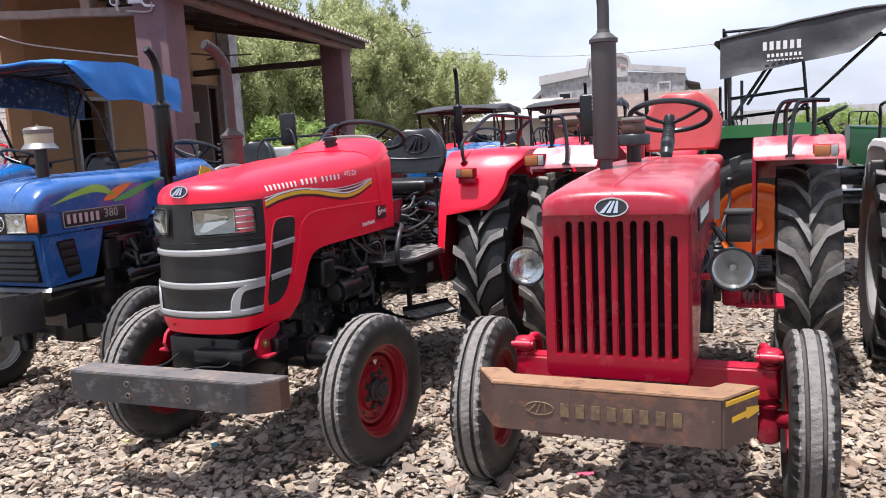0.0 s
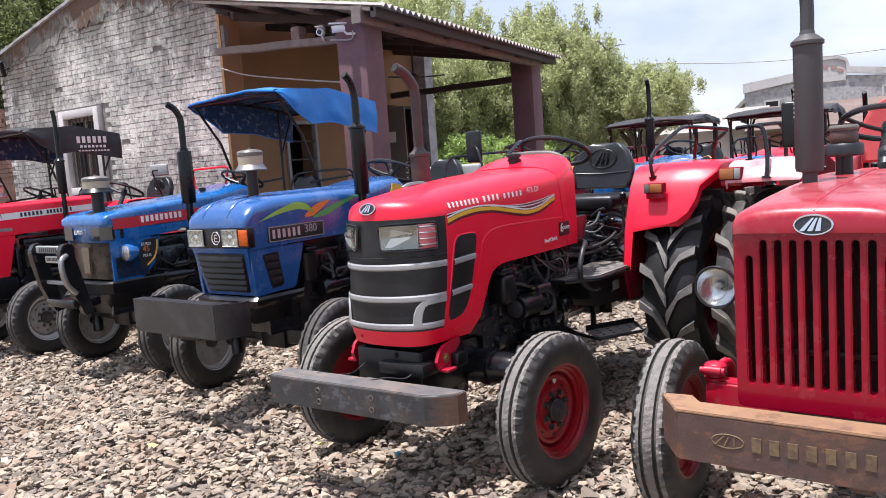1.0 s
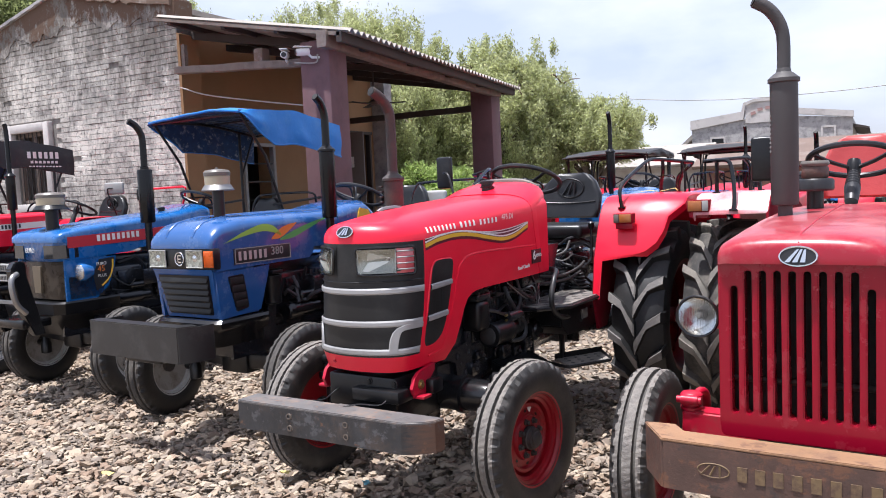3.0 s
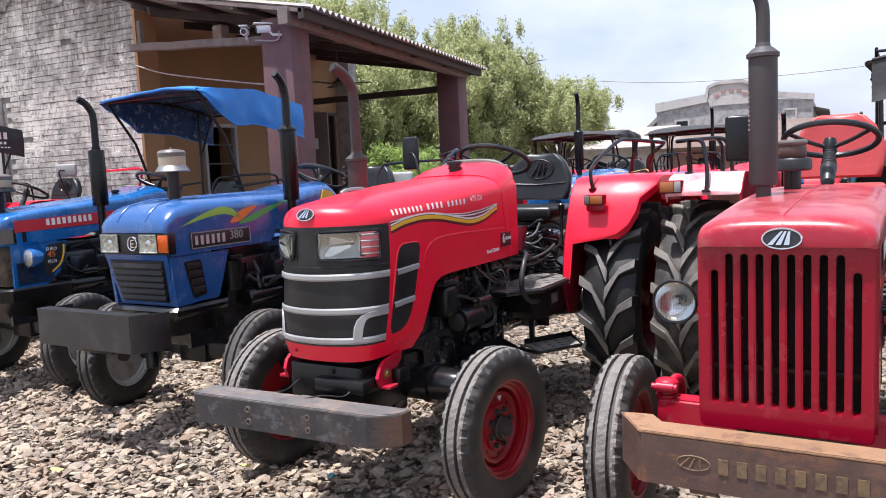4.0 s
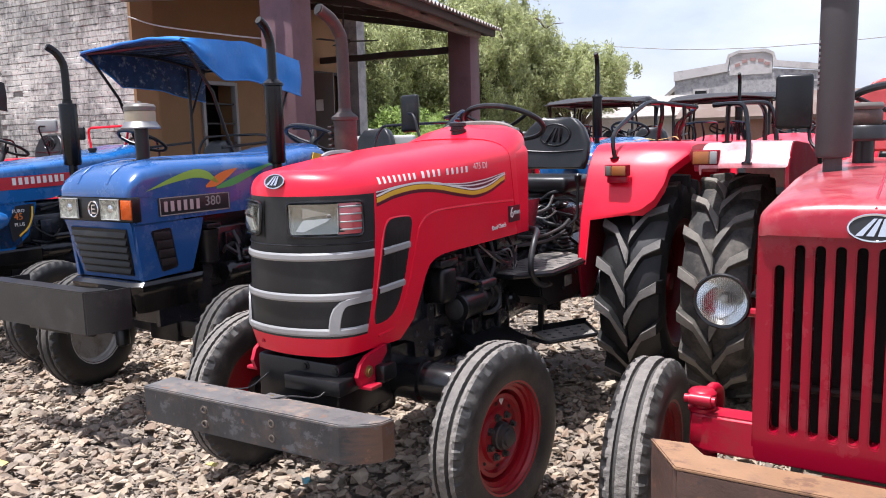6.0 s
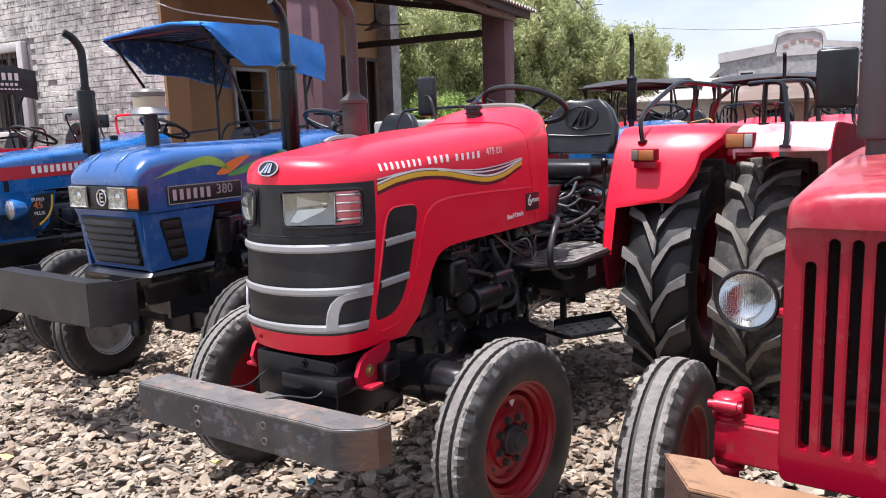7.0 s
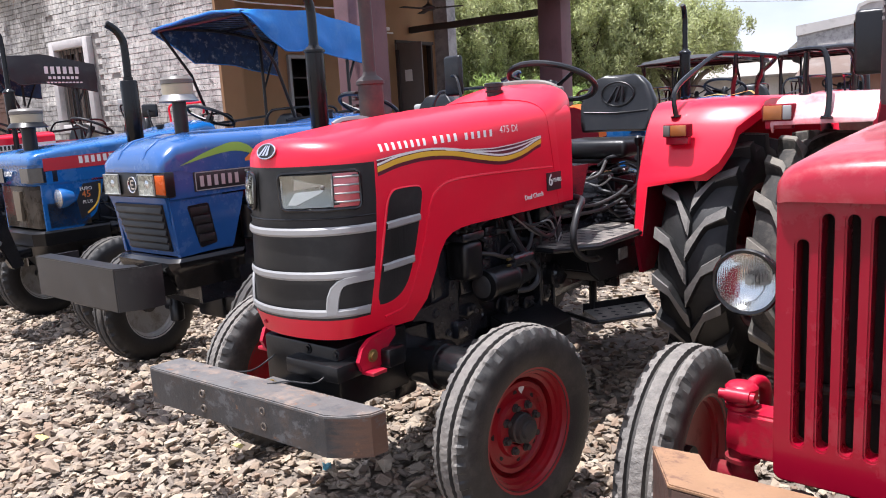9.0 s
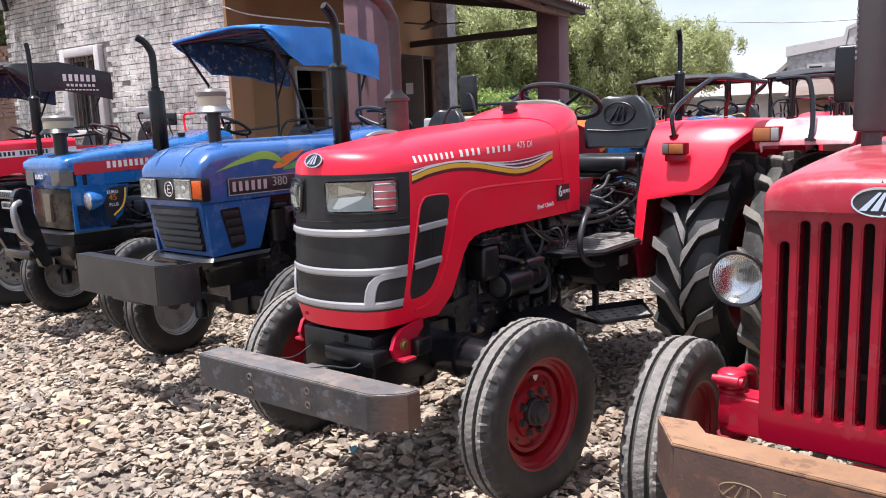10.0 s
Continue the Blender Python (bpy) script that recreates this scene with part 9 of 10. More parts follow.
part("front_casting", bm, BLACK_GLOSS, ei)
bm = bmesh.new()
b_out = [(-0.45, -0.60), (-0.46, -0.835), (0.415, -0.84), (0.475, -0.74), (0.485, -0.62)]
b_in = [(-0.438, -0.60), (-0.447, -0.823), (0.407, -0.828), (0.462, -0.735), (0.472, -0.62)]
bent_plate(bm, b_out, b_in, 0.615, 0.825)
prism(bm, [(-0.46, -0.835), (0.415, -0.84), (0.475, -0.74), (0.40, -0.72), (0.35, -0.755), (-0.46, -0.75)], "z", 0.826, 0.832)
bmesh.ops.bevel(bm, geom=[e for e in bm.edges if abs(e.verts[0].co.z - e.verts[1].co.z) > 0.1], offset=0.006, segments=2, affect='EDGES')
eb = part("bumper", bm, BUMPER_E, ei, "heavy black plate bumper")
bm = bmesh.new()
box(bm, (0, -0.58, 0.64), (0.34, 0.42, 0.12), 0.01)
part("bumper_bracket", bm, BLACK, eb)
steering(ei, (0.02, 1.38, 1.56), 0.215, 26, base=(0.0, 1.18, 1.30))
bm = bmesh.new()
hood_shell(bm, [(0.76, 0.312, 1.15, 1.385, 1.472), (0.95, 0.31, 1.15, 1.42, 1.505), (1.12, 0.30, 1.2, 1.44, 1.525), (1.25, 0.27, 1.2, 1.38, 1.46)])
e_cowl = part("cowl", bm, BLUE_E, ei, angle=50)
bm = bmesh.new()
prism(bm, [(0.98, 1.36), (1.17, 1.36), (1.13, 1.44), (1.02, 1.46)], "x", 0.310, 0.316)
part("yellow_sticker", bm, YELLOW, e_cowl, "yellow sticker")
seat(ei, (0.0, 1.95, 1.26), VINYL, 0.42, 0.34)
bm = bmesh.new()
box(bm, (0.0, 2.27, 1.42), (0.66, 0.05, 0.30), 0.03, seg=3)
part("rear_panel", bm, VINYL_GREY, ei, "pale grey panel behind the seat")
for s in (1, -1):
    fender(ei, s, BLUE_E, 0.42, 0.80, 1.38, 1.34, low=0.75)
    grab_rail(ei, s, 1.72, 0.30, 0.78, 1.34, 0.30, back=0.5, posts=False)
exhaust(ei, 0.40, 0.57, 1.10, 1.40, 1.91, 2.27, 0.056, 0.028, EXH_BLACK, bend=(0.0, -0.09), label="black exhaust stack with a slanted tip")
precleaner(ei, 0.06, -0.16, 1.42, 1.775, 0.087)
bm = bmesh.new()
spin(bm, (0.12, 0.90, 1.50), (0, 0, 1), [(0, 0.028), (0.03, 0.028), (0.035, 0.034), (0.05, 0.034), (0.055, 0.001)], 14)
part("fuel_cap", bm, BLACK, e_cowl)

# -- the lighter blue tractor with the bull bar and the blue canopy --
pw = thing("tractor", pose(-6.12, 4.15, 0, 0, 0, YAW), "light blue tractor with a bull bar and blue tarpaulin canopy", "tractor", "parked tractors")
chassis(pw, random.Random(14), BLACK, 0.36, 0.56, detail=0.7)
front_wheel(pw, 0.66, 0.05, 8, RIM_GREY)
front_wheel(pw, -0.66, 0.05, 8, RIM_GREY)
rear_wheel(pw, 0.70, 1.98, RIM_GREY)
rear_wheel(pw, -0.70, 1.98, RIM_GREY)
bm = bmesh.new()
hood_shell(bm, [(-0.335, 0.31, 1.285, 1.30, 1.325), (-0.325, 0.34, 1.285, 1.318, 1.352), (-0.28, 0.358, 1.285, 1.335, 1.382), (-0.1, 0.358, 1.22, 1.355, 1.41), (0.3, 0.35, 1.19, 1.385, 1.445), (0.85, 0.345, 1.19, 1.425, 1.49), (1.15, 0.33, 1.2, 1.47, 1.55), (1.25, 0.30, 1.2, 1.45, 1.53)])
p_hood = part("bonnet", bm, BLUE_P, pw, angle=50)
bm = bmesh.new()
loft(bm, [[Vector((sx * w, y + yo, z)) for sx, yo in ((-1, 0.40), (-1, 0.07), (-0.8, 0.0), (0.8, 0.0), (1, 0.07), (1, 0.40))] for z, w, y in ((1.13, 0.345, -0.30), (1.16, 0.352, -0.32), (1.284, 0.356, -0.33))])
nose = part("nose_band", bm, BLUE_P, pw)
text_part("nose_text", "EURO", 0.052, LETTER_W, nose, pose(-0.12, -0.334, 1.195) @ FRONT_TEXT, "white lettering")
for s in (1, -1):
    bm = bmesh.new()
    prism(bm, [(s * 0.15, -0.334), (s * 0.285, -0.334), (s * 0.355, -0.262), (s * 0.358, -0.16), (s * 0.34, -0.16), (s * 0.27, -0.31), (s * 0.15, -0.32)], "z", 1.155, 1.262)
    part("headlight", bm, LENS_DARK, nose, "slanted smoky headlight")
    bm = bmesh.new()
    prism(bm, [(-0.25, 1.235), (0.75, 1.26), (0.75, 1.355), (-0.25, 1.325)], "x", s * 0.352, s * 0.360)
    band = part("side_stripe", bm, DECAL_RED, p_hood, "red side stripe")
    bm = bmesh.new()
    prism(bm, [(-0.24, 1.14), (0.30, 1.16), (0.42, 1.19), (0.42, 1.24), (-0.24, 1.232)], "x", s * 0.345, s * 0.357)
    part("side_panel", bm, BLUE_P, pw)
    bm = bmesh.new()
    prism(bm, [(-0.28, 0.80), (-0.02, 0.80), (0.10, 0.90), (0.16, 1.05), (0.18, 1.14), (-0.28, 1.14)], "x", s * 0.325, s * 0.345)
    ck = part("lower_cheek", bm, BLUE_P, pw)
    bm = bmesh.new()
    prism(bm, [(-0.02, 0.86), (0.09, 0.92), (0.15, 1.05), (0.16, 1.13), (0.02, 1.12), (-0.04, 1.0)], "x", s * 0.344, s * 0.349)
    pl = part("flank_sticker", bm, DECAL_BK, ck, "black model sticker with a yellow sweep")
    if s > 0:
        bm = bmesh.new()
        bars(bm, 0, 0.42, 0, 0.052, 9, Matrix(), gap=0.25)
        part("lettering", bm, LETTER_W, band, "white lettering bars", m=pose(0.3605, 0.0, 1.272, 0, 0, 90) @ pose(0, 0, 0, 0, -1.5, 0))
        text_part("model_text", "EURO", 0.036, LETTER_W, pl, pose(0.3500, -0.01, 1.065) @ SIDE_TEXT)
        text_part("model_text", "45", 0.070, DECAL_O, pl, pose(0.3500, 0.0, 1.005) @ SIDE_TEXT)
        text_part("model_text", "PLUS", 0.036, LETTER_W, pl, pose(0.3500, 0.0, 0.965) @ SIDE_TEXT)
        bm = bmesh.new()
        tube(bm, [(0.349, 0.03, 0.90), (0.349, 0.10, 0.955), (0.349, 0.135, 1.03), (0.349, 0.145, 1.11)], 0.008, 6, 4)
        part("yellow_sweep", bm, YELLOW, pl)
    bm = bmesh.new()
    spin(bm, (s * 0.415, -0.20, 1.035), (0, 1, 0), [(0.0, 0.070), (0.012, 0.074), (0.05, 0.068), (0.10, 0.045), (0.12, 0.001)], 24)
    hl = part("headlamp", bm, BLUE_P, pw, "round blue side headlamp")
    bm = bmesh.new()
    spin(bm, (s * 0.415, -0.198, 1.035), (0, -1, 0), [(0, 0.066), (0.008, 0.064), (0.018, 0.04), (0.02, 0.001)], 24)
    part("lens", bm, LENS_CLEAR, hl)
bm = bmesh.new()
loft(bm, [[Vector((sx * w, y + yo, z)) for sx, yo in ((-1, 0.35), (-1, 0.05), (-0.8, 0.0), (0.8, 0.0), (1, 0.05), (1, 0.35))] for z, w, y in ((0.82, 0.345, -0.30), (1.0, 0.345, -0.305), (1.128, 0.342, -0.305))])
pg = part("grille", bm, GRILLE_BROWN, pw, "brown tinted grille")
bm = bmesh.new()
prism(bm, [(-0.06, 1.09), (0.06, 1.09), (0.045, 0.87), (-0.045, 0.87)], "y", -0.322, -0.29)
part("grille_keystone", bm, mat("dusty_tan_plastic", (0.16, 0.125, 0.085), 0.4, var=0.2, bump=0.05), pg, "dusty tan badge panel")
bm = bmesh.new()
loft(bm, [[Vector((sx * w, y + yo, z)) for sx, yo in ((-1, 0.55), (-1, 0.06), (-0.8, 0.0), (0.8, 0.0), (1, 0.06), (1, 0.55))] for z, w, y in ((0.50, 0.18, -0.20), (0.64, 0.24, -0.30), (0.70, 0.34, -0.36), (0.79, 0.36, -0.37), (0.805, 0.35, -0.36))])
part("front_casting", bm, BLACK, pw)
bm = bmesh.new()
box(bm, (0, -0.47, 0.655), (0.44, 0.24, 0.07), 0.012)
bull = part("bull_bar", bm, BLACK_GLOSS, pw, "black bull bar with a chrome handle")
for s in (1, -1):
    bm = bmesh.new()
    prism(bm, [(-0.52, 0.56), (-0.44, 0.58), (-0.50, 0.80), (-0.57, 1.05), (-0.55, 1.13), (-0.58, 1.165), (-0.64, 1.16), (-0.675, 1.10), (-0.66, 1.0), (-0.62, 0.80)], "x", s * 0.24 - 0.042, s * 0.24 + 0.042)
    bmesh.ops.bevel(bm, geom=bm.edges[:], offset=0.01, segments=2, affect='EDGES')
    part("upright", bm, BLACK_GLOSS, bull)
bm = bmesh.new()
box(bm, (0, -0.62, 1.115), (0.44, 0.03, 0.06), 0.008)
part("top_plate", bm, VINYL_GREY, bull, "pale name plate")
bm = bmesh.new()
box(bm, (0, -0.57, 0.83), (0.44, 0.02, 0.03), 0.005)
part("cross_bar", bm, VINYL_GREY, bull)
bm = bmesh.new()
bars(bm, -0.15, 0.15, 1.095, 1.135, 9, Matrix.Translation((0, -0.637, 0)))
part("lettering", bm, DECAL_BK, bull)
bm = bmesh.new()
box(bm, (0.0, -0.60, 1.03), (0.24, 0.012, 0.055), 0.003)
npl = part("number_plate", bm, CAMWHITE, bull, "small white plate")
bm = bmesh.new()
bars(bm, -0.10, 0.10, 1.015, 1.045, 9, Matrix.Translation((0, -0.607, 0)))
part("plate_lettering", bm, DECAL_BK, npl)
for s in (1,):
    bm = bmesh.new()
    tube(bm, [(s * 0.30, -0.64, 1.07), (s * 0.335, -0.70, 1.04), (s * 0.345, -0.71, 0.95), (s * 0.34, -0.68, 0.84), (s * 0.31, -0.60, 0.76)], 0.021, 10, 5)
    part("chrome_handle", bm, STEEL, bull, "bent chrome handle")
steering(pw, (0.0, 1.42, 1.58), 0.21, 26)
seat(pw, (0.05, 2.05, 1.24), VINYL, 0.44, 0.30)
for s in (1, -1):
    fender(pw, s, BLUE_P, 0.44, 0.82, 1.40, 1.36, low=0.75)
    grab_rail(pw, s, 1.62, 0.48, 0.80, 1.36, 0.24, back=0.55, posts=False)
exhaust(pw, 0.57, 0.36, 1.15, 1.40, 1.855, 2.26, 0.062, 0.028, EXH_BLACK, bend=(-0.03, -0.10), flat=True, label="black exhaust stack with a bent tip")
precleaner(pw, 0.08, -0.20, 1.36, 1.695, 0.112, skirt=BLACK)
bm = bmesh.new()
spin(bm, (0.10, 0.85, 1.47), (0, 0, 1), [(0, 0.028), (0.03, 0.028), (0.035, 0.036), (0.055, 0.036), (0.06, 0.001)], 14)
part("fuel_cap", bm, BLACK, p_hood)
canopy(pw, -0.62, 0.72, 1.32, 2.75, 2.43, 2.33, TARP_BLUE, TARP_CAMO, drop=0.34, lean=0.55, foot_z=1.38)
mirror(pw, (-0.55, 1.15, 1.66), (-0.32, 1.10, 1.48), 0.16, 0.12, radians(25))

# -- the red tractor with the white stripe --
mf = thing("tractor", pose(-8.15, 4.20, 0, 0, 0, YAW), "red tractor with a white side stripe and grey grille frame", "tractor", "parked tractors")
chassis(mf, random.Random(15), BLACK, 0.36, 0.56, detail=0.5)
front_wheel(mf, 0.66, 0.0, 6, RIM_GREY)
front_wheel(mf, -0.66, 0.0, 6, RIM_GREY)
rear_wheel(mf, 0.70, 1.95, RIM_GREY)
rear_wheel(mf, -0.70, 1.95, RIM_GREY)
bm = bmesh.new()
hood_shell(bm, [(-0.42, 0.325, 1.18, 1.44, 1.475), (-0.40, 0.33, 1.18, 1.46, 1.50), (0.3, 0.33, 1.20, 1.475, 1.515), (0.85, 0.33, 1.20, 1.485, 1.53)])
f_hood = part("bonnet", bm, RED, mf)
for s in (1, -1):
    bm = bmesh.new()
    prism(bm, [(-0.40, 0.78), (-0.14, 0.78), (-0.04, 1.18), (-0.40, 1.18)], "x", s * 0.30, s * 0.326)
    part("lower_cheek", bm, RED, mf)
    bm = bmesh.new()
    prism(bm, [(-0.38, 1.335), (0.85, 1.375), (0.85, 1.435), (-0.38, 1.40)], "x", s * 0.328, s * 0.334)
    st = part("side_stripe", bm, LETTER_W, f_hood, "white side stripe")
    if s > 0:
        text_part("model_number", "241 DI", 0.062, DECAL_BK, st, pose(0.3345, -0.32, 1.345) @ SIDE_TEXT @ pose(0, 0, 0, 0, 0, 1.9), "black model number")
        bm = bmesh.new()
        bars(bm, 0, 0.24, 0, 0.040, 6, Matrix())
        bars(bm, 0.27, 0.55, 0, 0.040, 8, Matrix())
        part("lettering", bm, DECAL_BK, st, "black lettering bars", m=pose(0.335, 0.02, 1.362, 0, 0, 90) @ pose(0, 0, 0, 0, -1.9, 0))
        bm = bmesh.new()
        box(bm, (0.328, -0.18, 1.245), (0.004, 0.24, 0.035), 0.001)
        part("small_badge", bm, VINYL_GREY, f_hood)
bm = bmesh.new()
for x in (-0.31, 0.31):
    box(bm, (x, -0.44, 1.13), (0.07, 0.10, 0.72), 0.02)
box(bm, (0, -0.44, 1.47), (0.66, 0.10, 0.06), 0.02)
fg = part("grille_frame", bm, VINYL_GREY, mf, "grey grille frame")
bm = bmesh.new()
box(bm, (0, -0.42, 1.1), (0.55, 0.06, 0.66))
part("grille_back", bm, MESHBLK, fg)
for i in range(10):
    bm = bmesh.new()
    box(bm, (0, -0.455, 0.82 + i * 0.05), (0.55, 0.02, 0.012))
    part("grille_slat", bm, DARK, fg)
bm = bmesh.new()
box(bm, (0, -0.30, 0.66), (0.62, 0.5, 0.22), 0.02)
part("front_casting", bm, BLACK, mf)
steering(mf, (0.0, 1.40, 1.56), 0.21, 26)
seat(mf, (-0.45, 1.95, 1.36), VINYL, 0.54, 0.30, emblem=True)
bm = bmesh.new()
tube(bm, [(0.40, 2.10, 1.40), (0.37, 2.10, 1.60), (0.36, 2.10, 1.70), (0.40, 2.10, 1.735), (0.50, 2.10, 1.74), (0.98, 2.10, 1.745)], 0.0125, 8, 3)
tube(bm, [(0.98, 2.10, 1.745), (1.00, 2.12, 1.70), (0.80, 2.18, 1.42)], 0.0125, 8, 3)
part("red_rail", bm, RED, mf, "bent red grab rail")
mb = mirror(mf, (0.50, 1.55, 1.755), (0.42, 1.62, 1.42), 0.24, 0.13, radians(20))
mb.data.materials[0] = VINYL_GREY
for s in (1, -1):
    fender(mf, s, RED, 0.44, 0.82, 1.40, 1.43, low=0.75)
exhaust(mf, 0.42, 0.45, 1.10, 1.56, 1.92, 2.42, 0.046, 0.022, EXH_BLACK, bend=(0.0, -0.012), label="tall thin black exhaust stack")
precleaner(mf, 0.0, -0.05, 1.48, 1.72, 0.09)


# -- plainer tractors standing further back --
def far_tractor(x, y, yaw, paint, rim, label, exh=None, roll=None, cover=None, seat_m=VINYL, rails=True, fend=None, z_hood=0.0, seed=0, y_flat=False, exh_x=0.35, f_top=1.42, f_len=1.25):
    t = thing("tractor", pose(x, y, 0, 0, 0, yaw), label, "tractor", "tractors standing behind")
    chassis(t, random.Random(seed), BLACK, 0.36, 0.55, detail=0.3)
    front_wheel(t, 0.64, 0, 3, rim)
    front_wheel(t, -0.64, 0, 3, rim)
    rear_wheel(t, 0.70, 1.98, rim)
    rear_wheel(t, -0.70, 1.98, rim)
    bm = bmesh.new()
    z = z_hood
    hood_shell(bm, [(-0.48, 0.28, 0.85, 1.28 + z, 1.32 + z), (-0.46, 0.30, 0.84, 1.31 + z, 1.36 + z), (-0.40, 0.31, 0.84, 1.33 + z, 1.39 + z), (0.2, 0.315, 1.08, 1.36 + z, 1.43 + z), (0.9, 0.315, 1.10, 1.40 + z, 1.47 + z), (1.2, 0.29, 1.15, 1.42 + z, 1.50 + z)])
    h = part("bonnet", bm, paint, t, angle=50)
    bm = bmesh.new()
    box(bm, (0, -0.482, 1.05), (0.46, 0.02, 0.34), 0.01)
    part("grille", bm, MESHBLK, h)
    for s in (1, -1):
        bm = bmesh.new()
        box(bm, (s * 0.18, -0.485, 1.26 + z), (0.13, 0.02, 0.08), 0.01)
        part("headlight", bm, LENS, h)
        fender(t, s, fend or paint, 0.44, 0.82, 1.40, f_top, ylen=f_len, flat=y_flat)
        if rails:
            grab_rail(t, s, 1.62, 0.50, 0.80, 1.42, 0.22, back=0.5)
    steering(t, (0.0, 1.40, 1.58), 0.21, 26)
    seat(t, (0, 2.0, 1.26), seat_m, 0.46, 0.32)
    if exh:
        exhaust(t, exh_x, 0.45, 1.2, 1.5, exh - 0.42, exh, 0.05, 0.024, EXH_BLACK, bend=(0.0, -0.05))
    if roll:
        z0, w, y0, y1 = roll
        bm = bmesh.new()
        for s in (1, -1):
            tube(bm, [(s * w, y0, 1.2), (s * w, y0 + 0.02, z0 - 0.1), (s * (w - 0.06), y0 + 0.05, z0), (s * (w - 0.06), y1 - 0.05, z0), (s * w, y1, z0 - 0.1), (s * w, y1, 1.2)], 0.02, 8, 3)
        for yy in (y0 + 0.05, (y0 + y1) / 2, y1 - 0.05):
            cyl(bm, (-w + 0.06, yy, z0), (w - 0.06, yy, z0), 0.018, n=8)
        part("roll_frame", bm, BLACK, t)
    if cover:
        canopy(t, *cover)
    return t


far_tractor(1.72, 3.55, YAW, WHITE, RIM_SHADED, "white tractor with white mudguards and grey wheels", fend=WHITE, seed=31)
g = far_tractor(2.43, 8.18, 86, GREEN, ORANGE, "green tractor with orange wheels and a black tarpaulin canopy", seed=32, rails=False, f_top=1.54, f_len=0.95)
bm = bmesh.new()
prism(bm, [(1.42, 1.38), (1.46, 1.48), (1.56, 1.545), (2.24, 1.548), (2.36, 1.50), (2.38, 1.40), (2.26, 1.435), (1.58, 1.43)], "x", -0.835, -0.815)
part("fender_flange", bm, GREEN, g)
own = set(g.children)
canopy(g, -0.80, 0.78, 0.85, 2.3, 2.47, 2.42, TARP_BLACK, TARP_BLACK, drop=0.16, lean=0.5, front_drop=0.37, foot_z=1.38, bulge=0.0, tilt=0.08)
bm = bmesh.new()
bars(bm, -0.32, 0.02, 2.11, 2.185, 6, Matrix.Translation((-0.12, 0.765, 0.10)), gap=0.25)
bars(bm, -0.28, 0.02, 2.045, 2.075, 8, Matrix.Translation((-0.12, 0.755, 0.10)), gap=0.25)
bars(bm, -0.28, 0.03, 2.0, 2.012, 10, Matrix.Translation((-0.12, 0.745, 0.11)), gap=0.15)
part("sign_lettering", bm, LETTER_W, g, "white sign lettering bars")
for p0, p1 in (((-0.734, 0.950, 2.126), (-0.719, 0.950, 1.525)), ((-0.402, 1.000, 2.061), (-0.734, 0.950, 1.557)), ((-0.080, 1.600, 2.330), (0.010, 1.600, 1.300)), ((-0.420, 1.780, 1.360), (0.569, 1.200, 2.320)), ((-0.722, 0.950, 1.800), (-0.040, 1.600, 1.880)), ((-0.720, 0.950, 1.620), (-0.008, 1.600, 1.680)), ((-0.646, 1.900, 2.013), (-0.645, 1.900, 1.588)), ((-0.332, 1.900, 2.154), (-0.592, 1.900, 1.755))):
    bm = bmesh.new()
    tube(bm, [p0, p1], 0.016, 8)
    part("frame_strut", bm, BLACK_GLOSS, g)
across = g.matrix_basis.inverted() @ pose(0.83, 7.0, 0, 0, 0, -4)       # the canopy sits square to the row
for ob in g.children:
    if ob not in own:
        ob.matrix_basis = across @ ob.matrix_basis
far_tractor(-2.75, 8.2, YAW, BLUE_P, RIM_GREY, "blue tractor with a black roll frame", exh=2.36, seed=33, exh_x=-0.05)
far_tractor(-1.05, 8.6, YAW, RED, RIM_GREY, "red tractor with black rails", exh=2.0, seed=34)
far_tractor(-4.4, 9.0, 6, ORANGE, RIM_GREY, "orange tractor standing behind the row", seed=35)
far_tractor(-4.05, 11.4, -2, RED, RIM_GREY, "red tractor with a black flat canopy", roll=(2.0, 0.66, 1.0, 2.4), cover=(-0.72, 0.72, 0.95, 2.45, 2.05, 2.05, TARP_BLACK, TARP_BLACK, 0.10), seed=36)
far_tractor(-2.15, 11.5, -2, RED, RIM_GREY, "red tractor with a black flat canopy", roll=(2.0, 0.66, 1.0, 2.4), cover=(-0.72, 0.72, 0.95, 2.45, 2.03, 2.03, TARP_BLACK, TARP_BLACK, 0.12), exh=2.3, seed=37)
far_tractor(-0.2, 14.0, -2, BLUE_P, RIM_GREY, "blue tractor in the rear row", seed=38, exh=2.2)
far_tractor(3.0, 11.5, 4, GREEN, RIM_GREY, "green tractor with a blue cloth on its rails", seed=39)
n = far_tractor(-9.95, 4.2, YAW, RED, RIM_GREY, "red tractor with a black tarpaulin canopy", seed=41)
canopy(n, -0.75, 0.75, 0.9, 2.15, 2.37, 2.30, TARP_BLACK, TARP_CAMO, drop=0.32, lean=0.5, foot_z=1.38)
bm = bmesh.new()
bars(bm, 0, 0.42, 0.12, 0.20, 6, Matrix(), gap=0.25)
bars(bm, 0.04, 0.40, 0.06, 0.09, 7, Matrix(), gap=0.2)
bars(bm, 0.02, 0.44, 0.015, 0.03, 10, Matrix(), gap=0.15)
part("sign_lettering", bm, LETTER_W, n, "white sign lettering bars", m=pose(0.80, 1.52, 2.06, 0, 0, 90))

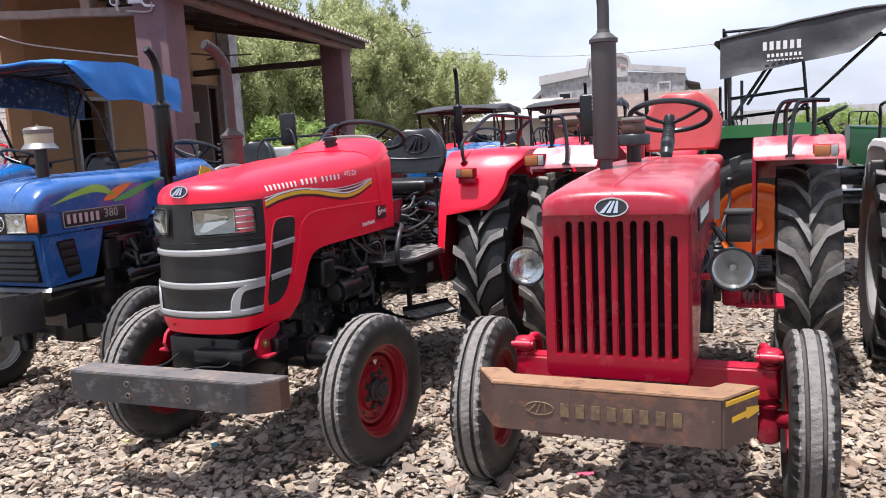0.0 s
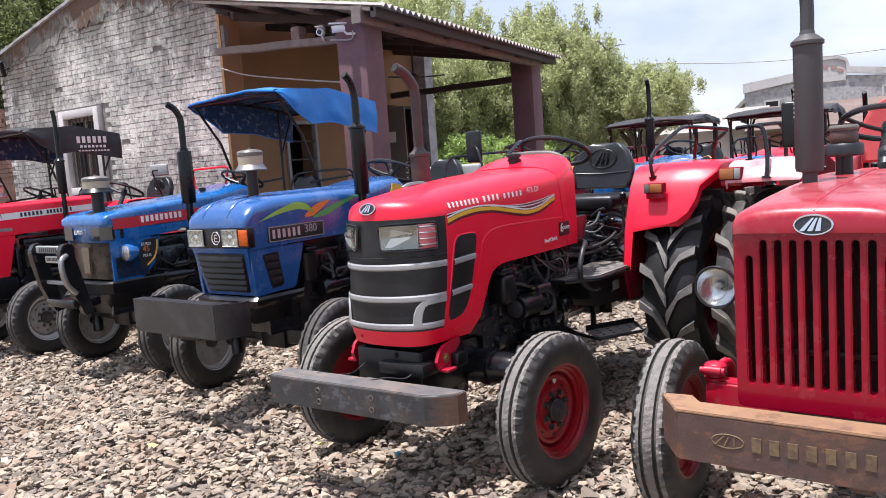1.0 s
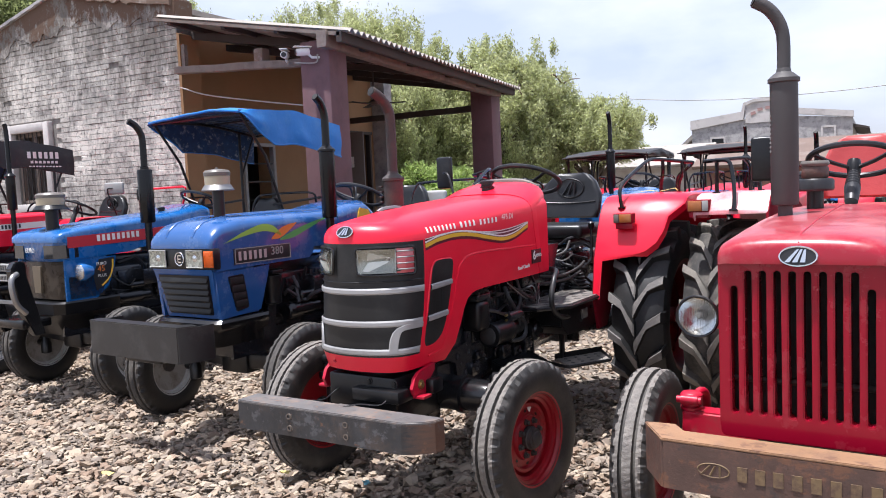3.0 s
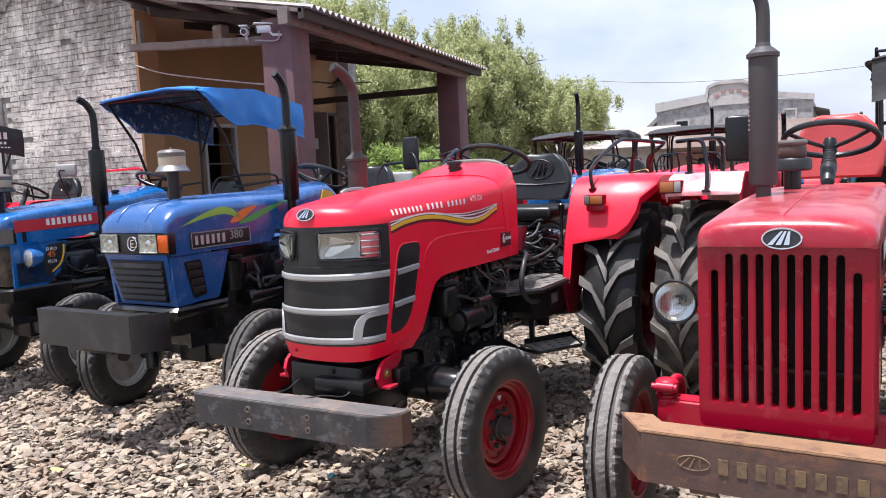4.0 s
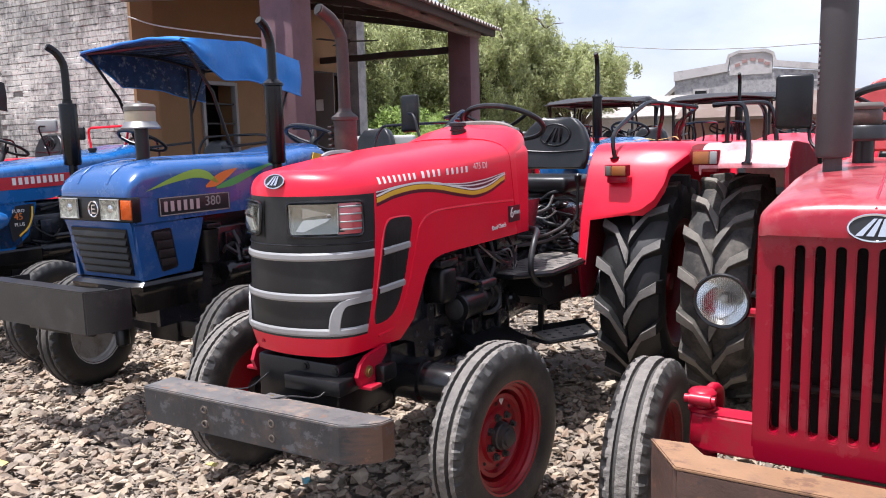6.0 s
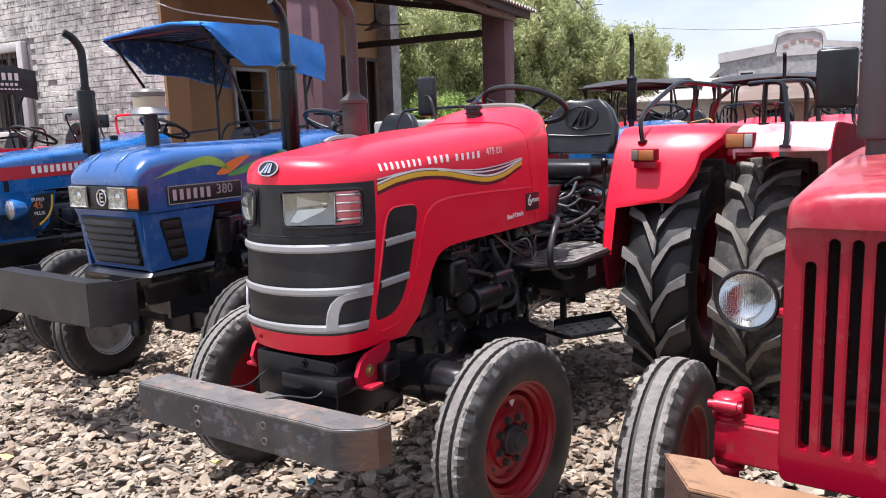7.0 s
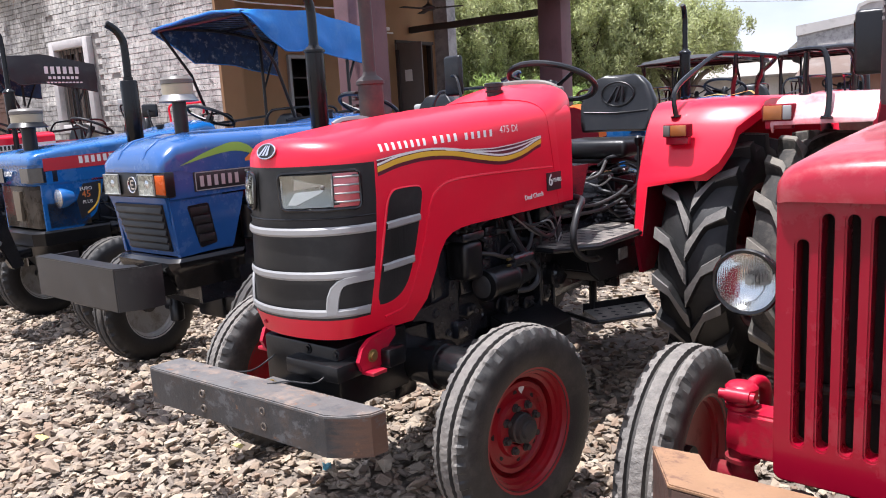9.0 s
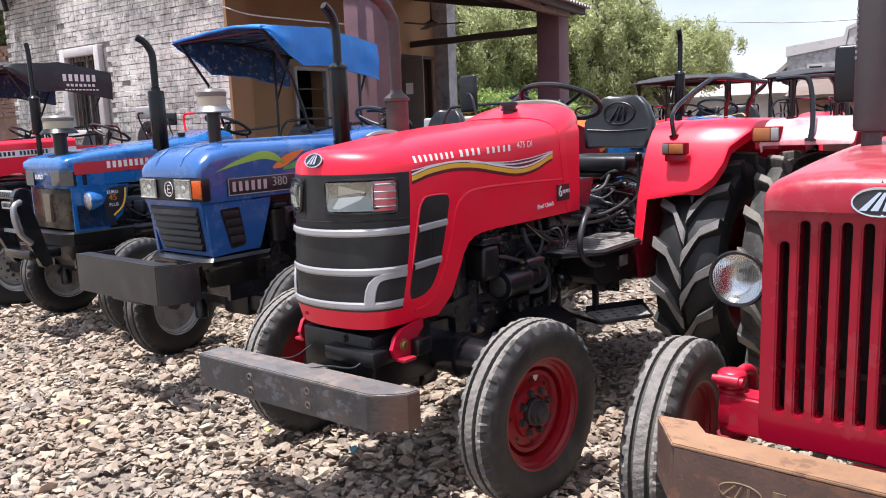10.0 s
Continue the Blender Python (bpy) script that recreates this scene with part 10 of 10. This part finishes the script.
# ---- whitewashed bricks of the gable ----
def brick_mesh(rs, length, material=BRICK_W):
    bm = bmesh.new()
    box(bm, (0, 0, 0), (length, 0.05, 0.0745), 0.004, seg=1)
    for v in bm.verts:
        v.co += Vector((rs.uniform(-0.004, 0.004), rs.uniform(-0.0012, 0.0012), rs.uniform(-0.004, 0.004)))
    me = bpy.data.meshes.new("brick")
    bm.to_mesh(me)
    bm.free()
    me.materials.append(material)
    return me


brick_rnd = random.Random(6)
BRICKS = [brick_mesh(brick_rnd, ln) for ln in (0.2345, 0.248, 0.246, 0.235, 0.247, 0.249)]
BARE = [brick_mesh(brick_rnd, ln, BRICK_RED) for ln in (0.233, 0.236, 0.231)]
rest_v, rest_f, rest_b = [], [], ([], [])
row = 0
z = 1.05
near = 0
while z < 5.0:
    x = -14.97 + (0.118 if row % 2 else 0)
    while x < BW_X - 0.10:
        inside = z + 0.04 < gable_z(x) - 0.03
        in_win = wx0 - 0.25 < x < wx1 + 0.25 and wz0 - 0.18 < z < wz1 + 0.18
        if inside and not in_win and brick_rnd.random() > 0.012:
            m = pose(x, BW_Y + 0.0505 + brick_rnd.uniform(-0.003, 0.0048), z + brick_rnd.uniform(-0.003, 0.003), brick_rnd.uniform(-0.25, 0.25), brick_rnd.uniform(-0.7, 0.7), brick_rnd.uniform(-0.25, 0.25))
            me = BRICKS[brick_rnd.randrange(6)]
            if near < 290 and x > -11.2 and z > 1.9 and z < 4.4:
                ob = new("brick", me)
                ob.parent = wall_brick
                ob.matrix_basis = m
                near += 1
            else:
                k = len(rest_v)
                rest_v += [m @ v.co for v in me.vertices]
                rest_f += [[k + i for i in p.vertices] for p in me.polygons]
        x += 0.236
    left = BW_X - (x - 0.236 + 0.118)
    if left > 0.03 and z + 0.04 < gable_z(BW_X) - 0.03:
        m = pose(BW_X - left / 2, BW_Y + 0.0505, z) @ Matrix.Diagonal((left / 0.24, 1, 1, 1))
        k = len(rest_v)
        rest_v += [m @ v.co for v in BRICKS[0].vertices]
        rest_f += [[k + i for i in p.vertices] for p in BRICKS[0].polygons]
    z += 0.081
    row += 1
me = bpy.data.meshes.new("bricks")
me.from_pydata([tuple(v) for v in rest_v], [], rest_f)
me.materials.append(BRICK_W)
me.shade_flat()
ob = new("bricks", me)
ob.parent = wall_brick
ob["kind"] = "stuff"

# bare bricks of the low wall beside the gable
for row in range(16):
    x = -17.6 + (0.118 if row % 2 else 0)
    while x < -15.25:
        m = pose(x, 8.29 + brick_rnd.uniform(-0.008, 0.006), 2.02 + row * 0.082, brick_rnd.uniform(-0.8, 0.8), brick_rnd.uniform(-1.2, 1.2), brick_rnd.uniform(-0.8, 0.8))
        if brick_rnd.random() > (0.03 if row < 13 else 0.35):
            one, k = BARE[brick_rnd.randrange(3)], len(rest_b[0])
            rest_b[0].extend(m @ v.co for v in one.vertices)
            rest_b[1].extend([k + i for i in p.vertices] for p in one.polygons)
        x += 0.238
me = bpy.data.meshes.new("bare_bricks")
me.from_pydata([tuple(v) for v in rest_b[0]], [], rest_b[1])
me.materials.append(BRICK_RED)
me.shade_flat()
ob = new("bare_bricks", me)
ob.parent = wall_brick
ob["kind"] = "stuff"
ob["label"] = "bare brown bricks of the low side wall"

# ---- crushed stone over the yard ----
def stone_kinds(rs, count):
    kinds = []
    for _ in range(count):
        bm = bmesh.new()
        pts = rs.normal(0, 1, (11, 3))
        pts /= np.linalg.norm(pts, axis=1)[:, None]
        pts *= rs.uniform(0.75, 1.0, (11, 1)) * np.array([1.0, rs.uniform(0.5, 0.9), rs.uniform(0.26, 0.50)])
        for p in pts:
            bm.verts.new(p)
        got = bmesh.ops.convex_hull(bm, input=bm.verts)
        bmesh.ops.delete(bm, geom=[v for v in bm.verts if not v.link_faces], context='VERTS')
        bmesh.ops.triangulate(bm, faces=bm.faces)
        bm.verts.index_update()
        kinds.append((np.array([[*v.co] for v in bm.verts]), np.array([[v.index for v in f.verts] for f in bm.faces])))
        bm.free()
    return kinds


def scatter(name, label, areas, seed):
    rs = np.random.RandomState(seed)
    kinds = stone_kinds(rs, 24)
    V, F, base = [], [], 0
    for x0, x1, y0, y1, count, lo, hi in areas:
        which = rs.randint(0, len(kinds), count)
        for k, (kv, kf) in enumerate(kinds):
            n = int((which == k).sum())
            if not n:
                continue
            size = lo + (hi - lo) * rs.beta(1.3, 4.0, n)
            a = rs.uniform(0, 2 * np.pi, n)
            tilt = rs.normal(0, 0.28, (n, 2))
            ca, sa = np.cos(a), np.sin(a)
            R = np.zeros((n, 3, 3))
            R[:, 0, 0], R[:, 0, 1], R[:, 1, 0], R[:, 1, 1], R[:, 2, 2] = ca, -sa, sa, ca, 1
            Tx = np.zeros((n, 3, 3))
            c1, s1 = np.cos(tilt[:, 0]), np.sin(tilt[:, 0])
            Tx[:, 0, 0], Tx[:, 1, 1], Tx[:, 1, 2], Tx[:, 2, 1], Tx[:, 2, 2] = 1, c1, -s1, s1, c1
            Ty = np.zeros((n, 3, 3))
            c2, s2 = np.cos(tilt[:, 1]), np.sin(tilt[:, 1])
            Ty[:, 1, 1], Ty[:, 0, 0], Ty[:, 0, 2], Ty[:, 2, 0], Ty[:, 2, 2] = 1, c2, s2, -s2, c2
            M = Tx @ Ty @ R
            v = np.einsum('nij,kj->nki', M, kv) * size[:, None, None]
            pos = np.stack([rs.uniform(x0, x1, n), rs.uniform(y0, y1, n), rs.uniform(-0.022, 0.006, n) + size * 0.12], -1)
            v = (v + pos[:, None, :]).reshape(-1, 3)
            f = (kf[None] + (np.arange(n) * len(kv))[:, None, None] + base).reshape(-1, 3)
            base += len(v)
            V.append(v)
            F.append(f)
    V, F = np.concatenate(V), np.concatenate(F)
    me = bpy.data.meshes.new(name)
    me.vertices.add(len(V))
    me.vertices.foreach_set("co", V.astype(np.float32).ravel())
    me.loops.add(F.size)
    me.loops.foreach_set("vertex_index", F.astype(np.int32).ravel())
    me.polygons.add(len(F))
    me.polygons.foreach_set("loop_start", np.arange(0, F.size, 3, dtype=np.int32))
    me.update(calc_edges=True)
    me.materials.append(STONE)
    me.shade_flat()
    return tagged(new(name, me), label, "gravel", kind="stuff")


scatter("gravel", "loose crushed grey and beige stones over the yard", [
    (-5.2, 1.2, 1.6, 5.2, 24000, 0.012, 0.080), (-10.5, -5.2, 2.6, 6.0, 13000, 0.014, 0.080), (-5.2, 2.2, 5.2, 9.0, 9000, 0.016, 0.080),
    (-3.8, 1.2, 1.7, 4.6, 420, 0.04, 0.10), (-9.5, -3.6, 2.6, 5.5, 240, 0.045, 0.085), (-10.5, 4.5, 9.0, 18.0, 5000, 0.03, 0.09),
    (1.2, 4.5, 1.6, 9.0, 8000, 0.016, 0.08), (-9.0, 4.5, -1.0, 1.6, 7000, 0.02, 0.085), (-10.5, -5.2, 1.6, 2.6, 2600, 0.016, 0.08), (-16.0, -10.5, 1.0, 8.0, 8000, 0.018, 0.085), (-10.5, -5.2, 6.0, 7.9, 3000, 0.016, 0.08), (4.5, 8.0, 2.0, 16.0, 2500, 0.03, 0.09), (-9.0, 6.0, -8.0, -1.0, 1200, 0.05, 0.11)], 8)


def scrap(x, y, material, label, seed):
    """A crumpled bit of wrapper on the stones."""
    r = random.Random(seed)
    bm = bmesh.new()
    bmesh.ops.create_grid(bm, x_segments=4, y_segments=3, size=1.0, matrix=Matrix.Diagonal((0.035, 0.018, 1, 1)))
    for v in bm.verts:
        v.co.z = r.uniform(0.0, 0.016)
        v.co.x += r.uniform(-0.006, 0.006)
    bmesh.ops.solidify(bm, geom=bm.faces[:], thickness=0.001)
    tagged(part("wrapper", bm, material, m=pose(x, y, 0.022, 4, 6, r.uniform(0, 180))), label, "litter", "bits of litter")


YELLOW_SCRAP = mat("yellow_wrapper", (0.60, 0.47, 0.16), 0.5, var=0.2, bump=0.0)
BLUE_SCRAP = mat("blue_wrapper", (0.12, 0.34, 0.42), 0.5, var=0.2, bump=0.0)
PINK_SCRAP = mat("pink_wrapper", (0.60, 0.08, 0.14), 0.5, var=0.2, bump=0.0)
scrap(-3.962, 2.774, YELLOW_SCRAP, "crumpled yellow wrapper lying on the stones", 0)
scrap(-3.002, 3.198, YELLOW_SCRAP, "crumpled yellow wrapper lying on the stones", 1)
scrap(-2.484, 3.250, BLUE_SCRAP, "crumpled blue wrapper lying on the stones", 2)
scrap(-0.537, 3.313, PINK_SCRAP, "crumpled pink wrapper lying on the stones", 3)

# packing strips left on the mudguard
for k, pts in enumerate(([(0.55, 2.06, 1.489), (0.62, 2.07, 1.497), (0.68, 2.05, 1.489)], [(0.70, 2.06, 1.489), (0.76, 2.04, 1.499), (0.80, 2.05, 1.506), (0.815, 2.07, 1.490)])):
    bm = bmesh.new()
    cp = curve_pts([Vector(p) for p in pts], 4)
    loft(bm, [[p + Vector((0, dy, dz)) for dy, dz in ((-0.012, 0), (0.012, 0.002), (0.012, 0.0045), (-0.012, 0.0025))] for p in cp])
    tagged(part("packing_strip", bm, YELLOW_SCRAP, m=yv.matrix_basis @ Matrix()), "yellow paper packing strip lying on a red mudguard", "strip", "packing strips")
